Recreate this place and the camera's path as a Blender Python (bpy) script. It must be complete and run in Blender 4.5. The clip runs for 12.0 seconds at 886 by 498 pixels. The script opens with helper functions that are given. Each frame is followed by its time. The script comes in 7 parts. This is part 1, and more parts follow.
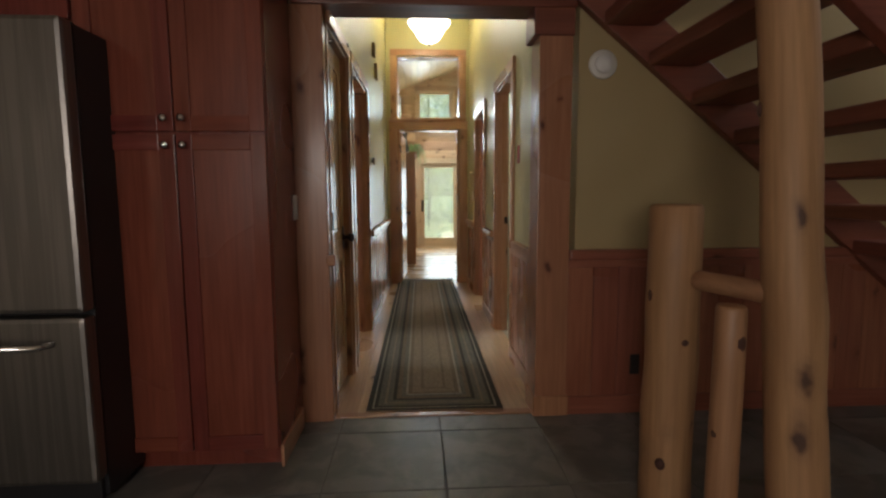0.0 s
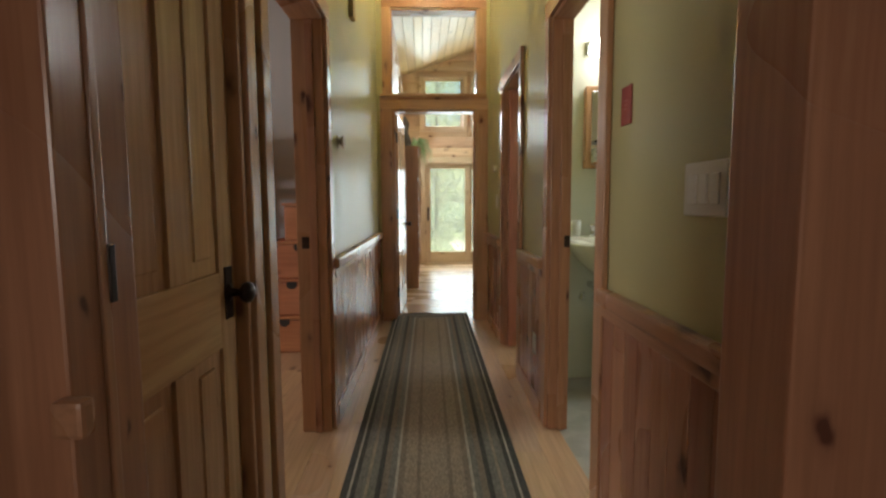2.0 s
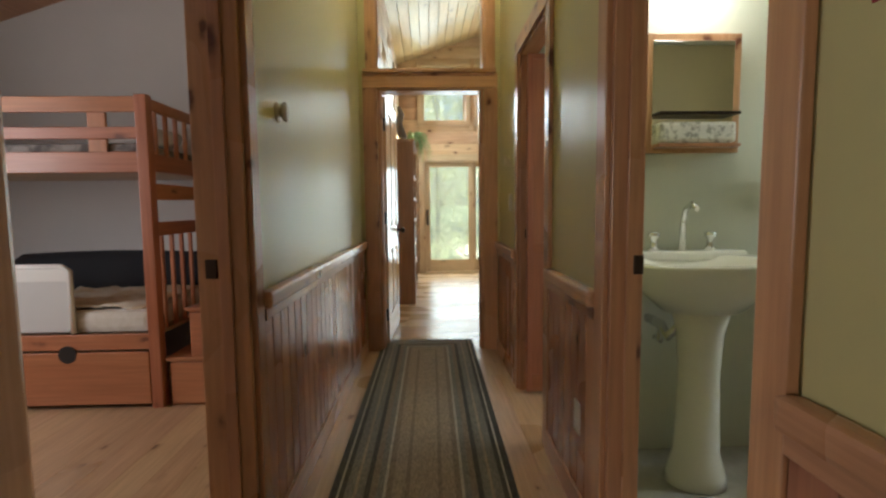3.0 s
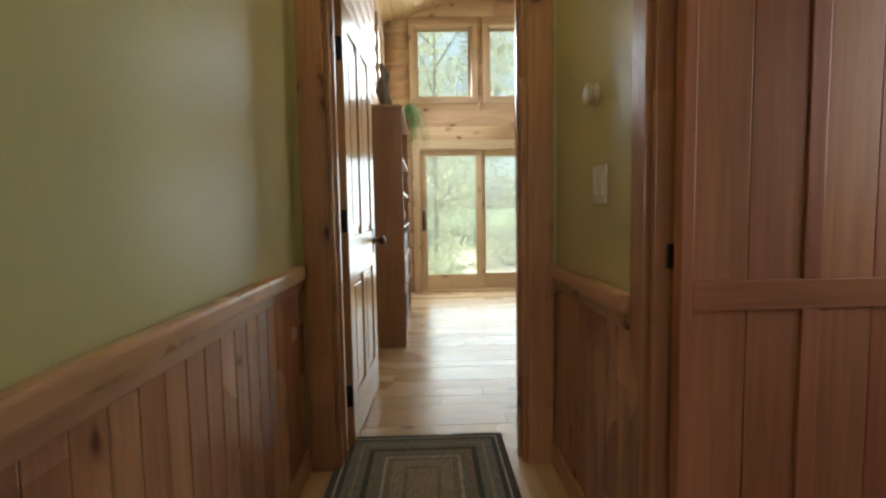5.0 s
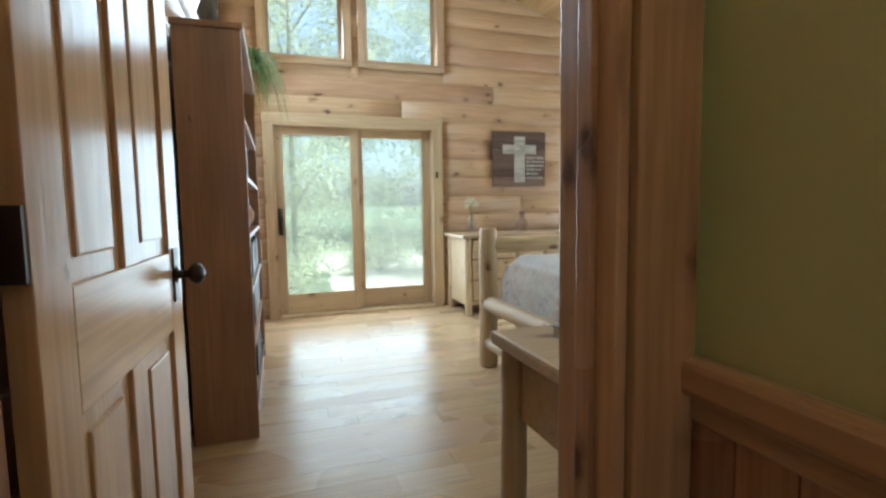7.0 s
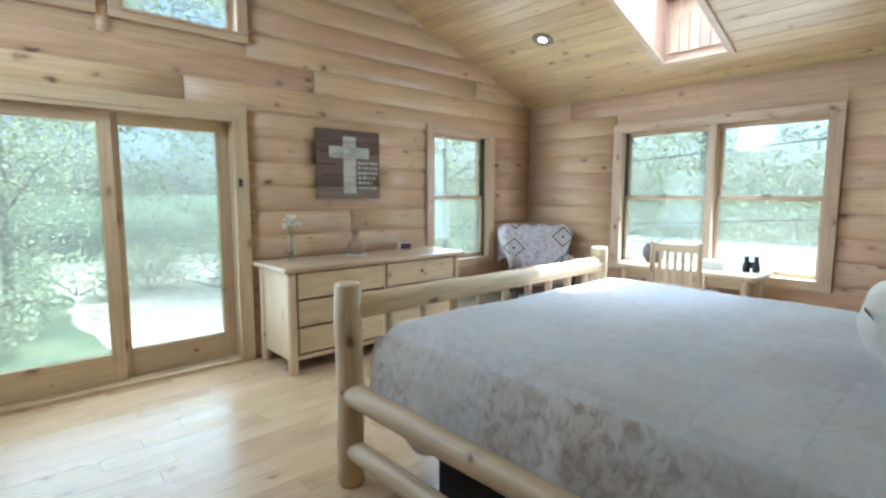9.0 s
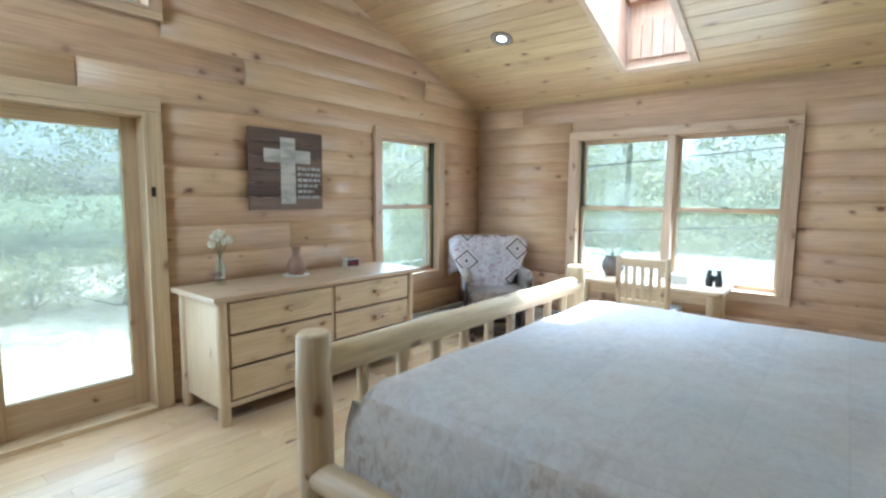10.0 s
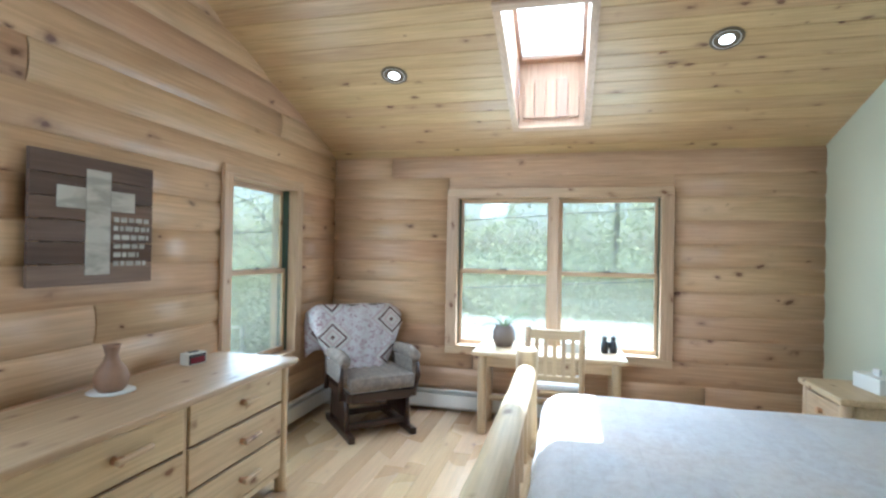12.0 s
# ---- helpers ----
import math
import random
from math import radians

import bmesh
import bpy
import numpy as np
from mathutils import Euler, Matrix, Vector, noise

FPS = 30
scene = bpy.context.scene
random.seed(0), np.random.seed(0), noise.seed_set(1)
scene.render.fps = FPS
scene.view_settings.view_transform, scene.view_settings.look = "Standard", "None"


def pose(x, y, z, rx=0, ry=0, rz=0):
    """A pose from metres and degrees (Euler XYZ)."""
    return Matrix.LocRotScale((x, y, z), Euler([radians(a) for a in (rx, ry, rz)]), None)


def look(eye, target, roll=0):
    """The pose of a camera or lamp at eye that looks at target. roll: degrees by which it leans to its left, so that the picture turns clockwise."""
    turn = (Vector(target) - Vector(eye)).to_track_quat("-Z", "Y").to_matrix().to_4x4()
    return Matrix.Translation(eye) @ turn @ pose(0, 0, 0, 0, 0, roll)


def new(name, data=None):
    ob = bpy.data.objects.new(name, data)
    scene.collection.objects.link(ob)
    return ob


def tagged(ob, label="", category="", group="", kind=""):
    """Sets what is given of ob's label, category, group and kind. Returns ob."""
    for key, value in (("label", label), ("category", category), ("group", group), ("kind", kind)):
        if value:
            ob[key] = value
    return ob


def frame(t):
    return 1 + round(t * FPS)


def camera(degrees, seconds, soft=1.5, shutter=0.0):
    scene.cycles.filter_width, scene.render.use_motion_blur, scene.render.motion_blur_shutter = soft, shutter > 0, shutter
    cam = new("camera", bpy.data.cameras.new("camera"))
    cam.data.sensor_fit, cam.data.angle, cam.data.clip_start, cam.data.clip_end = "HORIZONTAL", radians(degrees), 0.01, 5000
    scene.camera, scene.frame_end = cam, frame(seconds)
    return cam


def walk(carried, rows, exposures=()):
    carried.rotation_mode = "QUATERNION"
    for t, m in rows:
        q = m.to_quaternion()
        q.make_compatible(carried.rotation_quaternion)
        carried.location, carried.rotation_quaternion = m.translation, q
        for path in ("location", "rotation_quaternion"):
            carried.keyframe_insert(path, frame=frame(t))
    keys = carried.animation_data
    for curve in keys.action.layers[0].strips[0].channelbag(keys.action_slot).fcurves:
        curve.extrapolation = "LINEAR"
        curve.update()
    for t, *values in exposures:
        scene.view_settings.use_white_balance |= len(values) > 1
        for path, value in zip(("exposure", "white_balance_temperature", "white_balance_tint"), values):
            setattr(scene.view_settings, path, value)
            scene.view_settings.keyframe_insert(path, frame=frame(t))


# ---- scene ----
cam = camera(83.1, 12.0, soft=2.5)
PATH = [
    (0, (0.33, -0.124, 1.181), (0.438, 1.861, 0.967), -0.3),
    (0.5, (0.354, 0.333, 1.202), (0.462, 2.318, 0.99), -0.3),
    (1, (0.355, 0.757, 1.186), (0.453, 2.744, 0.983), -0.5),
    (1.5, (0.411, 1.226, 1.157), (0.484, 3.215, 0.968), -0.4),
    (2, (0.4, 1.702, 1.158), (0.476, 3.692, 0.973), -0.3),
    (2.5, (0.453, 2.12, 1.155), (0.517, 4.111, 0.975), -0.7),
    (3, (0.469, 2.655, 1.149), (0.533, 4.647, 0.975), -0.6),
    (5, (0.491, 4.5, 1.095), (0.563, 6.493, 0.937), -1.0),
    (5.5, (0.443, 4.899, 1.083), (0.591, 6.887, 0.925), -0.8),
    (6, (0.43, 5.296, 1.088), (0.72, 7.268, 0.922), -0.3),
    (6.5, (0.441, 5.673, 1.09), (0.895, 7.613, 0.915), -0.6),
    (8.3, (0.543, 6.721, 1.196), (1.649, 8.375, 0.998), -0.3),
    (8.5, (0.579, 6.858, 1.254), (1.761, 8.457, 1.043), -0.1),
    (9, (0.623, 7.139, 1.323), (1.958, 8.612, 1.107), 0.1),
    (9.5, (0.693, 7.408, 1.352), (2.139, 8.773, 1.142), 0.4),
    (10, (0.767, 7.663, 1.392), (2.313, 8.915, 1.186), 0.5),
    (10.5, (0.833, 7.958, 1.427), (2.498, 9.05, 1.243), 0.7),
    (11, (0.93, 8.252, 1.437), (2.707, 9.16, 1.314), 0.9),
    (11.5, (1.017, 8.546, 1.461), (2.886, 9.256, 1.405), 1.0),
    (12, (1.1, 8.836, 1.477), (3.04, 9.322, 1.486), 1.1),
]
walk(cam, [(t, look(eye, target, roll)) for t, eye, target, roll in PATH],
     exposures=((0.0, 2.2, 5550, 11), (2.0, 2.35, 5600, 9), (3.0, 2.35, 5600, 8), (5.0, 2.27, 5580, 8), (6.5, 2.28, 5100, 5), (8.5, 2.17, 4620, 4), (10.0, 2.17, 4560, 4), (12.0, 2.07, 4680, 5)))

# ---- world and large lights ----
SUN_ELEV, SUN_AZ = radians(65.5), radians(3)
world = bpy.data.worlds.new("sky")
scene.world = world
world.use_nodes = True
wn = world.node_tree.nodes
sky = wn.new("ShaderNodeTexSky")
sky.sky_type, sky.sun_disc = "NISHITA", False
sky.sun_elevation, sky.sun_rotation = SUN_ELEV, radians(90) - SUN_AZ
sky.dust_density, sky.air_density, sky.ozone_density = 5.0, 0.7, 0.6
wn["Background"].inputs["Strength"].default_value = 0.15
world.node_tree.links.new(sky.outputs[0], wn["Background"].inputs["Color"])

sun = new("sun", bpy.data.lights.new("sun", "SUN"))
sun.data.energy, sun.data.angle, sun.data.color = 5.0, radians(0.5), (1.0, 0.95, 0.86)
sun_way = Vector((math.cos(SUN_ELEV) * math.cos(SUN_AZ), math.cos(SUN_ELEV) * math.sin(SUN_AZ), math.sin(SUN_ELEV)))
sun.matrix_world = look(sun_way * 30, (0, 0, 0))


def window_light(name, eye, target, width, height, watts, colour=(0.95, 1.0, 0.93)):
    ob = new(name, bpy.data.lights.new(name, "AREA"))
    ob.data.shape, ob.data.size, ob.data.size_y = "RECTANGLE", width, height
    ob.data.energy, ob.data.color = watts, colour
    ob.matrix_world = look(eye, target)
    return ob


window_light("daylight_glass_door", (1.24, 11.05, 1.0), (1.4, 8, 0.9), 1.4, 1.5, 4.8)
window_light("daylight_gable_windows", (1.26, 11.05, 3.0), (1.26, 8, 2.2), 1.5, 0.9, 5)
window_light("daylight_side_window", (4.35, 11.05, 1.25), (4.35, 8, 1.0), 0.7, 1.2, 4)
window_light("daylight_twin_window", (5.62, 8.95, 1.28), (3, 8.95, 1.0), 1.7, 1.25, 8)
window_light("daylight_skylight", (4.68, 8.99, 3.62), (4.4, 8.95, 0), 0.95, 0.5, 14, (0.92, 0.97, 1.0))
bpy.data.objects["daylight_skylight"].data.spread = radians(80)
window_light("daylight_west_window", (0.06, 10.27, 2.58), (2.6, 8.3, 0.7), 0.6, 0.95, 10)
# added lamp in an unseen opening, to brighten the open red-pine door
window_light("daylight_side_room", (2.27, 5.28, 1.5), (1.35, 5.65, 1.0), 0.55, 0.8, 0.9, (0.98, 0.97, 0.82))
# added lamp for an assumed, unseen window; the bunk room's wall is closed
window_light("daylight_bunk_room", (-2.95, 4.2, 1.5), (0, 4.6, 1.2), 1.0, 1.1, 6.5, (1.0, 0.89, 0.80))
# added lamp at an unseen, made-up opening; brightens the hall's left side
window_light("daylight_bath_window", (3.17, 4.5, 1.6), (-0.1, 3.2, 1.0), 0.55, 0.8, 2.2, (0.94, 1.0, 0.86))
# added lamp inside the closed south wall; its kitchen window is only presumed
window_light("daylight_kitchen", (-0.6, -2.9, 1.5), (0.5, 1, 1.0), 1.2, 0.9, 9.8, (1.0, 0.81, 0.62))
# added high lamp to brighten the stair wall, no window built or seen
window_light("daylight_stairwell", (4.9, 1.6, 3.9), (1.6, 2.4, 2.4), 0.9, 0.9, 5.2, (1.0, 0.88, 0.72))

# ---- materials ----
MATS = {}


def ramp(nodes, stops):
    r = nodes.new("ShaderNodeValToRGB")
    e = r.color_ramp.elements
    while len(e) < len(stops):
        e.new(0.5)
    for k, (p, c) in enumerate(stops):
        e[k].position, e[k].color = p, (*c, 1) if len(c) == 3 else c
    return r


def base_material(name, rough=0.5, metal=0.0):
    m = bpy.data.materials.new(name)
    m.use_nodes = True
    b = m.node_tree.nodes["Principled BSDF"]
    b.inputs["Roughness"].default_value, b.inputs["Metallic"].default_value = rough, metal
    return m, m.node_tree.nodes, m.node_tree.links, b


def coords(n, l, scale, spread=0.0):
    """Object coordinates, shifted at random from thing to thing, then scaled."""
    tc, mp = n.new("ShaderNodeTexCoord"), n.new("ShaderNodeMapping")
    mp.inputs["Scale"].default_value = scale
    out = tc.outputs["Object"]
    if spread:
        info, mul, add = n.new("ShaderNodeObjectInfo"), n.new("ShaderNodeVectorMath"), n.new("ShaderNodeVectorMath")
        mul.operation, add.operation = "MULTIPLY", "ADD"
        mul.inputs[1].default_value = (spread, spread * 1.7, spread * 2.3)
        l.new(info.outputs["Random"], mul.inputs[0])
        l.new(out, add.inputs[0]), l.new(mul.outputs[0], add.inputs[1])
        out = add.outputs[0]
    l.new(out, mp.inputs["Vector"])
    return mp.outputs[0]


def tex_noise(n, l, vec, scale, detail=4, rough=0.55, distortion=0.0):
    t = n.new("ShaderNodeTexNoise")
    for key, v in (("Scale", scale), ("Detail", detail), ("Roughness", rough), ("Distortion", distortion)):
        t.inputs[key].default_value = v
    l.new(vec, t.inputs["Vector"])
    return t.outputs["Fac"]


def blend(n, l, fac, a, b, mode="MIX"):
    m = n.new("ShaderNodeMix")
    m.data_type, m.blend_type = "RGBA", mode
    for sock, v in ((m.inputs[0], fac), (m.inputs[6], a), (m.inputs[7], b)):
        if isinstance(v, (int, float)):
            sock.default_value = v
        elif isinstance(v, tuple):
            sock.default_value = (*v, 1)
        else:
            l.new(v, sock)
    return m.outputs[2]


def bump(n, l, b, height, strength=0.2, distance=0.002):
    bn = n.new("ShaderNodeBump")
    bn.inputs["Strength"].default_value, bn.inputs["Distance"].default_value = strength, distance
    l.new(height, bn.inputs["Height"])
    l.new(bn.outputs[0], b.inputs["Normal"])


WOODS = {  # light, dark, knot colour, knot share, roughness, variation from piece to piece
    "log_wall": ((0.62, 0.435, 0.275), (0.55, 0.37, 0.22), (0.14, 0.06, 0.034), 0.36, 0.42, 0.075),
    "ceiling": ((0.60, 0.44, 0.235), (0.53, 0.375, 0.185), (0.16, 0.075, 0.04), 0.5, 0.36, 0.09),
    "floor": ((0.58, 0.40, 0.245), (0.51, 0.335, 0.19), (0.14, 0.06, 0.03), 0.4, 0.33, 0.07),
    "floor_pale": ((0.55, 0.40, 0.236), (0.495, 0.35, 0.196), (0.17, 0.08, 0.045), 0.14, 0.27, 0.035),
    "trim": ((0.53, 0.305, 0.17), (0.425, 0.225, 0.12), (0.10, 0.035, 0.022), 0.7, 0.27, 0.1),
    "wainscot": ((0.50, 0.26, 0.148), (0.39, 0.175, 0.10), (0.10, 0.035, 0.022), 0.55, 0.25, 0.2),
    "red_wainscot": ((0.37, 0.145, 0.088), (0.26, 0.09, 0.055), (0.07, 0.022, 0.015), 0.5, 0.34, 0.16),
    "door": ((0.61, 0.385, 0.205), (0.50, 0.285, 0.145), (0.15, 0.06, 0.03), 0.12, 0.2, 0.1),
    # trim pine darkened: lens vignetting on the opening's posts put into the colour
    "trim_dimmed": ((0.46, 0.235, 0.135), (0.345, 0.16, 0.09), (0.10, 0.035, 0.022), 0.7, 0.30, 0.1),
    "red_pine": ((0.50, 0.215, 0.122), (0.41, 0.158, 0.088), (0.10, 0.035, 0.022), 0.06, 0.34, 0.05),
    "shaft": ((0.55, 0.39, 0.275), (0.46, 0.305, 0.205), (0.15, 0.06, 0.03), 0.2, 0.4, 0.12),
    "casing": ((0.62, 0.47, 0.315), (0.56, 0.405, 0.26), (0.20, 0.09, 0.045), 0.35, 0.38, 0.1),
    "furniture": ((0.605, 0.475, 0.305), (0.535, 0.40, 0.243), (0.18, 0.08, 0.04), 0.8, 0.42, 0.14),
    "post": ((0.46, 0.27, 0.14), (0.33, 0.175, 0.085), (0.06, 0.025, 0.018), 0.5, 0.55, 0.1),
    "cherry": ((0.235, 0.060, 0.040), (0.155, 0.037, 0.026), (0.08, 0.02, 0.012), 0.0, 0.23, 0.12),
    "bunk": ((0.50, 0.215, 0.105), (0.40, 0.15, 0.068), (0.16, 0.06, 0.03), 0.1, 0.35, 0.1),
    "dark": ((0.40, 0.215, 0.125), (0.28, 0.145, 0.08), (0.08, 0.03, 0.02), 0.06, 0.38, 0.1),
    "espresso": ((0.055, 0.030, 0.020), (0.035, 0.018, 0.012), (0.02, 0.01, 0.008), 0.0, 0.35, 0.1),
    "stair": ((0.24, 0.08, 0.048), (0.155, 0.046, 0.03), (0.06, 0.02, 0.012), 0.2, 0.4, 0.1),
    "sign": ((0.205, 0.135, 0.10), (0.095, 0.06, 0.047), (0.04, 0.02, 0.015), 0.1, 0.7, 0.5),
}


def tex_vector(n, l, vector):
    t = n.new("ShaderNodeTexNoise")
    t.inputs["Scale"].default_value, t.inputs["Detail"].default_value = 1.0, 2
    l.new(vector, t.inputs["Vector"])
    return t.outputs["Color"]


def wood(kind, axis):
    """Wood of a kind, its grain along axis."""
    key = kind + "_" + axis
    if key in MATS:
        return MATS[key]
    light, dark, knot, share, rough, vary = WOODS[kind]
    m, n, l, b = base_material("wood_" + key, rough)
    k = "xyz".index(axis)
    grain, fine, spot = [9.0] * 3, [70.0] * 3, [9.0] * 3
    grain[k], fine[k], spot[k] = 0.8, 3.0, 5.0
    g = tex_noise(n, l, coords(n, l, grain, 23), 1.0, 6, 0.6, 0.9)
    r = ramp(n, ((0.28, dark), (0.50, tuple((p + q) / 2 for p, q in zip(light, dark))), (0.70, light)))
    l.new(g, r.inputs[0])
    f = tex_noise(n, l, coords(n, l, fine, 23), 1.0, 3, 0.5)
    fr = ramp(n, ((0.3, (0.84, 0.82, 0.80)), (0.7, (1.08, 1.08, 1.08))))
    l.new(f, fr.inputs[0])
    col = blend(n, l, 1.0, r.outputs[0], fr.outputs[0], "MULTIPLY")
    big = tex_noise(n, l, coords(n, l, (0.9, 0.9, 0.9), 11), 1.0, 2)
    br = ramp(n, ((0.3, (0.90, 0.87, 0.84)), (0.7, (1.06, 1.05, 1.03))))
    l.new(big, br.inputs[0])
    col = blend(n, l, 1.0, col, br.outputs[0], "MULTIPLY")
    if share:
        v = n.new("ShaderNodeTexVoronoi")
        warp, wob = tex_vector(n, l, coords(n, l, (13,) * 3, 31)), n.new("ShaderNodeVectorMath")
        wob.operation = "MULTIPLY_ADD"
        wob.inputs[1].default_value = (0.45,) * 3
        l.new(warp, wob.inputs[0]), l.new(coords(n, l, spot, 31), wob.inputs[2])
        l.new(wob.outputs[0], v.inputs["Vector"])
        v.inputs["Scale"].default_value = 1.0
        near = ramp(n, ((0.09, (0.95, 0.95, 0.95)), (0.14, (0.5, 0.5, 0.5)), (0.20, (0.16, 0.16, 0.16)), (0.34, (0, 0, 0))))
        sep, some = n.new("ShaderNodeSeparateColor"), n.new("ShaderNodeMath")
        l.new(v.outputs["Color"], sep.inputs[0])
        size, div = n.new("ShaderNodeMapRange"), n.new("ShaderNodeMath")
        size.inputs[3].default_value, size.inputs[4].default_value = (0.7, 1.6) if kind in ("post", "trim", "wainscot") else (0.35, 1.35)
        div.operation = "DIVIDE"
        l.new(sep.outputs[1], size.inputs[0]), l.new(v.outputs["Distance"], div.inputs[0]), l.new(size.outputs[0], div.inputs[1])
        l.new(div.outputs[0], near.inputs[0])
        some.operation = "LESS_THAN"
        some.inputs[1].default_value = share
        l.new(sep.outputs[0], some.inputs[0])
        mul = n.new("ShaderNodeMath")
        mul.operation = "MULTIPLY"
        l.new(near.outputs[0], mul.inputs[0]), l.new(some.outputs[0], mul.inputs[1])
        col = blend(n, l, mul.outputs[0], col, knot)
    info, hsv, mr, mr2 = n.new("ShaderNodeObjectInfo"), n.new("ShaderNodeHueSaturation"), n.new("ShaderNodeMapRange"), n.new("ShaderNodeMapRange")
    mr.inputs[3].default_value, mr.inputs[4].default_value = 1 - vary, 1 + vary * 0.7
    mr2.inputs[3].default_value, mr2.inputs[4].default_value = 0.493, 0.507
    l.new(info.outputs["Random"], mr.inputs[0]), l.new(mr.outputs[0], hsv.inputs["Value"])
    l.new(info.outputs["Random"], mr2.inputs[0]), l.new(mr2.outputs[0], hsv.inputs["Hue"])
    l.new(col, hsv.inputs["Color"])
    l.new(hsv.outputs[0], b.inputs["Base Color"])
    rr = ramp(n, ((0.3, (rough * 0.8,) * 3), (0.7, (min(1, rough * 1.3),) * 3)))
    l.new(big, rr.inputs[0]), l.new(rr.outputs[0], b.inputs["Roughness"])
    bump(n, l, b, f, 0.25, 0.0015)
    MATS[key] = m
    return m


def paint(name, colour, rough=0.55, metal=0.0, grain=140.0, strength=0.12, vary=0.05, stain=1.6):
    if name in MATS:
        return MATS[name]
    m, n, l, b = base_material(name, rough, metal)
    big = tex_noise(n, l, coords(n, l, (stain,) * 3, 5), 1.0, 4)
    r = ramp(n, ((0.25, tuple(c * (1 - vary) for c in colour)), (0.75, tuple(min(1, c * (1 + vary)) for c in colour))))
    l.new(big, r.inputs[0])
    l.new(r.outputs[0], b.inputs["Base Color"])
    f = tex_noise(n, l, coords(n, l, (grain,) * 3), 1.0, 2)
    bump(n, l, b, f, strength, 0.001)
    rr = ramp(n, ((0.3, (rough * 0.85,) * 3), (0.7, (min(1, rough * 1.15),) * 3)))
    l.new(big, rr.inputs[0]), l.new(rr.outputs[0], b.inputs["Roughness"])
    MATS[name] = m
    return m


def glow(name, colour, strength):
    m, n, l, b = base_material(name, 0.4)
    b.inputs["Base Color"].default_value = (*colour, 1)
    b.inputs["Emission Color"].default_value, b.inputs["Emission Strength"].default_value = (*colour, 1), strength
    return m


def glass_material(name, tint=(0.97, 1.0, 0.98), gloss=0.9, share=0.05, veil=0.0):
    m = bpy.data.materials.new(name)
    m.use_nodes = True
    n, l = m.node_tree.nodes, m.node_tree.links
    n.remove(n["Principled BSDF"])
    t, g, x = n.new("ShaderNodeBsdfTransparent"), n.new("ShaderNodeBsdfGlossy"), n.new("ShaderNodeMixShader")
    t.inputs[0].default_value, g.inputs[0].default_value, g.inputs["Roughness"].default_value = (*tint, 1), (gloss,) * 3 + (1,), 0.01
    x.inputs[0].default_value = share
    l.new(t.outputs[0], x.inputs[1]), l.new(g.outputs[0], x.inputs[2])
    out = x.outputs[0]
    # paints lens glare over the panes as a share of translucent white
    if veil:
        d, y = n.new("ShaderNodeBsdfTranslucent"), n.new("ShaderNodeMixShader")
        d.inputs[0].default_value, y.inputs[0].default_value = (0.84, 0.85, 0.78, 1), veil
        l.new(out, y.inputs[1]), l.new(d.outputs[0], y.inputs[2])
        out = y.outputs[0]
    l.new(out, n["Material Output"].inputs["Surface"])
    return m


def two_tone(name, a, b2, scale, rough=0.8, stretch=(1, 1, 1), lo=0.42, hi=0.58, metal=0.0, detail=5, strength=0.3):
    m, n, l, b = base_material(name, rough, metal)
    f = tex_noise(n, l, coords(n, l, tuple(scale * s for s in stretch), 3), 1.0, detail, 0.6, 0.4)
    r = ramp(n, ((lo, a), (hi, b2)))
    l.new(f, r.inputs[0]), l.new(r.outputs[0], b.inputs["Base Color"])
    bump(n, l, b, f, strength, 0.003)
    return m


HALL_PAINT = paint("hall_wall_paint", (0.50, 0.462, 0.218), 0.40)
# hall paint again, with the stair side's dimmer light put into the colour
STAIR_SHADE_PAINT = paint("hall_paint_shaded", (0.41, 0.32, 0.16), 0.45)
PALE_PAINT = paint("pale_green_paint", (0.58, 0.60, 0.47), 0.5)
BUNK_PAINT = paint("bunk_room_paint", (0.58, 0.55, 0.53), 0.6)
BATH_PAINT = paint("bath_paint", (0.55, 0.55, 0.43), 0.45)
CREAM_PAINT = paint("stair_wall_paint", (0.66, 0.58, 0.46), 0.55)
WHITE = paint("white_enamel", (0.78, 0.77, 0.74), 0.3)
PLASTIC = paint("white_plastic", (0.72, 0.70, 0.64), 0.35)
CERAMIC = paint("white_ceramic", (0.80, 0.78, 0.70), 0.12, strength=0.02)
STEEL = two_tone("brushed_steel", (0.20, 0.19, 0.178), (0.25, 0.238, 0.222), 40, 0.36, (1, 1, 0.03), metal=0.9, strength=0.05)
CHROME = paint("chrome", (0.75, 0.74, 0.72), 0.12, 1.0, strength=0.02)
BRONZE = paint("dark_bronze", (0.045, 0.032, 0.026), 0.35, 0.85)
BLACK = paint("black_plastic", (0.018, 0.018, 0.02), 0.4)
GLASS = glass_material("window_glass", (0.83, 0.845, 0.775), veil=0.18)
CLEAR = glass_material("transom_glass", gloss=0.1, share=0.01)
MIRROR = paint("mirror", (0.86, 0.87, 0.86), 0.02, 1.0, strength=0.0, vary=0.0)
CLAY = paint("terracotta", (0.40, 0.19, 0.10), 0.75, vary=0.2, stain=20)
SLATE = two_tone("slate_tile", (0.125, 0.125, 0.118), (0.19, 0.185, 0.17), 5, 0.42, strength=0.25)
GROUT = paint("grout", (0.13, 0.125, 0.115), 0.9)
LINEN = two_tone("pillow_linen", (0.64, 0.59, 0.51), (0.72, 0.68, 0.61), 8, 0.9)
MATTRESS = paint("white_sheet", (0.70, 0.69, 0.68), 0.9, grain=400)
FABRIC = two_tone("grey_green_upholstery", (0.175, 0.142, 0.115), (0.24, 0.195, 0.16), 30, 0.95)
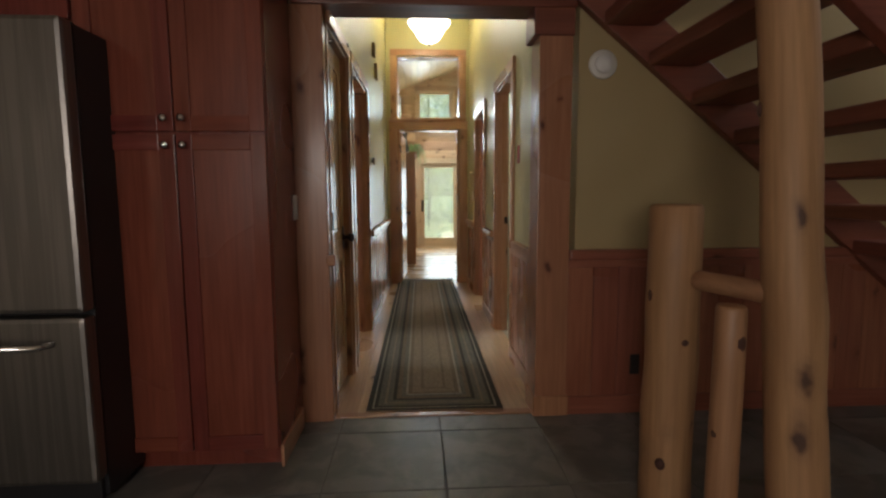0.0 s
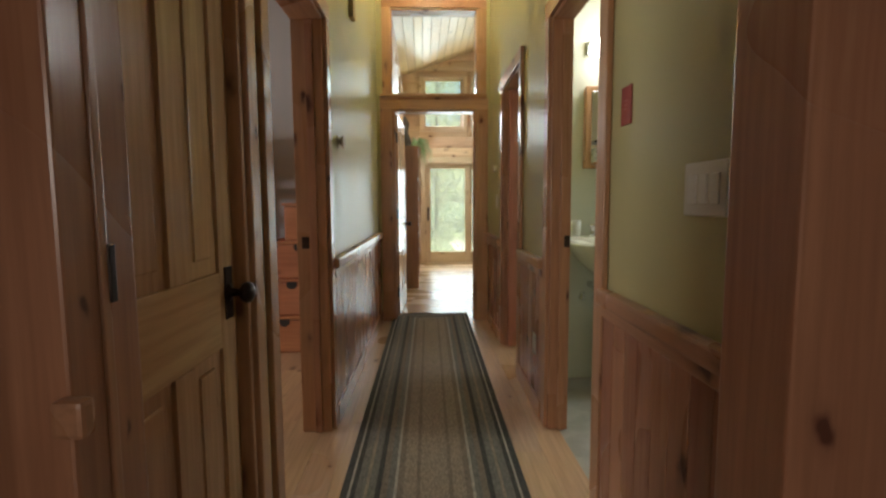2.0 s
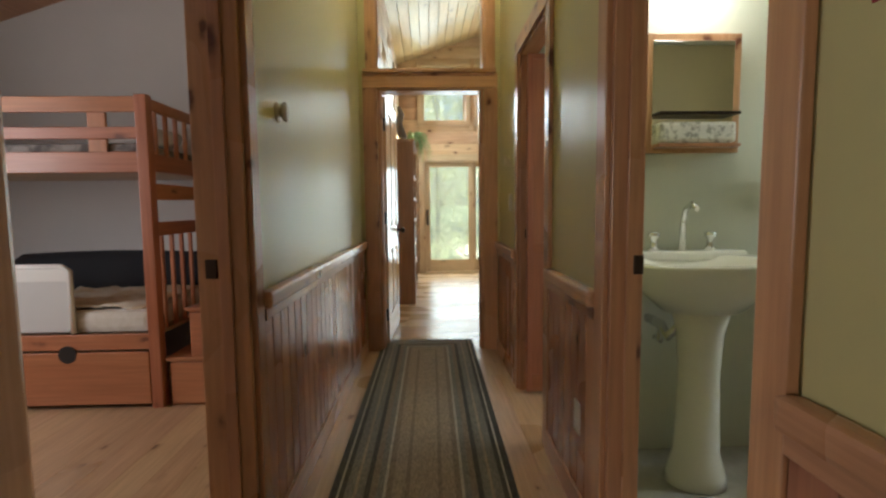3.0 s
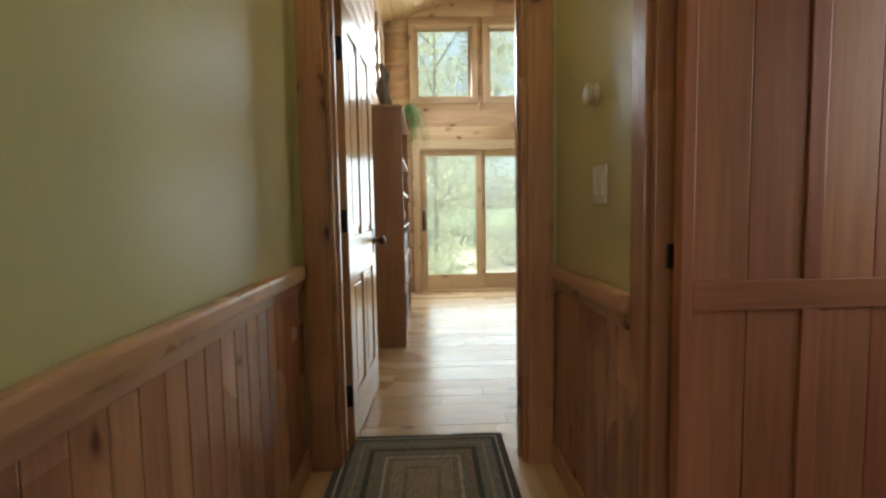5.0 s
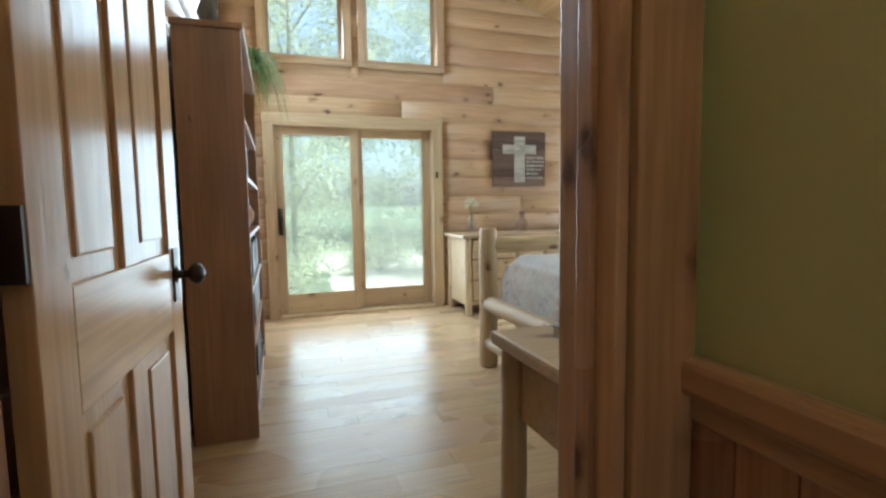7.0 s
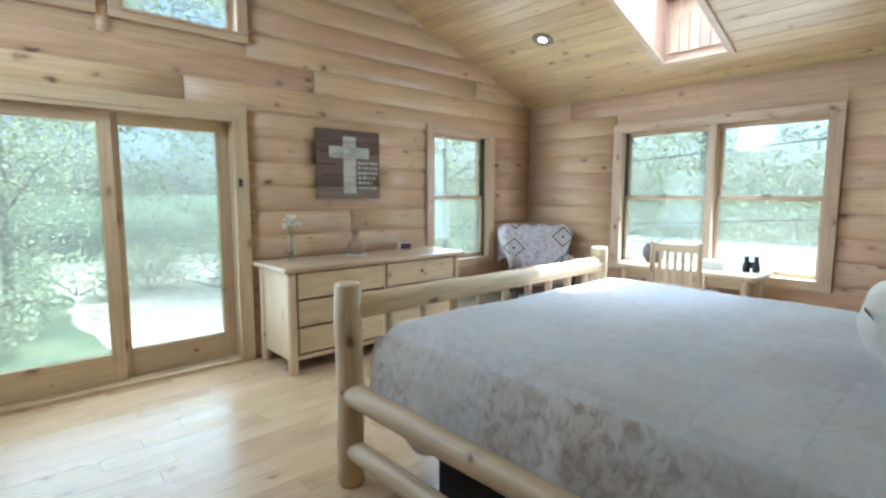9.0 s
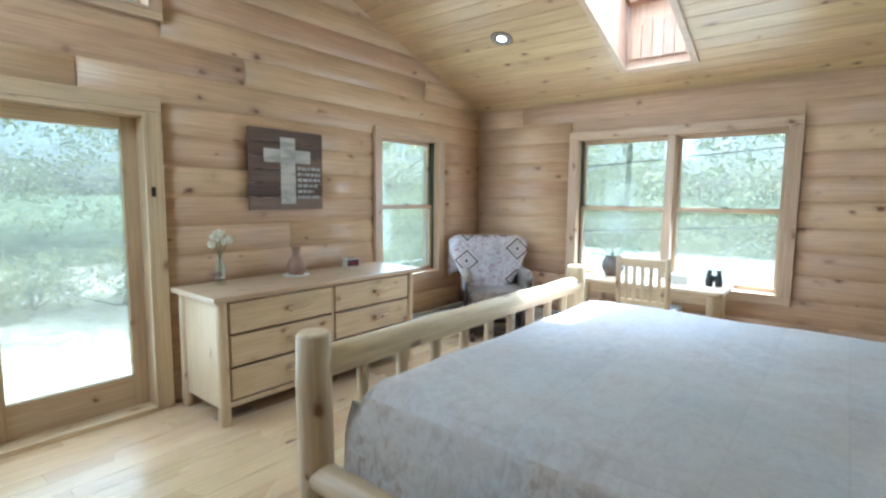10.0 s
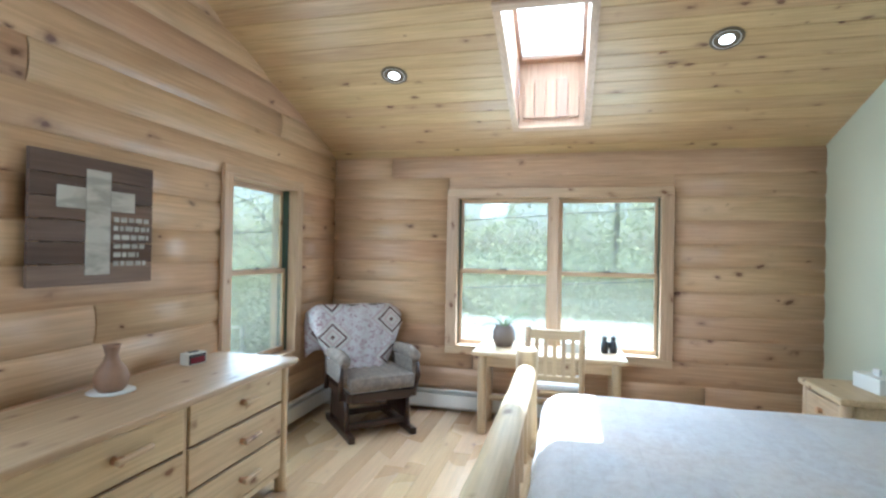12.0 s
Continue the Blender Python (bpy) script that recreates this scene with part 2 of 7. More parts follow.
FOLIAGE = two_tone("leaf", (0.050, 0.115, 0.028), (0.115, 0.185, 0.055), 1.2, 0.55)
SPIDER = two_tone("spider_leaf", (0.16, 0.30, 0.075), (0.34, 0.43, 0.20), 14, 0.5)
BARK = two_tone("bark", (0.10, 0.085, 0.07), (0.20, 0.18, 0.155), 14, 0.9, (1, 1, 0.2), strength=0.8)

# ---- builders ----


def add_box(bm, x0, x1, y0, y1, z0, z1, bevel=0.0, turn=None):
    """A box, bevelled, into bm."""
    v = [bm.verts.new((x, y, z)) for x in (x0, x1) for y in (y0, y1) for z in (z0, z1)]
    faces = [bm.faces.new([v[k] for k in q]) for q in ((0, 1, 3, 2), (4, 6, 7, 5), (0, 4, 5, 1), (2, 3, 7, 6), (0, 2, 6, 4), (1, 5, 7, 3))]
    if turn is not None:
        bmesh.ops.transform(bm, matrix=turn, verts=v)
    if bevel:
        edges = list({e for f in faces for e in f.edges})
        bmesh.ops.bevel(bm, geom=edges, offset=bevel, segments=2, affect="EDGES", profile=0.6)
    return bm


def box(x0, x1, y0, y1, z0, z1, bevel=0.0):
    return add_box(bmesh.new(), x0, x1, y0, y1, z0, z1, bevel)


def add_tube(bm, points, radii, sides=12, caps=True, rough=0.0, seed=0):
    """A tube through points with a radius at each, closed at its ends."""
    rng = random.Random(seed)
    rings = []
    pts = [Vector(p) for p in points]
    side = None
    for k, p in enumerate(pts):
        way = (pts[min(k + 1, len(pts) - 1)] - pts[max(k - 1, 0)]).normalized()
        if side is None:
            side = way.orthogonal().normalized()
        side = (side - way * side.dot(way)).normalized()
        up = way.cross(side)
        ring = []
        for j in range(sides):
            a = 2 * math.pi * j / sides
            r = radii[k] * (1 + rough * rng.uniform(-1, 1))
            ring.append(bm.verts.new(p + side * (r * math.cos(a)) + up * (r * math.sin(a))))
        rings.append(ring)
    for a, b in zip(rings, rings[1:]):
        for j in range(sides):
            f = bm.faces.new((a[j], a[(j + 1) % sides], b[(j + 1) % sides], b[j]))
            f.smooth = True
    if caps:
        bm.faces.new(rings[0][::-1]), bm.faces.new(rings[-1])
    return bm


def tube(points, radii, sides=12, caps=True, rough=0.0, seed=0):
    return add_tube(bmesh.new(), points, radii, sides, caps, rough, seed)


def log(p0, p1, r, seed=0, taper=0.06, sides=14):
    """A peeled log with chamfered ends and a slightly uneven surface."""
    rng = random.Random(seed)
    p0, p1 = Vector(p0), Vector(p1)
    length = (p1 - p0).length
    c = min(0.012, r * 0.25)
    n = max(3, int(length / 0.22))
    fr = [0, c / length] + [(k + 1) / (n + 1) for k in range(n)] + [1 - c / length, 1]
    side = (p1 - p0).orthogonal().normalized()
    other = (p1 - p0).normalized().cross(side)
    pts, rad = [], []
    for k, f in enumerate(fr):
        edge = k in (0, 1, len(fr) - 2, len(fr) - 1)
        w = 0 if edge else r * 0.05
        pts.append(p0.lerp(p1, f) + side * rng.uniform(-w, w) + other * rng.uniform(-w, w))
        rad.append(r * (1 + taper * (0.5 - f)) * (0.88 if k in (0, len(fr) - 1) else 1) * (1 + (0 if edge else rng.uniform(-0.03, 0.03))))
    return tube(pts, rad, sides, True, 0.012, seed)


def lathe(profile, sides=24, centre=(0, 0, 0)):
    """A turned body about z from (radius, height) pairs."""
    bm = bmesh.new()
    cx, cy, cz = centre
    rings = [[bm.verts.new((cx + r * math.cos(2 * math.pi * j / sides), cy + r * math.sin(2 * math.pi * j / sides), cz + z)) for j in range(sides)] for r, z in profile]
    for a, b in zip(rings, rings[1:]):
        for j in range(sides):
            f = bm.faces.new((a[j], a[(j + 1) % sides], b[(j + 1) % sides], b[j]))
            f.smooth = True
    if profile[0][0] > 1e-4:
        bm.faces.new(rings[0][::-1])
    if profile[-1][0] > 1e-4:
        bm.faces.new(rings[-1])
    bmesh.ops.remove_doubles(bm, verts=bm.verts, dist=1e-5)
    return bm


def shape(name, bm, material):
    me = bpy.data.meshes.new(name)
    bmesh.ops.recalc_face_normals(bm, faces=bm.faces)
    bm.to_mesh(me)
    bm.free()
    me.materials.append(material)
    return me


def part(name, bm, material, parent, label=""):
    ob = new(name, shape(name, bm, material))
    ob.parent = parent
    if label:
        ob["label"] = label
    return ob


def thing(name, label, category, at=(0, 0, 0), turn=0.0, group=""):
    ob = new(name)
    ob.empty_display_size = 0.1
    ob.matrix_world = pose(*at, 0, 0, turn)
    return tagged(ob, label, category, group)


def single(name, bm, material, label, category, at=(0, 0, 0), turn=0.0, group=""):
    ob = new(name, shape(name, bm, material))
    ob.matrix_world = pose(*at, 0, 0, turn)
    return tagged(ob, label, category, group)


def add_knots(post, r, height, seed, per_metre=6):
    """Dark knots standing slightly proud of a peeled log along z."""
    g = random.Random(seed)
    mat = MATS.get("log_knot") or paint("log_knot", (0.075, 0.03, 0.02), 0.6, vary=0.3, stain=60)
    for _ in range(int(height * per_metre)):
        w, h, a, z = g.uniform(0.009, 0.020), g.uniform(0.014, 0.034), g.uniform(0, 6.28), g.uniform(0.05, height - 0.06)
        bm = lathe([(0.0, 0.0), (0.6, -0.0012), (1.0, -0.006)], 10)
        bmesh.ops.transform(bm, matrix=pose(0, 0, z, 0, 0, math.degrees(a)) @ Matrix.Translation((r + 0.0025, 0, 0)) @ pose(0, 0, 0, 0, 90, 0) @ Matrix.Diagonal((h, w, 1, 1)), verts=bm.verts)
        part("knot", bm, mat, post, "dark knot")


def structure(name, bm, material, label, category):
    return tagged(new(name, shape(name, bm, material)), label, category, "", "structure")


def wall(name, axis, t0, t1, a0, a1, z0, z1, openings, material, label, cut=()):
    """A wall between t0 and t1, along axis from a0 to a1, with openings (a, b, low, high) right through."""
    bm = bmesh.new()
    cuts = sorted({a0, a1, *[min(max(o[k], a0), a1) for o in openings for k in (0, 1)]})
    for p, q in zip(cuts, cuts[1:]):
        mid = (p + q) / 2
        gaps = sorted((o[2], o[3]) for o in openings if o[0] < mid < o[1])
        low = z0
        for g0, g1 in gaps + [(z1, z1)]:
            if g0 > low + 1e-4:
                if axis == "x":
                    add_box(bm, p, q, t0, t1, low, g0)
                else:
                    add_box(bm, t0, t1, p, q, low, g0)
            low = max(low, g1)
    bmesh.ops.remove_doubles(bm, verts=bm.verts, dist=1e-5)
    for co, no in cut:
        bmesh.ops.bisect_plane(bm, geom=bm.verts[:] + bm.edges[:] + bm.faces[:], plane_co=co, plane_no=no, clear_outer=True)
    return structure(name, bm, material, label, "wall")

# ---- the large structure ----
HL, HR, H0, H1 = -0.11, 1.02, 2.45, 6.57          # hall: left and right wall faces, its start and end
BW, BE, BS, BN = 0.0, 5.65, 6.72, 11.10           # bedroom: west, east, south and north wall planes
RIDGE, EAVE, SLOPE = 1.3, 2.37, 0.35              # bedroom ceiling
TOP = EAVE + SLOPE * (BE - RIDGE)
GROUND_Z = -0.35


def roof_z(x):
    return TOP - SLOPE * abs(x - RIDGE)


ROOF_CUT = (((RIDGE, 0, TOP + 0.03), Vector((SLOPE, 0, 1)).normalized()), ((RIDGE, 0, TOP + 0.03), Vector((-SLOPE, 0, 1)).normalized()))

# openings: along the wall, then low and high
DOOR_L1, DOOR_L2 = (2.50, 3.12, 0, 2.04), (3.33, 4.19, 0, 2.04)
DOOR_BATH, DOOR_R3 = (3.45, 4.16, 0, 2.04), (4.97, 5.68, 0, 2.04)
DOOR_END, TRANSOM = (0.105, 0.914, 0, 2.04), (0.10, 0.925, 2.18, 2.965)
GLASS_DOOR = (0.42, 2.06, 0.0, 1.90)
UPPER_L, UPPER_R = (0.398, 1.152, 2.507, 3.444), (1.338, 2.112, 2.507, 3.444)
SIDE_WIN = (4.03, 4.90, 0.60, 1.98)
TWIN_WIN = (8.06, 9.85, 0.60, 1.99)
WEST_WIN = (9.95, 10.6, 2.05, 3.1)

floor = structure("floor", box(-3.2, 6.2, -3.2, 11.35, -0.25, -0.022), paint("subfloor", (0.20, 0.12, 0.07), 0.8), "timber floor under boards and slate tiles", "floor")

wall("wall_hall_left", "y", HL - 0.14, HL, H0, H1, 0, 3.55, [DOOR_L1, DOOR_L2], HALL_PAINT, "olive-cream painted hallway wall above wood wainscot")
wall("wall_hall_right", "y", HR, HR + 0.09, H0, H1, 0, 3.55, [DOOR_BATH, DOOR_R3], HALL_PAINT, "olive-cream painted hallway wall above wood wainscot")
wall("wall_hall_end", "x", H1, BS - 0.004, HL - 0.14, HR + 0.14, 0, 4.2, [DOOR_END, TRANSOM], HALL_PAINT, "olive-cream painted wall with doorway and transom")
wall("wall_bedroom_south", "x", BS - 0.004, BS + 0.006, -0.2, 5.9, 0, 4.4, [DOOR_END, TRANSOM], PALE_PAINT, "pale green painted bedroom wall", ROOF_CUT)
wall("wall_bedroom_south_core", "x", H1, 6.88, 1.95, 5.9, 0, 4.4, [], PALE_PAINT, "pale green painted bedroom wall", ROOF_CUT)
LOGCORE = wood("log_wall", "x")
wall("wall_bedroom_north", "x", BN, BN + 0.2, -0.2, 5.85, -0.25, 4.4, [GLASS_DOOR, UPPER_L, UPPER_R, SIDE_WIN], LOGCORE, "gable wall of pine log siding", ROOF_CUT)
wall("wall_bedroom_east", "y", BE, BE + 0.2, BS, BN, -0.25, EAVE + 0.06, [TWIN_WIN], wood("log_wall", "y"), "eave wall of pine log siding")
wall("wall_bedroom_west", "y", BW - 0.2, BW, BS + 0.01, BN, -0.25, 4.4, [WEST_WIN], wood("log_wall", "y"), "west wall of pine boards", ROOF_CUT)
wall("wall_bunk_north", "x", H1, H1 + 0.12, -3.1, HL - 0.144, 0, 3.4, [], BUNK_PAINT, "pale grey painted bunk room wall")
wall("wall_bunk_west", "y", -3.2, -3.08, H0, H1, 0, 3.4, [], BUNK_PAINT, "pale grey painted bunk room wall")
wall("wall_kitchen_left", "y", -2.6, -2.46, -3.1, H0, 0, 2.6, [], CREAM_PAINT, "plain kitchen wall")
wall("wall_kitchen_south", "x", -3.2, -3.05, -2.6, 5.2, 0, 4.9, [], CREAM_PAINT, "plain kitchen wall")
wall("wall_kitchen_right", "y", 5.1, 5.24, -3.05, H0, 0, 4.9, [], CREAM_PAINT, "plain stairwell wall")
wall("wall_kitchen_hall_left", "x", H0, H0 + 0.14, -3.1, -0.10 - 0.154, 0, 2.6, [], CREAM_PAINT, "plain wall behind the pantry")
wall("wall_stair", "x", H0, H0 + 0.14, HR + 0.144, 5.1, 0, 4.9, [], STAIR_SHADE_PAINT, "hall-painted wall beside the open stair, toned down for shade")
wall("wall_over_opening", "x", H0, H0 + 0.14, -0.26, HR + 0.144, 2.34, 4.9, [], CREAM_PAINT, "cream wall above the hall opening")
wall("wall_bath_north", "x", 4.88, 4.966, HR + 0.092, 3.2, 0, 2.6, [], BATH_PAINT, "pale green bathroom wall")
# opening out of view, added only for the bath fill lamp
wall("wall_bath_east", "y", 3.2, 3.32, 2.6, 4.97, 0, 2.6, [(4.22, 4.78, 1.2, 2.0)], BATH_PAINT, "pale green bathroom wall")
wall("wall_closet_east", "y", 2.3, 2.42, 4.97, H1, 0, 2.6, [(4.99, 5.57, 1.08, 1.92)], BATH_PAINT, "plain side room wall with an unseen opening added for a fill lamp")

structure("ceiling_hall", box(HL - 0.2, HR + 0.2, H0, H1, 3.55, 3.65), HALL_PAINT, "olive-cream hallway ceiling", "ceiling")
structure("ceiling_kitchen", box(-2.6, 1.0, -3.2, H0, 2.5, 2.6), CREAM_PAINT, "plain kitchen ceiling", "ceiling")
structure("ceiling_stairwell", box(1.0, 5.24, -3.2, H0 + 0.14, 4.85, 4.95), CREAM_PAINT, "plain stairwell ceiling", "ceiling")
structure("ceiling_bath", box(HR + 0.092, 3.3, 2.6, H1, 2.5, 2.58), BATH_PAINT, "plain bathroom ceiling", "ceiling")


def plank_ceiling(name, u0, u1, side, hole):
    """Tongued boards along y on one slope; u runs down from the ridge in plan."""
    bm = bmesh.new()
    w, k = 0.128, 0
    x = u0
    while x < u1:
        x2 = min(x + w, u1)
        spans = [(BS, BN)]
        if hole and x2 > hole[0] and x < hole[1]:
            spans = [(BS, hole[2]), (hole[3], BN)]
        for y0, y1 in spans:
            a, b = RIDGE + side * (x + 0.0015), RIDGE + side * (x2 - 0.0015)
            za, zb = TOP - SLOPE * x, TOP - SLOPE * x2
            prof = [(a, za + 0.006), (a + side * 0.005, za - 0.002), (b - side * 0.005, zb - 0.002 + SLOPE * 0.004), (b, zb + 0.006)]
            row = [[bm.verts.new((px, y, pz)) for px, pz in prof] for y in (y0, y1)]
            for j in range(3):
                bm.faces.new((row[0][j], row[0][j + 1], row[1][j + 1], row[1][j]))
        x = x2
        k += 1
    ob = structure(name, bm, ceiling_wood(), "sloping ceiling of tongued knotty pine boards", "ceiling")
    return ob


def ceiling_wood():
    """Ceiling pine with a tone of its own for each board."""
    if "ceiling_boards" in MATS:
        return MATS["ceiling_boards"]
    m = wood("ceiling", "y").copy()
    m.name = "ceiling_boards"
    n, l = m.node_tree.nodes, m.node_tree.links
    geo = n.new("ShaderNodeNewGeometry")
    for nd in list(n):
        if nd.type == "OBJECT_INFO":
            for link in list(nd.outputs["Random"].links):
                to = link.to_socket
                l.remove(link)
                l.new(geo.outputs["Random Per Island"], to)
    MATS["ceiling_boards"] = m
    return m


SKY_X0, SKY_X1, SKY_Y0, SKY_Y1 = 4.05, 5.22, 8.73, 9.25
plank_ceiling("ceiling_east_slope", 0.0, BE - RIDGE + 0.05, 1, (SKY_X0 - RIDGE, SKY_X1 - RIDGE, SKY_Y0, SKY_Y1))
plank_ceiling("ceiling_west_slope", 0.0, RIDGE - BW + 0.05, -1, None)


def roof_slab(name, spans):
    bm = bmesh.new()
    for x0, x1, y0, y1 in spans:
        v = []
        for dz in (0.03, 0.28):
            v += [bm.verts.new((x, y, roof_z(x) + dz)) for x, y in ((x0, y0), (x1, y0), (x1, y1), (x0, y1))]
        for q in ((0, 3, 2, 1), (4, 5, 6, 7), (0, 1, 5, 4), (1, 2, 6, 5), (2, 3, 7, 6), (3, 0, 4, 7)):
            bm.faces.new([v[k] for k in q])
    return structure(name, bm, paint("roof_felt", (0.10, 0.10, 0.10), 0.9), "dark shingled roof over the bedroom", "roof")


roof_slab("roof_east", [(RIDGE, SKY_X0 - 0.05, 6.4, 11.7), (SKY_X1 + 0.05, 6.3, 6.4, 11.7), (SKY_X0 - 0.05, SKY_X1 + 0.05, 6.4, SKY_Y0 - 0.05), (SKY_X0 - 0.05, SKY_X1 + 0.05, SKY_Y1 + 0.05, 11.7)])
roof_slab("roof_west", [(-0.6, RIDGE, 6.4, 11.7)])
structure("roof_main", box(-3.4, 5.4, -3.4, 6.66, 4.95, 5.1), paint("roof_felt", (0.1, 0.1, 0.1), 0.9), "dark roof over the rest of the house", "roof")
bc_bm = box(-3.2, HL - 0.14, H0, H1, 0.0, 0.08)
for v in bc_bm.verts:
    v.co.z += 2.46 + 0.33 * (v.co.x + 2.85)
structure("ceiling_bunk", bc_bm, wood("trim", "y"), "sloping red-brown wooden bunk room ceiling", "ceiling")

# skylight: shaft boards, curb and pane
sk = thing("skylight", "skylight in a pine-lined shaft in the sloping ceiling", "skylight", (0, 0, 0))


def slope_box(x0, x1, y0, y1, d0, d1):
    bm = bmesh.new()
    v = []
    for d in (d0, d1):
        v += [bm.verts.new((x, y, roof_z(x) + d)) for x, y in ((x0, y0), (x1, y0), (x1, y1), (x0, y1))]
    for q in ((0, 3, 2, 1), (4, 5, 6, 7), (0, 1, 5, 4), (1, 2, 6, 5), (2, 3, 7, 6), (3, 0, 4, 7)):
        bm.faces.new([v[k] for k in q])
    return bm


for a in ((SKY_X1 + 0.001, SKY_X1 + 0.02, SKY_Y0, SKY_Y1), (SKY_X0 - 0.02, SKY_X0 - 0.001, SKY_Y0, SKY_Y1), (SKY_X0, SKY_X1, SKY_Y0 - 0.02, SKY_Y0 - 0.001), (SKY_X0, SKY_X1, SKY_Y1 + 0.001, SKY_Y1 + 0.02)):
    part("shaft_board", slope_box(*a, -0.002, 0.56), wood("shaft", "z"), sk)
for a in ((SKY_X1, SKY_X1 + 0.05, SKY_Y0 - 0.05, SKY_Y1 + 0.05), (SKY_X0 - 0.05, SKY_X0, SKY_Y0 - 0.05, SKY_Y1 + 0.05),
          (SKY_X0, SKY_X1, SKY_Y0 - 0.05, SKY_Y0), (SKY_X0, SKY_X1, SKY_Y1, SKY_Y1 + 0.05)):
    part("trim_board", slope_box(*a, -0.022, -0.003), wood("casing", "x" if a[1] - a[0] > 0.1 else "y"), sk)
for a in ((SKY_X1 - 0.05, SKY_X1, SKY_Y0, SKY_Y1), (SKY_X0, SKY_X0 + 0.05, SKY_Y0, SKY_Y1), (SKY_X0, SKY_X1, SKY_Y0, SKY_Y0 + 0.03), (SKY_X0, SKY_X1, SKY_Y1 - 0.03, SKY_Y1)):
    part("sash", slope_box(*a, 0.50, 0.55), wood("shaft", "y"), sk, "pine skylight sash")
for k in range(5):
    y = SKY_Y0 + 0.045 + k * 0.088
    part("panel_board", box(SKY_X1 - 0.014, SKY_X1 - 0.002, y, y + 0.082, roof_z(SKY_X1) + 0.05, roof_z(SKY_X1) + 0.33 + (0.0, 0.035, 0.012, 0.035, 0.0)[k], 0.004), wood("shaft", "z"), sk)
pane = part("pane", slope_box(SKY_X0, SKY_X1, SKY_Y0, SKY_Y1, 0.52, 0.526), GLASS, sk)
pane.visible_shadow = False


# ---- windows and doors ----
def framed_window(name, axis, face, a0, a1, z0, z1, label, sashes=((0, 1),), double=True, casing=0.09, depth=0.16, out=1, sill=True):
    """A window set in an opening of a wall whose room face is at face; out: the way to the outside."""
    w = tagged(new(name), label, "window", "", "structure")
    W = wood("casing", "x" if axis == "x" else "y")
    V = wood("casing", "z")

    def B(p0, p1, d0, d1, q0, q1, bev=0.004):
        t0, t1 = sorted((face + out * d0, face + out * d1))
        return box(p0, p1, t0, t1, q0, q1, bev) if axis == "x" else box(t0, t1, p0, p1, q0, q1, bev)
    c = casing
    part("casing", B(a0 - c, a1 + c, -0.052, -0.02, z1, z1 + c * 0.8), W, w)
    part("casing", B(a0 - c, a1 + c, -0.052, -0.02, z0 - c * 0.8, z0), W, w)
    part("casing", B(a0 - c, a0, -0.052, -0.02, z0, z1), V, w)
    part("casing", B(a1, a1 + c, -0.052, -0.02, z0, z1), V, w)
    t = 0.02
    part("jamb", B(a0, a0 + t, -0.05, depth, z0, z1), V, w)
    part("jamb", B(a1 - t, a1, -0.05, depth, z0, z1), V, w)
    part("head_jamb", B(a0 + t, a1 - t, -0.05, depth, z1 - t, z1), W, w)
    part("window_sill", B(a0 + t, a1 - t, -0.06, depth, z0, z0 + t), W, w)
    span = a1 - a0
    if double:
        for p in (a0 + t, a1 - t - 0.008):
            part("jamb_liner", B(p, p + 0.008, 0.03, 0.125, z0 + t, z1 - t, 0.001), paint("dark_green_liner", (0.03, 0.05, 0.035), 0.5), w, "dark green jamb liner")
    for k, (f0, f1) in enumerate(sashes):
        s0, s1 = a0 + t + (span - 2 * t) * f0, a0 + t + (span - 2 * t) * f1
        if k:
            part("mullion", B(s0 - 0.035, s0 + 0.035, -0.03, depth, z0 + t, z1 - t), V, w)
        if f0 > 0:
            s0 += 0.035
        if f1 < 1:
            s1 -= 0.035
        mid = (z0 + z1) / 2 - 0.0
        rows = ((mid - 0.018, z1 - t, 0.085), (z0 + t, mid + 0.018, 0.05)) if double else ((z0 + t, z1 - t, 0.06),)
        for r0, r1, d in rows:
            sh = part("sash", B(s0, s1, d, d + 0.03, r1 - 0.036, r1, 0.003), W, w)
            part("bottom_rail", B(s0, s1, d, d + 0.03, r0, r0 + 0.04, 0.003), W, sh)
            part("stile", B(s0, s0 + 0.032, d, d + 0.03, r0 + 0.04, r1 - 0.036, 0.003), V, sh)
            part("stile", B(s1 - 0.032, s1, d, d + 0.03, r0 + 0.04, r1 - 0.036, 0.003), V, sh)
            p = part("pane", B(s0 + 0.03, s1 - 0.03, d + 0.012, d + 0.017, r0 + 0.038, r1 - 0.034, 0), GLASS, sh)
            p.visible_shadow = False
        if double:
            m = (s0 + s1) / 2
            part("sash_lock", B(m - 0.03, m + 0.03, 0.035, 0.06, mid + 0.02, mid + 0.034, 0.004), BRONZE, w, "bronze sash lock")
    return w


framed_window("window_1", "x", BN, *SIDE_WIN, "pine-framed double-hung window beside the dresser", casing=0.07)
framed_window("window_2", "y", BE, *TWIN_WIN, "pair of pine-framed double-hung windows above the desk", ((0, 0.5), (0.5, 1)), casing=0.08)
framed_window("window_3", "x", BN, *UPPER_L, "fixed pine-framed upper gable window", double=False, casing=0.06)
framed_window("window_4", "x", BN, *UPPER_R, "fixed pine-framed upper gable window", double=False, casing=0.06)
framed_window("window_5", "y", BW, *WEST_WIN, "narrow pine-framed high window over the bookcase", double=False, casing=0.07, out=-1)


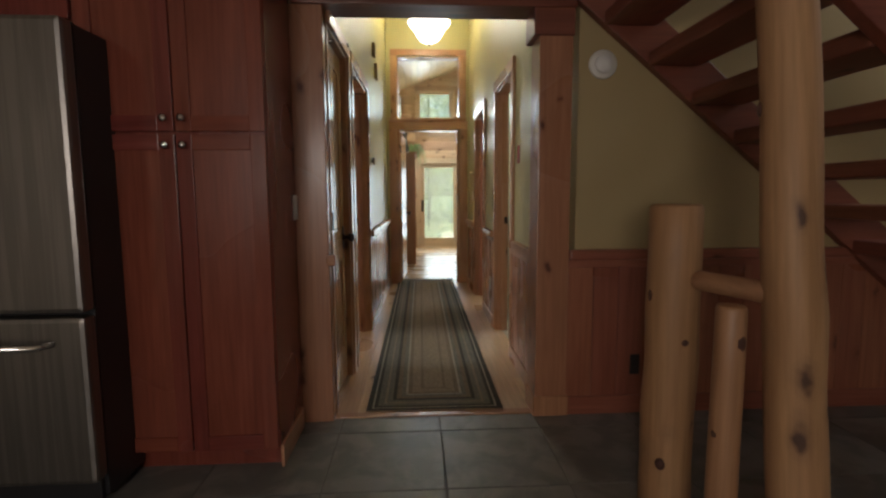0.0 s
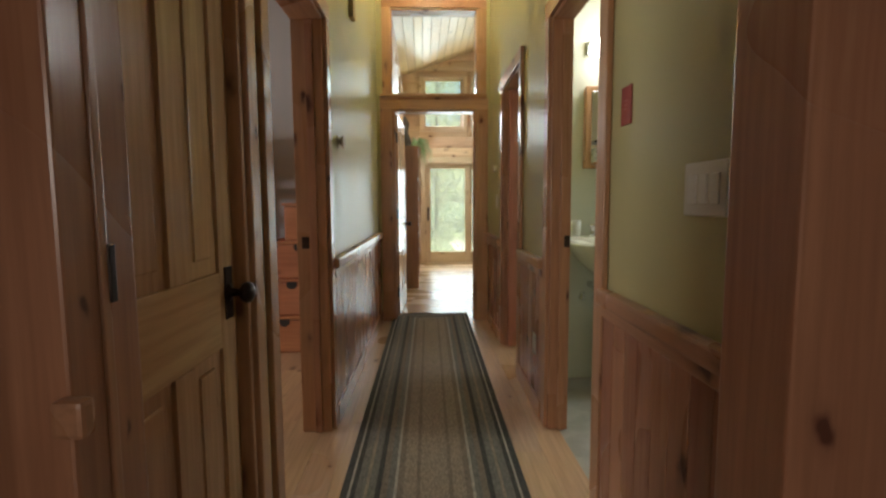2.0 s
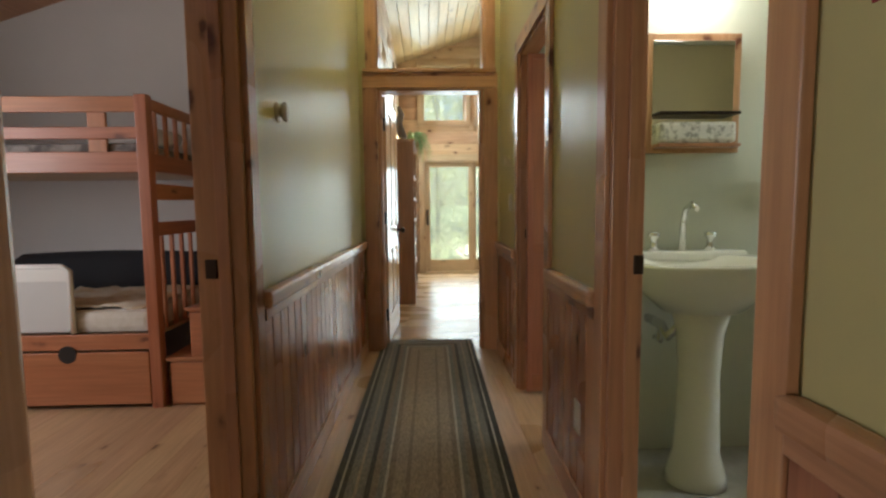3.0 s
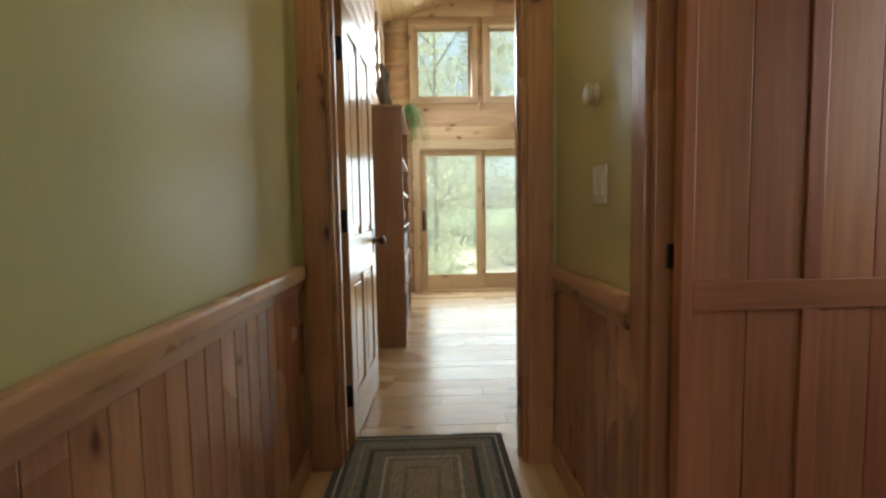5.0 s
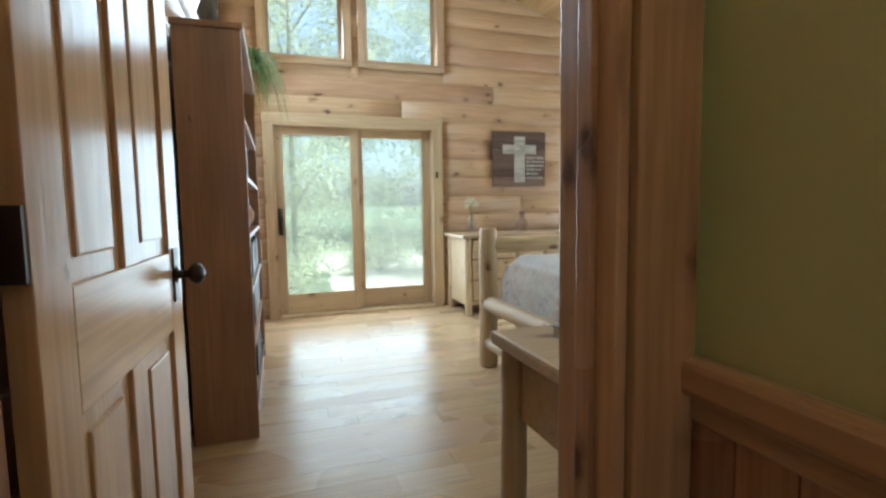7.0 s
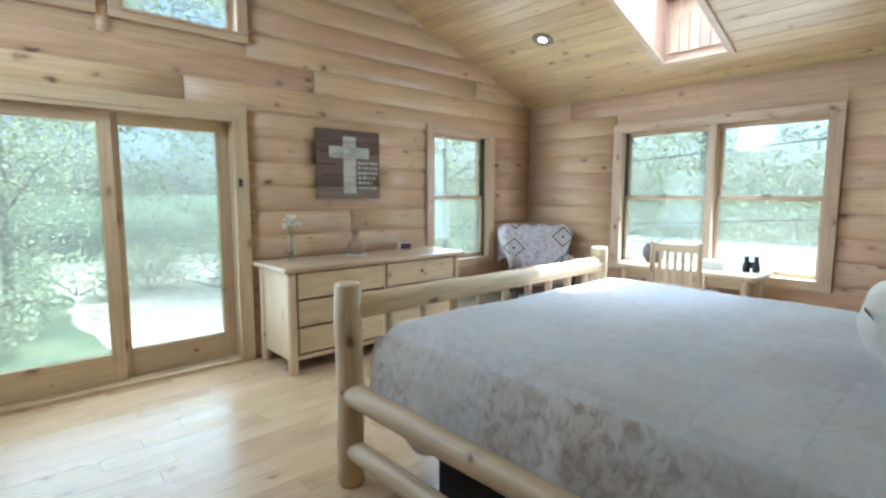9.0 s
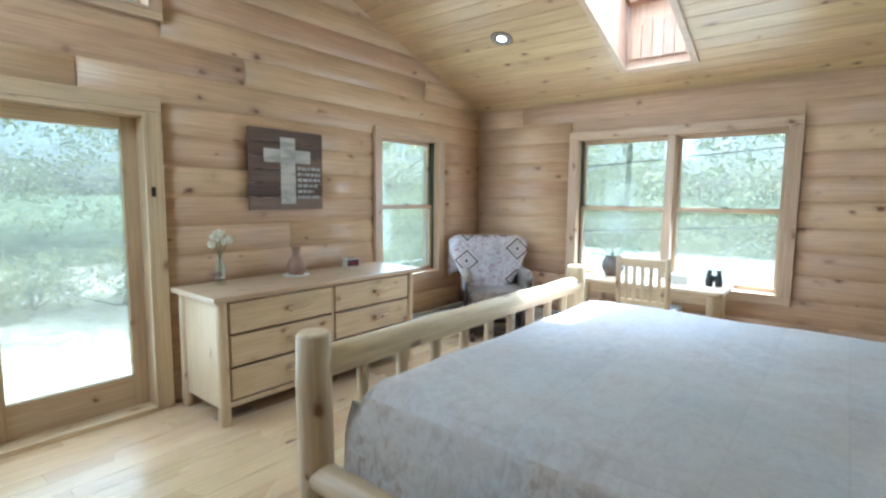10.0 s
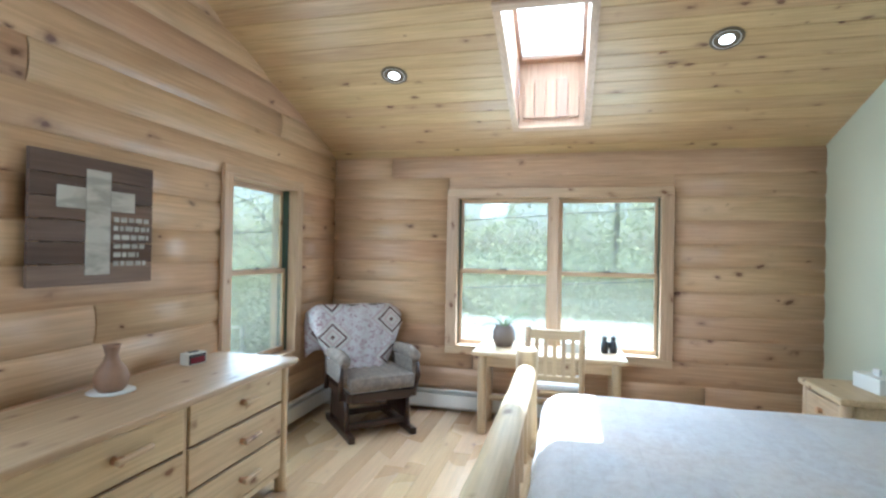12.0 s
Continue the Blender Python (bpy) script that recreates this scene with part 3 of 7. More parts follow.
def sliding_door():
    d = tagged(new("door_1"), "pine sliding glass door with two panels, closed", "sliding door", "", "structure")
    X, Z = wood("furniture", "x"), wood("furniture", "z")
    a0, a1, z1 = GLASS_DOOR[0], GLASS_DOOR[1], GLASS_DOOR[3]
    part("casing", box(a0 - 0.07, a1 + 0.075, BN - 0.055, BN - 0.02, z1, z1 + 0.09, 0.004), X, d)
    part("casing", box(a0 - 0.07, a0, BN - 0.052, BN - 0.02, 0, z1, 0.004), Z, d)
    part("casing", box(a1, a1 + 0.075, BN - 0.052, BN - 0.02, 0, z1, 0.004), Z, d)
    part("jamb", box(a0, a0 + 0.03, BN - 0.05, BN + 0.17, 0, z1, 0.003), Z, d)
    part("jamb", box(a1 - 0.03, a1, BN - 0.05, BN + 0.17, 0, z1, 0.003), Z, d)
    part("head_jamb", box(a0 + 0.03, a1 - 0.03, BN - 0.05, BN + 0.17, z1 - 0.03, z1, 0.003), X, d)
    part("threshold", box(a0 + 0.03, a1 - 0.03, BN - 0.06, BN + 0.17, -0.02, 0.03, 0.004), X, d)
    for k, (s0, s1, g0, g1, y) in enumerate(((0.45, 1.26, 0.53, 1.18, BN + 0.02), (1.23, 2.03, 1.31, 1.945, BN + 0.075))):
        zt, zb, gt, gb = z1 - 0.03, 0.03, 1.79, 0.228
        p = part("panel", box(s0, g0, y, y + 0.045, zb, zt, 0.003), Z, d)
        part("stile", box(g1, s1, y, y + 0.045, zb, zt, 0.003), Z, p)
        part("top_rail", box(g0, g1, y, y + 0.045, gt, zt, 0.003), X, p)
        part("bottom_rail", box(g0, g1, y, y + 0.045, zb, gb, 0.003), X, p)
        g = part("pane", box(g0 - 0.005, g1 + 0.005, y + 0.02, y + 0.026, gb - 0.005, gt + 0.005), GLASS, p)
        g.visible_shadow = False
    h = part("handle", tube([(0.487, BN + 0.02, 0.84), (0.487, BN - 0.03, 0.86), (0.487, BN - 0.035, 0.95), (0.487, BN - 0.03, 1.04), (0.487, BN + 0.02, 1.06)], [0.012, 0.014, 0.016, 0.014, 0.012], 10), BRONZE, d, "dark bronze pull handle")
    part("handle_plate", box(0.468, 0.506, BN + 0.012, BN + 0.021, 0.82, 1.08, 0.004), BRONZE, h)
    part("latch", box(a1 - 0.005, a1 + 0.02, BN - 0.066, BN - 0.052, 1.38, 1.44, 0.004), BRONZE, d)


sliding_door()


def casing_set(name, axis, face, a0, a1, z1, out, label, thick=0.14, width=0.085, sides=(1, 1), jamb=True):
    """Flat boards round a doorway on the side of the wall that faces out, and its jambs."""
    t = tagged(new(name), label, "door frame", "", "structure")
    V, Hh = wood("trim", "z"), wood("trim", axis)

    def B(p0, p1, d0, d1, q0, q1, bev=0.004):
        t0, t1 = sorted((face + out * d0, face + out * d1))
        return box(p0, p1, t0, t1, q0, q1, bev) if axis == "x" else box(t0, t1, p0, p1, q0, q1, bev)
    if sides[0]:
        part("casing", B(a0 - width, a0 - 0.004, 0.001, 0.022, 0, z1), V, t)
    if sides[1]:
        part("casing", B(a1 + 0.004, a1 + width, 0.001, 0.022, 0, z1), V, t)
    part("head_casing", B(a0 - width * sides[0], a1 + width * sides[1], 0.001, 0.024, z1, z1 + width), Hh, t)
    if jamb:
        part("jamb", B(a0 - 0.003, a0 + 0.018, -thick - 0.004, 0.006, 0, z1), V, t)
        part("jamb", B(a1 - 0.018, a1 + 0.003, -thick - 0.004, 0.006, 0, z1), V, t)
        part("head_jamb", B(a0 + 0.018, a1 - 0.018, -thick - 0.004, 0.006, z1 - 0.018, z1 + 0.002), Hh, t)
        part("stop", B(a1 - 0.03, a1 - 0.018, -0.075, -0.04, 0, z1 - 0.018, 0.002), V, t)
        part("stop", B(a0 + 0.018, a0 + 0.03, -0.075, -0.04, 0, z1 - 0.018, 0.002), V, t)
    return t


casing_set("trim_pantry_door", "y", HL, *DOOR_L1[:2], 2.04, 1, "pine door casing in the hall", sides=(0, 1), width=0.075)
bunk_frame = casing_set("trim_bunk_doorway", "y", HL, *DOOR_L2[:2], 2.04, 1, "pine casing round the open bunk room doorway", width=0.075)
bath_frame = casing_set("trim_bath_doorway", "y", HR, *DOOR_BATH[:2], 2.04, -1, "pine casing round the open bathroom doorway", thick=0.09)
closet_frame = casing_set("trim_closet_doorway", "y", HR, *DOOR_R3[:2], 2.04, -1, "pine casing round an open doorway", thick=0.09)
end_frame = casing_set("trim_bedroom_doorway", "x", H1, *DOOR_END[:2], 2.04, -1, "pine casing round the bedroom doorway", width=0.11)
for fr, (x0, x1, y0, y1, z) in ((bunk_frame, (HL - 0.118, HL - 0.082, 4.164, 4.171, 0.965)), (bath_frame, (HR + 0.058, HR + 0.088, 4.122, 4.1295, 0.965)), (closet_frame, (HR + 0.022, HR + 0.058, 5.654, 5.661, 0.975))):
    part("strike_plate", box(x0, x1, y0, y1, z - 0.029, z + 0.029, 0.003), BRONZE, fr, "dark bronze strike plate")
part("jamb_far_side", box(0.06, 0.105, BS + 0.008, BS + 0.03, 0, 2.1, 0.004), wood("trim", "z"), end_frame)
part("jamb_far_side", box(0.935, 0.99, BS + 0.008, BS + 0.03, 0, 2.1, 0.004), wood("trim", "z"), end_frame)

tr = tagged(new("window_6"), "pine-framed interior transom window over the bedroom doorway", "window", "", "structure")
for a in ((0.02, 1.0, 2.13, 2.152, 0.03), (0.0, 1.01, 2.152, 2.18, 0.045)):
    part("window_sill", box(a[0], a[1], H1 - a[4], H1 - 0.002, a[2], a[3], 0.005), wood("trim", "x"), tr)
part("casing", box(0.02, 1.005, H1 - 0.022, H1 - 0.001, 2.97, 3.05, 0.004), wood("trim", "x"), tr)
part("casing", box(0.02, 0.102, H1 - 0.022, H1 - 0.001, 2.181, 2.97, 0.004), wood("trim", "z"), tr)
part("casing", box(0.923, 1.005, H1 - 0.022, H1 - 0.001, 2.181, 2.97, 0.004), wood("trim", "z"), tr)
for a in ((0.10, 0.116, 2.18, 2.965), (0.909, 0.925, 2.18, 2.965), (0.116, 0.909, 2.18, 2.192), (0.116, 0.909, 2.95, 2.965)):
    part("liner", box(a[0], a[1], H1, BS + 0.008, a[2], a[3], 0.002), wood("trim", "z" if a[3] - a[2] > 0.5 else "x"), tr)
p = part("pane", box(0.114, 0.911, 6.64, 6.645, 2.19, 2.952), CLEAR, tr)
p.visible_shadow = False


def panel_door(name, w, h, label, knob_z=0.92, both=True, kind="door", hinges=True, s=0.11, lock=(0.78, 0.98), half=0.045):
    """A four-panel door in its own frame: hinge edge at x=0, leaf along x, faces at y=0 and y=-0.035."""
    d = tagged(new(name), label, "door", "", "structure")
    V, X = wood(kind, "z"), wood(kind, "x")
    y0, y1 = -0.036, 0.0
    k0, k1 = lock
    bottom = 0.23 if s > 0.05 else 0.12
    m = w / 2
    part("stile", box(0, s, y0, y1, 0.012, h, 0.003), V, d)
    part("stile", box(w - s, w, y0, y1, 0.012, h, 0.003), V, d)
    part("top_rail", box(s, w - s, y0, y1, h - s, h, 0.003), X, d)
    part("lock_rail", box(s, w - s, y0, y1, k0, k1, 0.003), X, d)
    part("bottom_rail", box(s, w - s, y0, y1, 0.012, bottom, 0.003), X, d)
    part("mid_stile", box(m - half, m + half, y0, y1, k1, h - s, 0.003), V, d)
    part("mid_stile", box(m - half, m + half, y0, y1, bottom, k0, 0.003), V, d)
    for x0, x1 in ((s, m - half), (m + half, w - s)):
        for z0, z1 in ((k1, h - s), (bottom, k0)):
            bm = box(x0 - 0.005, x1 + 0.005, -0.026, -0.010, z0 - 0.005, z1 + 0.005)
            if s > 0.05:
                add_box(bm, x0 + 0.035, x1 - 0.035, -0.032, -0.004, z0 + 0.04, z1 - 0.04, 0.006)
            pn = part("panel", bm, V, d)
            if s <= 0.05:
                n = round((x1 - x0) / 0.13)
                for q in range(n):
                    a, c = x0 + (x1 - x0) * q / n, x0 + (x1 - x0) * (q + 1) / n
                    part("board", box(a + 0.001, c - 0.001, -0.030, -0.024, z0, z1, 0.002), V, pn)
    for sgn, y in ((1, 0.0), (-1, -0.036)):
        if sgn < 0 and not both:
            continue
        k = part("knob", lathe([(0.0, 0.0), (0.026, 0.0), (0.028, 0.004), (0.012, 0.010), (0.010, 0.032), (0.024, 0.040), (0.029, 0.052), (0.026, 0.064), (0.012, 0.072), (0.0, 0.073)], 18), BRONZE, d, "oil-rubbed bronze knob")
        k.matrix_basis = Matrix.Translation((w - 0.065, y, knob_z)) @ pose(0, 0, 0, -90 * sgn, 0, 0)
        part("rose", box(w - 0.088, w - 0.042, *sorted((y, y + sgn * 0.005)), knob_z - 0.07, knob_z + 0.07, 0.002), BRONZE, d)
    if hinges:
        for z in (0.25, 1.05, 1.8):
            part("hinge_leaf", box(-0.010, 0.001, -0.034, -0.002, z - 0.05, z + 0.05, 0.001), BRONZE, d)
            part("hinge", tube([(-0.004, 0.006, z - 0.045), (-0.004, 0.006, z + 0.045)], [0.008, 0.008], 8), BRONZE, d)
    return d


end_door = panel_door("door_2", 0.77, 2.02, "open four-panel pine bedroom door with bronze knob", both=True)
end_door.matrix_world = pose(0.115, BS + 0.03, 0, 0, 0, 87)
pantry_door = panel_door("door_3", 0.62, 2.015, "closed four-panel pine door in the hall wall", both=False)
pantry_door.matrix_world = Matrix.Translation((HL - 0.03, 2.50, 0)) @ pose(0, 0, 0, 0, 0, 90) @ Matrix.Diagonal((1, -1, 1, 1))
closet_door = panel_door("door_4", 0.62, 2.015, "boarded red-pine door standing open inside its doorway", both=False, kind="red_pine", hinges=False, s=0.03, lock=(0.852, 0.922), half=0.022)
closet_door.matrix_world = pose(HR + 0.045, 5.632, 0, 0, 0, 1)

# ---- hall opening, posts and wainscot ----
op = tagged(new("trim_hall_opening"), "pine posts and header round the hall opening", "door frame", "", "structure")
part("post", box(-0.272, HL, H0 - 0.03, H0 + 0.15, 0, 2.10, 0.006), wood("trim_dimmed", "z"), op)
part("post", box(0.955, 1.125, H0 - 0.03, H0 + 0.15, 0, 2.10, 0.006), wood("trim_dimmed", "z"), op)
part("header", box(-0.26, 1.14, H0 - 0.04, H0 + 0.16, 2.10, 2.34, 0.006), wood("stair", "x"), op)
part("corbel", box(0.925, 1.13, H0 - 0.045, H0 + 0.16, 1.965, 2.098, 0.008), wood("stair", "x"), op)
part("plinth", box(0.945, 1.135, H0 - 0.04, H0 + 0.16, 0, 0.11, 0.006), wood("trim_dimmed", "z"), op)


def wainscot(name, axis, face, a0, a1, out, top=0.82, label="knotty pine tongued wainscot boards", kind="wainscot"):
    """Upright boards with a rounded chair rail and a low baseboard."""
    w = tagged(new(name), label, "wainscot", "", "structure")
    n = max(1, round((a1 - a0) / (0.09 if axis == "y" else 0.14)))
    step = (a1 - a0) / n
    V, Hh = wood(kind, "z"), wood("trim" if kind == "wainscot" else kind, axis)
    me = None
    for k in range(n):
        p0, p1 = a0 + k * step + 0.001, a0 + (k + 1) * step - 0.001
        if me is None:
            L = p1 - p0
            if axis == "x":
                bm = box(0, L, *sorted((0, out * 0.014)), 0.05, top, 0.004)
            else:
                bm = box(*sorted((0, out * 0.014)), 0, L, 0.05, top, 0.004)
            me = shape("board", bm, V)
        b = new("board", me)
        b.parent = w
        b.location = (p0, face + out * 0.0015, 0) if axis == "x" else (face + out * 0.0015, p0, 0)

    def B(d0, d1, q0, q1, bev):
        t0, t1 = sorted((face + out * d0, face + out * d1))
        return box(a0, a1, t0, t1, q0, q1, bev) if axis == "x" else box(t0, t1, a0, a1, q0, q1, bev)
    part("chair_rail", B(0.001, 0.045, top - 0.01, top + 0.045, 0.012), Hh, w)
    part("rail_apron", B(0.016, 0.026, top - 0.05, top - 0.01, 0.004), Hh, w)
    part("baseboard", B(0.016, 0.028, 0, 0.10, 0.004), Hh, w)
    return w


wainscot("wainscot_hall_left", "y", HL, DOOR_L2[1] + 0.076, H1 - 0.001, 1, 0.832)
wainscot("wainscot_hall_right_near", "y", HR, H0 + 0.152, DOOR_BATH[0] - 0.087, -1)
wainscot("wainscot_hall_right_mid", "y", HR, DOOR_BATH[1] + 0.087, DOOR_R3[0] - 0.087, -1)
wainscot("wainscot_hall_right_far", "y", HR, DOOR_R3[1] + 0.087, H1 - 0.001, -1)
wainscot("wainscot_stair", "x", H0, 1.127, 3.6, -1, 0.85, "dark red-stained knotty pine wainscot boards", "red_wainscot")
part("hinge", box(HL - 0.002, HL + 0.010, 2.512, 2.530, 1.0, 1.095, 0.003), BRONZE, op, "dark bronze hinge")
part("rail_stub", box(HL - 0.01, HL + 0.035, H0 - 0.062, H0 - 0.031, 0.83, 0.885, 0.008), wood("trim", "y"), op)

# the hall's side walls stand a little out of square
def lean(names, pivot, degrees):
    m = Matrix.Translation(pivot) @ pose(0, 0, 0, 0, 0, degrees) @ Matrix.Translation(-Vector(pivot))
    for nm in names:
        ob = bpy.data.objects[nm]
        ob.matrix_world = m @ ob.matrix_world
    return m


LEAN_L = lean(("wall_hall_left", "trim_pantry_door", "trim_bunk_doorway", "door_3", "wainscot_hall_left"), (HL, 2.5, 0), -1.05)
LEAN_R = lean(("wall_hall_right", "trim_bath_doorway", "trim_closet_doorway", "wainscot_hall_right_near", "wainscot_hall_right_mid", "wainscot_hall_right_far"), (HR - 0.012, 2.5, 0), -0.35)

# ---- bedroom ----
FX, FY, FZ = wood("furniture", "x"), wood("furniture", "y"), wood("furniture", "z")


FOOT_Y = 9.045


def log_bed():
    b = thing("log_bed", "king-size peeled log bed with grey patterned bedspread", "bed")
    for x in (1.78, 3.88):
        part("foot_post", log((x, FOOT_Y, 0), (x, FOOT_Y, 0.935 if x < 2 else 0.95), 0.061, int(x * 10)), FZ, b)
        part("head_post", log((x, 6.825, 0), (x, 6.825, 1.25), 0.068, int(x * 10) + 1), FZ, b)
    part("top_rail", log((1.80, FOOT_Y, 0.82), (3.86, FOOT_Y, 0.825), 0.055, 3), FX, b)
    part("lower_rail", log((1.80, FOOT_Y, 0.36), (3.86, FOOT_Y, 0.36), 0.045, 4), FX, b)
    for k in range(9):
        x = 2.0 + k * 0.2125
        part("spindle", log((x, FOOT_Y, 0.37), (x, FOOT_Y, 0.81), 0.024, 20 + k, sides=10), FZ, b)
    for x in (1.78, 3.88):
        part("side_rail", log((x, FOOT_Y - 0.02, 0.43), (x, 6.84, 0.43), 0.052, 40 + int(x)), FY, b)
        part("low_side_rail", log((x, FOOT_Y - 0.02, 0.17), (x, 6.84, 0.17), 0.045, 50 + int(x)), FY, b)
    part("head_rail", log((1.8, 6.825, 1.12), (3.86, 6.825, 1.12), 0.055, 6), FX, b)
    part("head_rail", log((1.8, 6.825, 0.72), (3.86, 6.825, 0.72), 0.045, 7), FX, b)
    part("box_spring", box(1.90, 3.78, 7.04, 8.86, 0.30, 0.50, 0.03), MATTRESS, b)
    part("mattress", box(1.92, 3.76, 7.04, 8.84, 0.50, 0.72, 0.06), MATTRESS, b)
    return b


log_bed()


def cloth(name, x0, x1, y0, y1, top, hem, material, side_print, label):
    """A spread over the bed: a soft top, rounded edges and folded sides with a scalloped hem."""
    bm = bmesh.new()
    nx, ny, drop = 64, 60, 14
    xs = [("w", k) for k in range(drop, 0, -1)] + [("t", k) for k in range(nx + 1)] + [("e", k) for k in range(1, drop + 1)]
    grid = []
    for j in range(ny + 1 + drop):
        row = []
        foot = max(0, j - ny)
        y = y0 + (y1 - y0) * min(j, ny) / ny
        for kind, k in xs:
            fall = 0.0
            if kind == "t":
                x, f = x0 + (x1 - x0) * k / nx, 0.0
                edge = min(x - x0, x1 - x, y1 - y + (0 if not foot else -1))
                z = top + 0.010 * noise.noise(Vector((x * 2.2, y * 2.2, 3))) + 0.004 * noise.noise(Vector((x * 9, y * 9, 8)))
                e = min(x - x0, x1 - x)
                z -= 0.05 * max(0, 1 - e / 0.09) ** 2
                z -= 0.05 * max(0, 1 - (y1 - y) / 0.09) ** 2 if not foot else 0.05
            else:
                f = k / drop
                fold = 0.020 * math.sin(y * 13 + 2.5 * math.sin(y * 3.1)) * f + 0.010 * math.sin(y * 31) * f
                off = 0.035 * min(1, f * 3) + max(0, fold) + 0.02 * f
                x = x0 - off if kind == "w" else x1 + off
                low = hem + 0.028 * math.sin(y * 11.5) + 0.02 * math.sin(y * 5)
                z = top - 0.05 - (top - 0.05 - low) * f
            yy = y
            if foot:
                g = foot / drop
                yy = y1 + 0.02 * min(1, g * 3) + 0.008 * math.sin(x * 19) * g
                if kind == "t":
                    z -= (top - 0.08 - 0.52) * g
                else:
                    yy = y1 - 0.0 + 0.015 * g
            row.append(bm.verts.new((x, yy, z)))
        grid.append(row)
    spread = thing(name, label, "bedspread")
    pos = [[v.co.copy() for v in row] for row in grid]
    bm.free()

    def panel(nm, j0, j1, i0, i1):
        b = bmesh.new()
        g = [[b.verts.new(pos[j][i]) for i in range(i0, i1 + 1)] for j in range(j0, j1 + 1)]
        for p, q in zip(g, g[1:]):
            for i in range(len(p) - 1):
                b.faces.new((p[i], p[i + 1], q[i + 1], q[i])).smooth = True
        bmesh.ops.solidify(b, geom=b.faces[:], thickness=0.010)
        # drops are the same cloth, print deepened as if out of the glare
        return part(nm, b, material if nm == "top_panel" else side_print, spread)
    last, full = len(grid) - 1, len(xs) - 1
    panel("top_panel", 0, ny, drop, drop + nx)
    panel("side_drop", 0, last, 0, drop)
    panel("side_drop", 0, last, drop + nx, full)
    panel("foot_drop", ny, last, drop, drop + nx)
    return spread


def spread_material(less_glare=False):
    """Cotton spread: pale grey-blue with worn rose and leaf blocks and a stitched relief. On the drops, lack of glare
    is painted in: warmer, deeper print.
    """
    m, n, l, b = base_material("spread_less_glare" if less_glare else "patterned_bedspread", 0.92)
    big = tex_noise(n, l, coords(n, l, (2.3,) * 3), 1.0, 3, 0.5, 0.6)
    r = ramp(n, ((0.36, (0.90, 0.80, 0.72)), (0.52, (0.93, 0.87, 0.80)), (0.64, (0.91, 0.88, 0.84)))) if less_glare else ramp(n, ((0.36, (0.93, 0.87, 0.82)), (0.52, (0.95, 0.915, 0.885)), (0.64, (0.93, 0.91, 0.895))))
    l.new(big, r.inputs[0])
    leafy = tex_noise(n, l, coords(n, l, (20, 25, 20), 3), 1.0, 5, 0.65, 0.6)
    vr = ramp(n, ((0.34, (0.70, 0.62, 0.56)), (0.48, (0.93, 0.90, 0.87)), (0.55, (1.03, 1.03, 1.02)))) if less_glare else ramp(n, ((0.34, (0.92, 0.89, 0.88)), (0.48, (0.97, 0.96, 0.96)), (0.60, (1.02, 1.02, 1.02))))
    l.new(leafy, vr.inputs[0])
    fine = tex_noise(n, l, coords(n, l, (26,) * 3), 1.0, 5, 0.7, 1.2)
    fr = ramp(n, ((0.38, (0.70, 0.65, 0.63)), (0.54, (1.03, 1.03, 1.03))))
    l.new(fine, fr.inputs[0])
    where = ramp(n, ((0.40, (0.15, 0.15, 0.15)), (0.58, (1.0, 1.0, 1.0))))
    l.new(tex_noise(n, l, coords(n, l, (1.7, 1.7, 1.7), 2), 1.0, 2), where.inputs[0])
    col = blend(n, l, where.outputs[0], r.outputs[0], vr.outputs[0], "MULTIPLY")
    col = blend(n, l, 0.2, col, fr.outputs[0], "MULTIPLY")
    br = n.new("ShaderNodeTexBrick")
    br.inputs["Scale"].default_value, br.inputs["Mortar Size"].default_value = 1.05, 0.003
    br.inputs["Color1"].default_value, br.inputs["Color2"].default_value, br.inputs["Mortar"].default_value = (1.0, 1.0, 1.0, 1), (0.90, 0.90, 0.93, 1), (0.86, 0.86, 0.86, 1)
    l.new(coords(n, l, (1, 1, 1)), br.inputs["Vector"])
    col = blend(n, l, 0.5, col, br.outputs["Color"], "MULTIPLY")
    l.new(col, b.inputs["Base Color"])
    bump(n, l, b, fine, 0.6, 0.004)
    b.inputs["Sheen Weight"].default_value = 0.2
    return m


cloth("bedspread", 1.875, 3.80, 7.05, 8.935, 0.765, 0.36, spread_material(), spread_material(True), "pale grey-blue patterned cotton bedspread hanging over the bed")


# added black box stands in for stored things and shade under the bed
ub = thing("storage_box", "low black fabric box standing in for dark storage and shade under the bed", "storage box", (2.78, 7.95, 0))
part("body", box(-0.80, 0.80, -0.80, 0.72, 0.0, 0.24, 0.02), paint("black_fabric", (0.02, 0.018, 0.018), 0.95), ub)
part("lid", box(-0.81, 0.81, -0.81, 0.73, 0.24, 0.27, 0.012), paint("black_fabric", (0.02, 0.018, 0.018), 0.95), ub)
single("folded_cloth", box(-0.10, 0.10, -0.16, 0.16, 0.0, 0.05, 0.018), paint("pale_blue_cloth", (0.50, 0.56, 0.64), 0.9), "pale blue folded cloth on the storage box", "cloth", (2.06, 8.36, 0.27), 15)


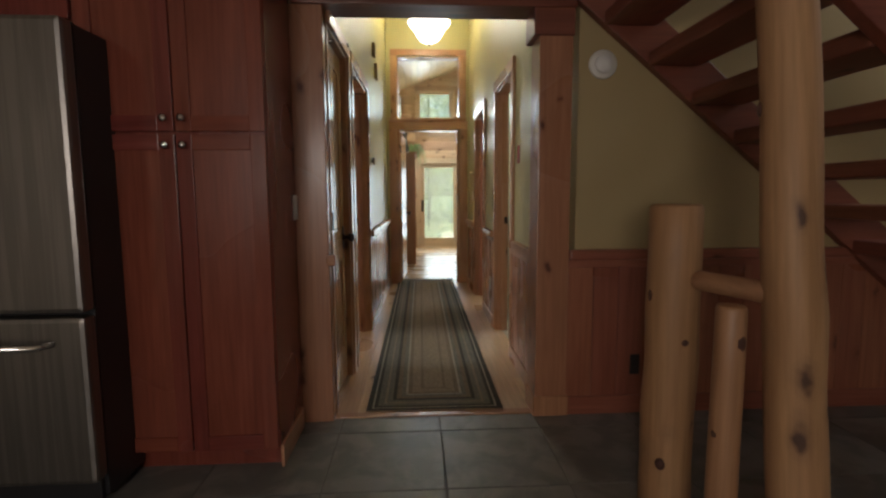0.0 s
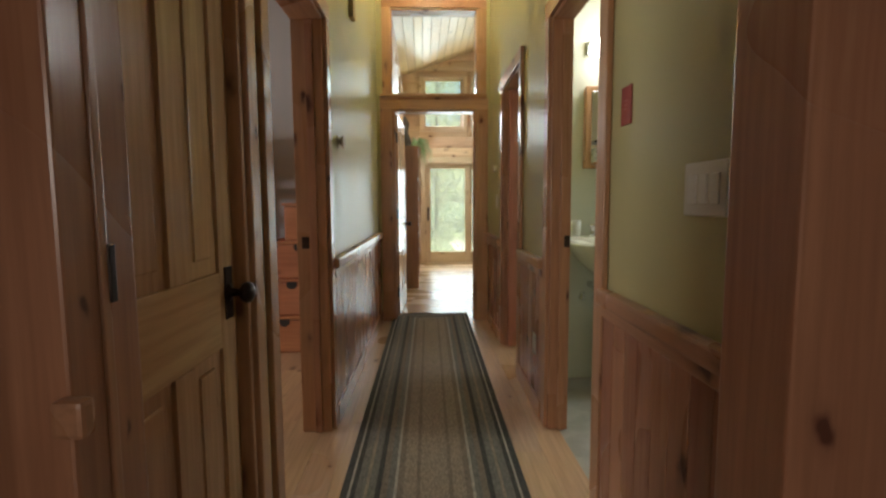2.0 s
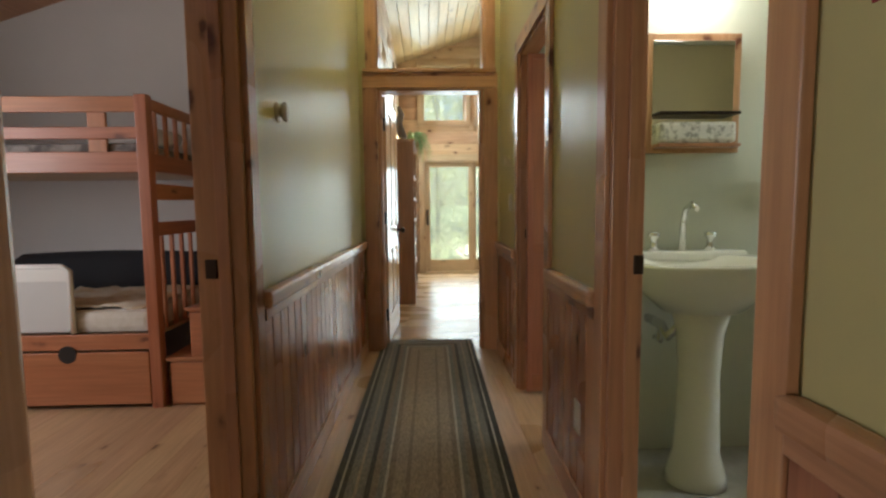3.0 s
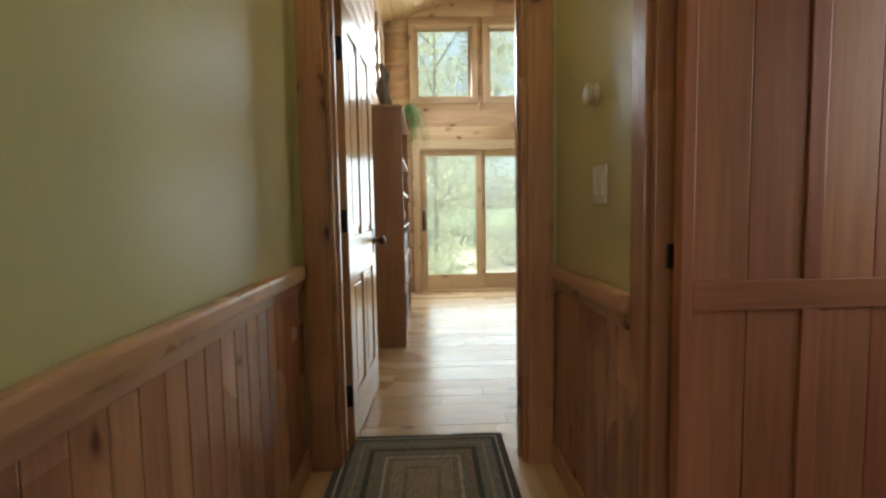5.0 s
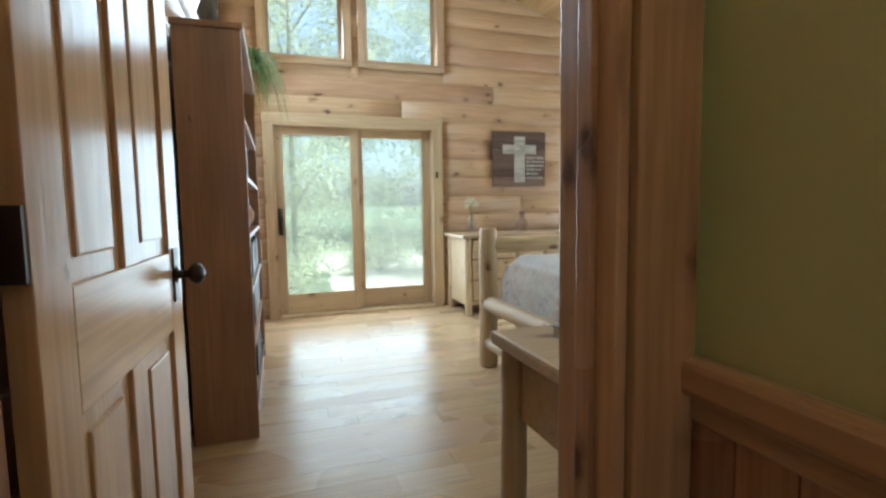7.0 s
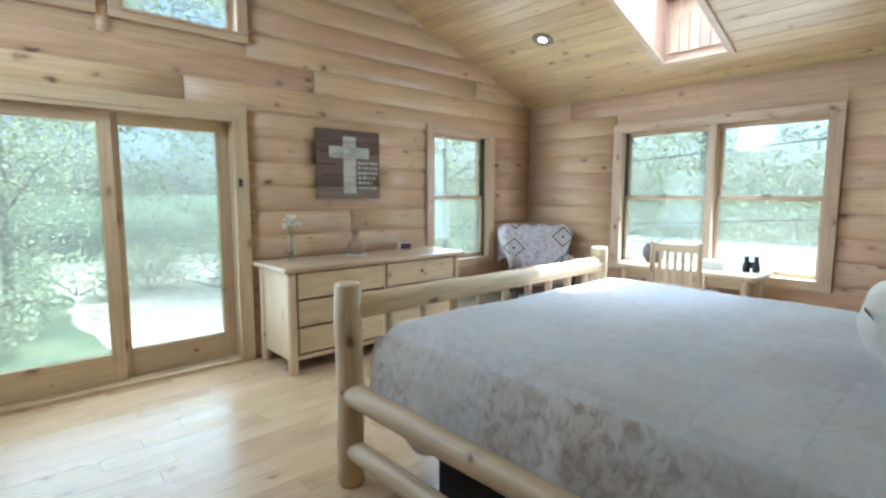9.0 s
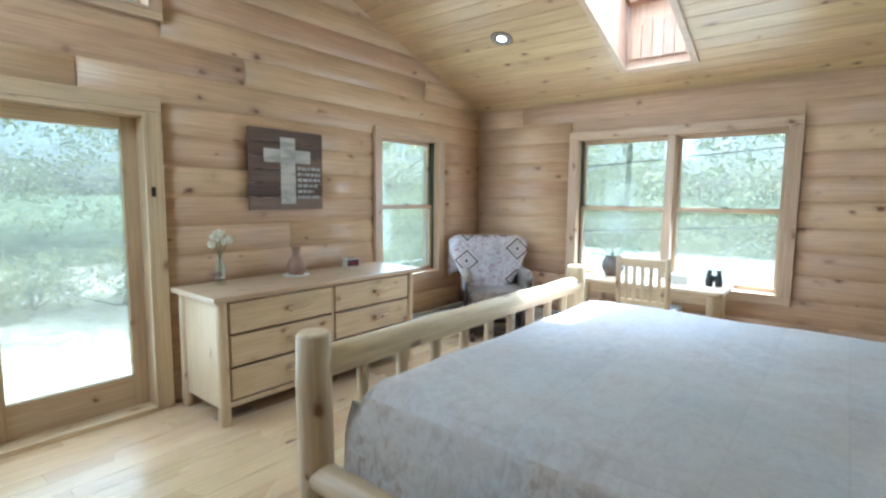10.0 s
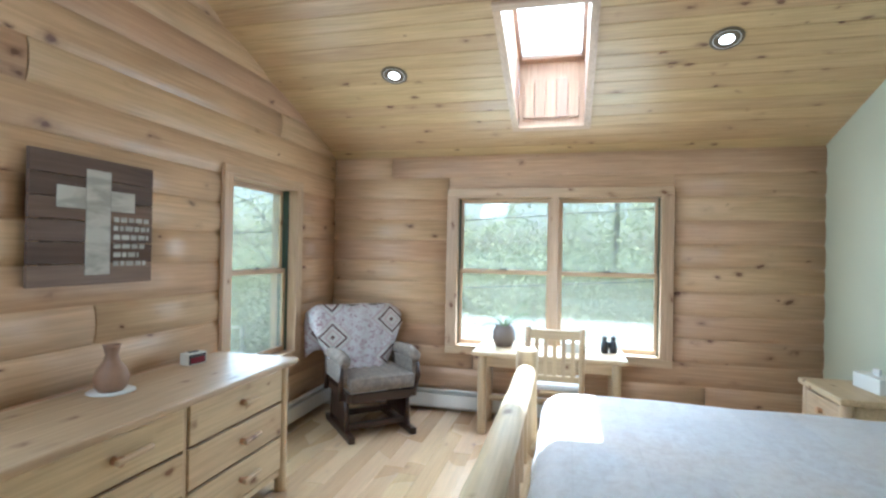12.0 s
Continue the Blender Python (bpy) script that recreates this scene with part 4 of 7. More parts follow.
def pillow(label, at, turn, size=(0.72, 0.46, 0.20), tilt=35, material=None, group="pillows on the bed"):
    bm = bmesh.new()
    bmesh.ops.create_grid(bm, x_segments=18, y_segments=14, size=1)
    top = []
    for v in bm.verts:
        u, w = v.co.x, v.co.y
        h = (max(0, 1 - abs(u) ** 3.2) * max(0, 1 - abs(w) ** 3.2)) ** 0.55
        v.co = (u * size[0] / 2 * (1 - 0.13 * w * w), w * size[1] / 2 * (1 - 0.13 * u * u), h * size[2] / 2 + 0.006 * noise.noise(v.co * 4))
    other = bmesh.ops.duplicate(bm, geom=bm.verts[:] + bm.edges[:] + bm.faces[:])["geom"]
    for v in other:
        if isinstance(v, bmesh.types.BMVert):
            v.co.z = -v.co.z
    bmesh.ops.remove_doubles(bm, verts=bm.verts, dist=0.004)
    for f in bm.faces:
        f.smooth = True
    ob = single("pillow", bm, material or LINEN, label, "pillow", group=group)
    ob.matrix_world = Matrix.Translation(at) @ pose(0, 0, 0, 0, 0, turn) @ pose(0, 0, 0, tilt, 0, 0)
    return ob


for x in (2.66, 3.46):
    pillow("plump beige linen pillow leaning at the head of the bed", (x, 7.17, 0.885), 0, (0.84, 0.52, 0.27), 38)


def dresser():
    d = thing("log_dresser", "pale pine log dresser with six drawers and a thick top", "dresser", (3.02, 10.76, 0))
    w, dp, h = 1.70, 0.54, 0.80
    x0, x1, y0, y1 = -w / 2, w / 2, -dp / 2, dp / 2
    part("top", box(x0 - 0.04, x1 + 0.04, y0 - 0.04, y1, h - 0.035, h, 0.010), FX, d)
    for sx in (x0 + 0.035, x1 - 0.035):
        for sy in (y0 + 0.03, y1 - 0.03):
            part("corner_post", log((sx, sy, 0), (sx, sy, h - 0.035), 0.036, int((sx + sy) * 100)), FZ, d)
    part("side_panel", box(x0 + 0.02, x0 + 0.04, y0 + 0.06, y1 - 0.06, 0.10, h - 0.035, 0.003), FZ, d)
    part("side_panel", box(x1 - 0.04, x1 - 0.02, y0 + 0.06, y1 - 0.06, 0.10, h - 0.035, 0.003), FZ, d)
    part("back_panel", box(x0 + 0.06, x1 - 0.06, y1 - 0.03, y1 - 0.015, 0.10, h - 0.035), FX, d)
    part("bottom_rail", box(x0 + 0.06, x1 - 0.06, y0 + 0.02, y0 + 0.05, 0.10, 0.135, 0.003), FX, d)
    part("carcass", box(x0 + 0.045, x1 - 0.045, y0 + 0.05, y1 - 0.03, 0.11, h - 0.04), wood("dark", "x"), d)
    part("divider", box(-0.012, 0.012, y0 + 0.015, y0 + 0.06, 0.135, h - 0.04, 0.002), FZ, d)
    rows = (0.150, 0.355, 0.560)
    for a, b in ((x0 + 0.075, -0.018), (0.018, x1 - 0.075)):
        for z in rows:
            dr = part("drawer_front", box(a, b, y0 + 0.005, y0 + 0.03, z, z + 0.19, 0.007), FX, d)
            for kx in ((a + b) / 2,) if a > 0 else ((a + b) / 2 + 0.02,):
                part("twig_pull", log((kx - 0.02, y0 - 0.03, z + 0.098), (kx + (0.15 if a < 0 else 0.12), y0 - 0.03, z + 0.105), 0.013, int(z * 50)), FX, dr, "twig bar pull")
                part("knob", tube([(kx, y0 + 0.006, z + 0.098), (kx, y0 - 0.012, z + 0.098), (kx, y0 - 0.032, z + 0.098)], [0.017, 0.015, 0.021], 12), wood("trim", "y"), dr, "short twig knob")
    return d


dresser()


def flower_vase():
    v = thing("flower_vase", "clear glass bottle vase with dried cream flowers", "vase", (2.38, 10.86, 0.80))
    g = glass_material("vase_glass", (0.95, 0.97, 0.96), 0.9)
    part("bottle", lathe([(0.0, 0.002), (0.036, 0.0), (0.038, 0.01), (0.038, 0.11), (0.030, 0.145), (0.017, 0.17), (0.017, 0.20), (0.021, 0.205), (0.014, 0.206), (0.013, 0.17), (0.026, 0.14), (0.034, 0.108), (0.034, 0.012), (0.0, 0.008)], 20), g, v)
    rng = random.Random(5)
    for k in range(9):
        a, r = rng.uniform(0, 6.28), rng.uniform(0.03, 0.095)
        tip = (r * math.cos(a), r * math.sin(a) * 0.8, rng.uniform(0.27, 0.345))
        st = part("stem", tube([(0, 0, 0.02), (0.004 * math.cos(a), 0.004 * math.sin(a), 0.19), tip], [0.002, 0.002, 0.0015], 5), two_tone("stem_green", (0.12, 0.14, 0.05), (0.20, 0.2, 0.1), 9) if k == 0 else bpy.data.materials["stem_green"], v)
        bm = bmesh.new()
        for q in range(26):
            w = Vector((rng.gauss(0, 1), rng.gauss(0, 1), rng.gauss(0, 1))).normalized() * rng.uniform(0.012, 0.032)
            c = Vector(tip) + w
            s = rng.uniform(0.006, 0.013)
            u1, u2 = w.orthogonal().normalized() * s, w.cross(w.orthogonal()).normalized() * s
            bm.faces.new([bm.verts.new(c + p) for p in (u1, u2, -u1, -u2)])
        part("blossom", bm, paint("dried_cream_petals", (0.72, 0.70, 0.56), 0.8), v)
    return v


flower_vase()
single("clay_jug", lathe([(0.0, 0.0), (0.050, 0.0), (0.066, 0.02), (0.074, 0.055), (0.064, 0.095), (0.036, 0.135), (0.027, 0.165), (0.034, 0.20), (0.039, 0.212), (0.031, 0.210), (0.022, 0.168), (0.03, 0.135), (0.0, 0.10)], 28), paint("brown_stoneware", (0.29, 0.17, 0.105), 0.5, vary=0.15, stain=18), "small brown stoneware jug with a flared neck on a pale disc", "jug", (2.98, 10.88, 0.803))
# white disc stands in for the pale reflection at the jug's foot
single("doily", lathe([(0.0, 0.0), (0.10, 0.0), (0.10, 0.003), (0.0, 0.003)], 24), MATTRESS, "round white disc in place of a pale reflection under the jug", "doily", (2.98, 10.88, 0.80))


def alarm_clock():
    c = thing("alarm_clock", "small silver digital alarm clock with red display", "alarm clock", (3.55, 10.92, 0.80), -12)
    part("body", box(-0.062, 0.062, -0.035, 0.035, 0, 0.07, 0.008), PLASTIC, c)
    part("face", box(-0.054, 0.054, -0.0375, -0.034, 0.008, 0.062, 0.002), BLACK, c)
    part("display", box(-0.045, 0.045, -0.0395, -0.0370, 0.014, 0.045, 0.001), paint("dark_red_display", (0.16, 0.02, 0.035), 0.2), c)
    part("snooze_bar", box(-0.03, 0.03, -0.012, 0.012, 0.069, 0.075, 0.002), BLACK, c)


alarm_clock()


def cross_sign():
    s = thing("wall_sign", "dark pallet-wood wall plaque with a whitewashed cross and verse", "wall sign", (3.03, 11.045, 1.587))
    n = 6
    for k in range(n):
        z0 = -0.302 + k * 0.604 / n
        part("slat", box(-0.322, 0.322, -0.012, 0.008, z0 + 0.0015, z0 + 0.604 / n - 0.0015, 0.003), wood("sign", "x"), s)
    part("batten", box(-0.25, -0.2, 0.008, 0.026, -0.29, 0.29, 0.002), wood("sign", "z"), s)
    part("batten", box(0.2, 0.25, 0.008, 0.026, -0.29, 0.29, 0.002), wood("sign", "z"), s)
    white = two_tone("whitewash", (0.35, 0.335, 0.30), (0.52, 0.50, 0.455), 12, 0.8, (0.3, 1, 1))
    part("cross_upright", box(-0.065, 0.065, -0.0150, -0.0115, -0.255, 0.245, 0.001), white, s, "whitewashed cross upright")
    part("cross_arm", box(-0.205, -0.066, -0.0148, -0.0115, 0.055, 0.155, 0.001), white, s, "whitewashed cross arm")
    part("cross_arm", box(0.066, 0.205, -0.0148, -0.0115, 0.055, 0.155, 0.001), white, s, "whitewashed cross arm")
    lines = (0.20, 0.205, 0.20, 0.175, 0.14, 0.185)
    rng = random.Random(3)
    for k, w in enumerate(lines):
        z = 0.005 - k * 0.044
        x = 0.085
        while x < 0.085 + w:
            bw = rng.uniform(0.022, 0.05)
            x1 = min(x + bw, 0.085 + w + 0.01)
            part("lettering", box(x, x1, -0.0142, -0.0122, z, z + 0.024), white, s)
            x = x1 + 0.010
    return s


cross_sign()


def glider():
    g = thing("glider_rocker", "grey-brown upholstered glider rocking chair in the corner", "rocking chair", GLIDER_AT, GLIDER_TURN)
    D, DY, DZ = wood("espresso", "x"), wood("espresso", "y"), wood("espresso", "z")
    # local: x to the sitter's right, y forward is negative
    seat = box(-0.275, 0.275, -0.33, 0.20, 0.37, 0.495, 0.05)
    part("seat_cushion", seat, FABRIC, g)
    bm = box(-0.29, 0.29, -0.05, 0.08, 0.0, 0.60, 0.055)
    bmesh.ops.transform(bm, matrix=pose(0, 0.21, 0.41, -15), verts=bm.verts)
    part("back_cushion", bm, FABRIC, g)
    for s in (-1, 1):
        part("arm_pad", tube([(s * 0.29, -0.27, 0.575), (s * 0.295, -0.25, 0.615), (s * 0.30, -0.12, 0.632), (s * 0.30, 0.06, 0.625), (s * 0.295, 0.24, 0.605)], [0.030, 0.048, 0.052, 0.050, 0.040], 14), FABRIC, g)
        part("arm_panel", box(s * 0.295 - 0.028, s * 0.295 + 0.028, -0.25, 0.20, 0.42, 0.59, 0.025), FABRIC, g, "padded panel under the arm")
        part("arm_support", tube([(s * 0.315, -0.22, 0.60), (s * 0.325, -0.26, 0.46), (s * 0.315, -0.20, 0.31)], [0.018, 0.022, 0.020], 8), D, g)
        part("rear_support", tube([(s * 0.31, 0.2, 0.58), (s * 0.31, 0.22, 0.30)], [0.02, 0.02], 8), D, g)
        part("side_rail", box(s * 0.27 - 0.02, s * 0.27 + 0.02, -0.30, 0.28, 0.30, 0.365, 0.008), DY, g)
        part("side_panel", box(s * 0.255 - 0.012, s * 0.255 + 0.012, -0.17, 0.20, 0.085, 0.29, 0.006), DY, g)
        part("foot_rail", box(s * 0.255 - 0.026, s * 0.255 + 0.026, -0.34, 0.34, 0.0, 0.055, 0.012), DY, g)
        for y in (-0.21, 0.21):
            part("base_post", tube([(s * 0.255, y, 0.05), (s * 0.258, y * 0.85, 0.31)], [0.024, 0.020], 8), DZ, g)
    part("base_stretcher", box(-0.235, 0.235, -0.20, -0.15, 0.06, 0.105, 0.008), D, g)
    part("base_stretcher", box(-0.235, 0.235, 0.15, 0.20, 0.06, 0.105, 0.008), D, g)
    part("front_rail", box(-0.25, 0.25, -0.30, -0.265, 0.29, 0.365, 0.012), D, g)
    return g


GLIDER_AT, GLIDER_TURN = (5.03, 10.43, 0), -48
glider()


def quilt_material():
    """Small faded prints, with a nested-square block here and there."""
    m, n, l, b = base_material("patchwork_quilt", 0.95)
    rot, frac, centre, absol = n.new("ShaderNodeMapping"), n.new("ShaderNodeVectorMath"), n.new("ShaderNodeVectorMath"), n.new("ShaderNodeVectorMath")
    l.new(coords(n, l, (4.2, 0.0, 4.2)), rot.inputs[0])
    rot.inputs["Rotation"].default_value, rot.inputs["Location"].default_value = (0, 0.72, 0), (0.15, 0.5, 0.3)
    frac.operation, centre.operation, absol.operation = "FRACTION", "SUBTRACT", "ABSOLUTE"
    centre.inputs[1].default_value = (0.5, 0.5, 0.5)
    l.new(rot.outputs[0], frac.inputs[0]), l.new(frac.outputs[0], centre.inputs[0]), l.new(centre.outputs[0], absol.inputs[0])
    sep, big = n.new("ShaderNodeSeparateXYZ"), n.new("ShaderNodeMath")
    l.new(absol.outputs[0], sep.inputs[0])
    big.operation = "MAXIMUM"
    l.new(sep.outputs[0], big.inputs[0]), l.new(sep.outputs[2], big.inputs[1])
    dark, pale, rose = (0.17, 0.08, 0.075), (0.74, 0.69, 0.64), (0.62, 0.47, 0.47)
    rings = ramp(n, ((0.0, dark), (0.06, pale), (0.17, rose), (0.22, pale), (0.30, dark), (0.36, pale), (0.46, rose)))
    rings.color_ramp.interpolation = "CONSTANT"
    l.new(big.outputs[0], rings.inputs[0])
    f = tex_noise(n, l, coords(n, l, (30,) * 3), 1.0, 4, 0.7, 0.8)
    prints = ramp(n, ((0.34, (0.36, 0.17, 0.20)), (0.44, (0.68, 0.56, 0.57)), (0.55, (0.78, 0.74, 0.72))))
    l.new(f, prints.inputs[0])
    fl, rnd, some = n.new("ShaderNodeVectorMath"), n.new("ShaderNodeTexWhiteNoise"), n.new("ShaderNodeMath")
    fl.operation, some.operation, some.inputs[1].default_value = "FLOOR", "LESS_THAN", 0.5
    l.new(rot.outputs[0], fl.inputs[0]), l.new(fl.outputs[0], rnd.inputs["Vector"]), l.new(rnd.outputs["Value"], some.inputs[0])
    l.new(blend(n, l, some.outputs[0], prints.outputs[0], rings.outputs[0]), b.inputs["Base Color"])
    bump(n, l, b, f, 0.5, 0.004)
    return m


def quilt():
    """A throw over the glider's back: down its rear, over the top and in a point towards the seat."""
    bm = bmesh.new()
    n, m = 26, 30
    line = [(0.40, 0.62), (0.44, 0.80), (0.445, 0.94), (0.42, 1.03), (0.355, 1.055), (0.29, 1.02), (0.24, 0.92), (0.19, 0.78), (0.14, 0.64), (0.09, 0.53), (0.02, 0.505), (-0.06, 0.50)]
    rows = []
    for j in range(m + 1):
        f = j / m * (len(line) - 1)
        k = min(int(f), len(line) - 2)
        y = line[k][0] + (line[k + 1][0] - line[k][0]) * (f - k)
        z = line[k][1] + (line[k + 1][1] - line[k][1]) * (f - k)
        t = max(0.0, (j / m - 0.55) / 0.45)
        half = (0.345 + 0.05 * (1 - t)) * (1 - 0.72 * t)
        row = []
        for i in range(n + 1):
            u = -1 + 2 * i / n
            x = u * half - 0.035 - 0.03 * t
            droop = 0.06 * max(0, abs(u) - 0.82) / 0.18
            w = 0.012 * noise.noise(Vector((x * 7, j * 0.25, 1))) + 0.006 * math.sin(i * 1.1 + j * 0.3)
            row.append(bm.verts.new((x, y - 0.03 - w, z + 0.012 - droop * (0.4 + 0.6 * (j < m * 0.55)) + w * 0.5)))
        rows.append(row)
    for a, b in zip(rows, rows[1:]):
        for i in range(n):
            fc = bm.faces.new((a[i], a[i + 1], b[i + 1], b[i]))
            fc.smooth = True
    bmesh.ops.solidify(bm, geom=bm.faces[:], thickness=0.010)
    q = single("quilt", bm, quilt_material(), "white and burgundy patchwork quilt draped over the glider's back", "quilt", GLIDER_AT, GLIDER_TURN)
    q.scale = (1.06, 1.06, 0.93)


quilt()


def bookcase():
    b = thing("bookcase", "tall dark-stained wooden bookcase with books and ornaments", "bookcase", (0.05, 8.44, 0))
    d, L, h = 0.28, 1.42, 1.88
    V, Y = wood("dark", "z"), wood("dark", "y")
    part("side_panel", box(0, d, 0, 0.025, 0, h, 0.004), V, b)
    part("side_panel", box(0, d, L - 0.025, L, 0, h, 0.004), V, b)
    part("back_panel", box(0, 0.012, 0.025, L - 0.025, 0, h - 0.03), V, b)
    part("top", box(-0.005, d + 0.012, -0.012, L + 0.012, h, h + 0.028, 0.005), Y, b)
    part("plinth", box(0.02, d - 0.01, 0.025, L - 0.025, 0, 0.07, 0.003), Y, b)
    for z in (0.07, 0.40, 0.67, 0.945, 1.22, 1.50):
        part("shelf", box(0.012, d - 0.004, 0.025, L - 0.025, z, z + 0.022, 0.003), Y, b)
    return b


bookcase()
BOOKS = [paint("book_cloth_" + nm, c, 0.6) for nm, c in (("black", (0.02, 0.02, 0.022)), ("white", (0.55, 0.54, 0.5)), ("red", (0.22, 0.03, 0.03)), ("blue", (0.07, 0.10, 0.18)), ("green", (0.04, 0.09, 0.05)), ("tan", (0.32, 0.22, 0.12)), ("grey", (0.25, 0.25, 0.26)))]
PAGES = paint("book_pages", (0.62, 0.57, 0.46), 0.9)


def book(name, w, d, h, material, label, at, turn=0, lying=False, group=""):
    """A book: two boards, a spine and the pages; its spine towards local +x."""
    b = thing(name, label, "book", at, turn, group)
    if lying:
        part("cover", box(-d / 2, d / 2, -h / 2, h / 2, 0, 0.003, 0.001), material, b)
        part("cover", box(-d / 2, d / 2, -h / 2, h / 2, w - 0.003, w, 0.001), material, b)
        part("spine", box(d / 2 - 0.003, d / 2, -h / 2, h / 2, 0.003, w - 0.003), material, b)
        part("pages", box(-d / 2 + 0.005, d / 2 - 0.003, -h / 2 + 0.004, h / 2 - 0.004, 0.003, w - 0.003), PAGES, b)
    else:
        part("cover", box(-d / 2, d / 2, -w / 2, -w / 2 + 0.003, 0, h), material, b)
        part("cover", box(-d / 2, d / 2, w / 2 - 0.003, w / 2, 0, h), material, b)
        part("spine", box(d / 2 - 0.004, d / 2, -w / 2 + 0.003, w / 2 - 0.003, 0, h), material, b)
        part("pages", box(-d / 2 + 0.005, d / 2 - 0.004, -w / 2 + 0.003, w / 2 - 0.003, 0.004, h - 0.004), PAGES, b)
    return b


rng = random.Random(11)
for z, y0, y1, hi in ((0.692, 9.05, 9.82, 0.22), (0.422, 8.95, 9.80, 0.21), (0.092, 9.1, 9.6, 0.27), (1.242, 8.5, 8.95, 0.2), (0.692, 8.5, 8.8, 0.23)):
    y = y0
    while y < y1:
        w = rng.uniform(0.018, 0.042)
        h = hi * rng.uniform(0.8, 1.0)
        k = rng.choice((0, 0, 1, 2, 3, 4, 5, 6))
        book("book", w, 0.17, h, BOOKS[k], "upright cloth-bound book on the bookcase shelf", (0.225, y + w / 2, z), 0, False, "books in the bookcase")
        y += w + 0.001
        if rng.random() < 0.06:
            y += 0.05
for z, y, w, c in ((0.092, 9.70, 0.05, 1), (0.142, 9.69, 0.04, 6), (0.092, 8.8, 0.06, 3), (0.152, 8.8, 0.04, 1), (0.422, 8.66, 0.05, 3)):
    book("book", w, 0.20, 0.27, BOOKS[c], "large book lying flat on the bookcase shelf", (0.215, y, z), 4, True, "books in the bookcase")
single("round_vase", lathe([(0.0, 0.0), (0.055, 0.0), (0.085, 0.04), (0.095, 0.09), (0.075, 0.14), (0.03, 0.165), (0.028, 0.18), (0.02, 0.178), (0.0, 0.16)], 26), CLAY, "round terracotta pot on the bookcase shelf", "pot", (0.22, 9.38, 0.967))
for y, z in ((9.55, 1.522), (9.50, 1.242)):
    c = thing("photo_frame", "small white picture frame standing on the shelf", "picture frame", (0.19, y, z), 0, "frames in the bookcase")
    part("frame", box(-0.008, 0.008, -0.08, 0.08, 0, 0.17, 0.004), WHITE, c)
    part("picture", box(0.0075, 0.010, -0.06, 0.06, 0.02, 0.15), PLASTIC, c)


def spider_plant(at, seed=2):
    p = thing("spider_plant", "arching green spider plant in a pot on the bookcase", "plant", at)
    part("pot", lathe([(0.0, 0.0), (0.055, 0.0), (0.075, 0.10), (0.08, 0.115), (0.07, 0.115), (0.066, 0.10), (0.0, 0.095)], 20), CLAY, p)
    rng = random.Random(seed)
    bm = bmesh.new()
    for k in range(95):
        a = rng.uniform(-1.0, 1.9) if k % 3 else rng.uniform(0, 6.28)
        reach, rise, fall = rng.uniform(0.13, 0.29), rng.uniform(0.06, 0.18), rng.uniform(0.25, 0.85)
        w = rng.uniform(0.006, 0.011)
        prev = None
        for q in range(8):
            t = q / 7
            r = reach * (t ** 0.8)
            z = 0.11 + rise * math.sin(min(1, t * 1.8) * math.pi / 2) - fall * max(0, t - 0.35) ** 1.6
            c = Vector((r * math.cos(a), r * math.sin(a), z))
            s = Vector((-math.sin(a), math.cos(a), 0)) * (w * (1 - t) ** 0.5 + 0.0008)
            pair = (bm.verts.new(c - s), bm.verts.new(c + Vector((0, 0, -0.002))), bm.verts.new(c + s))
            if prev:
                for i in (0, 1):
                    bm.faces.new((prev[i], prev[i + 1], pair[i + 1], pair[i]))
            prev = pair
    part("leaves", bm, SPIDER, p)
    return p


spider_plant((0.30, 9.74, 1.908), 4)


def driftwood():
    bm = tube([(0, 0, 0), (0.02, 0.01, 0.12), (-0.03, -0.01, 0.26), (0.0, 0.03, 0.40), (-0.03, 0.02, 0.50)], [0.06, 0.05, 0.055, 0.04, 0.018], 12, True, 0.12, 4)
    return single("driftwood", bm, BARK, "weathered grey driftwood standing on the bookcase", "ornament", (0.16, 9.1, 1.905))


driftwood()


def desk():
    d = thing("log_desk", "small pine log desk standing under the twin window", "desk", (5.33, 8.98, 0))
    part("top", box(-0.24, 0.235, -0.60, 0.60, 0.635, 0.672, 0.010), FY, d)
    for x in (-0.18, 0.17):
        for y in (-0.52, 0.52):
            part("leg", log((x, y, 0), (x, y, 0.635), 0.036, int((x + y) * 77)), FZ, d)
    part("drawer_front", box(-0.205, -0.185, -0.22, 0.22, 0.52, 0.625, 0.006), FY, d)
    part("apron", box(-0.185, -0.165, -0.49, 0.49, 0.545, 0.635, 0.004), FY, d)
    part("stretcher", log((0.16, -0.52, 0.2), (0.16, 0.52, 0.2), 0.025, 9), FY, d)
    return d


desk()


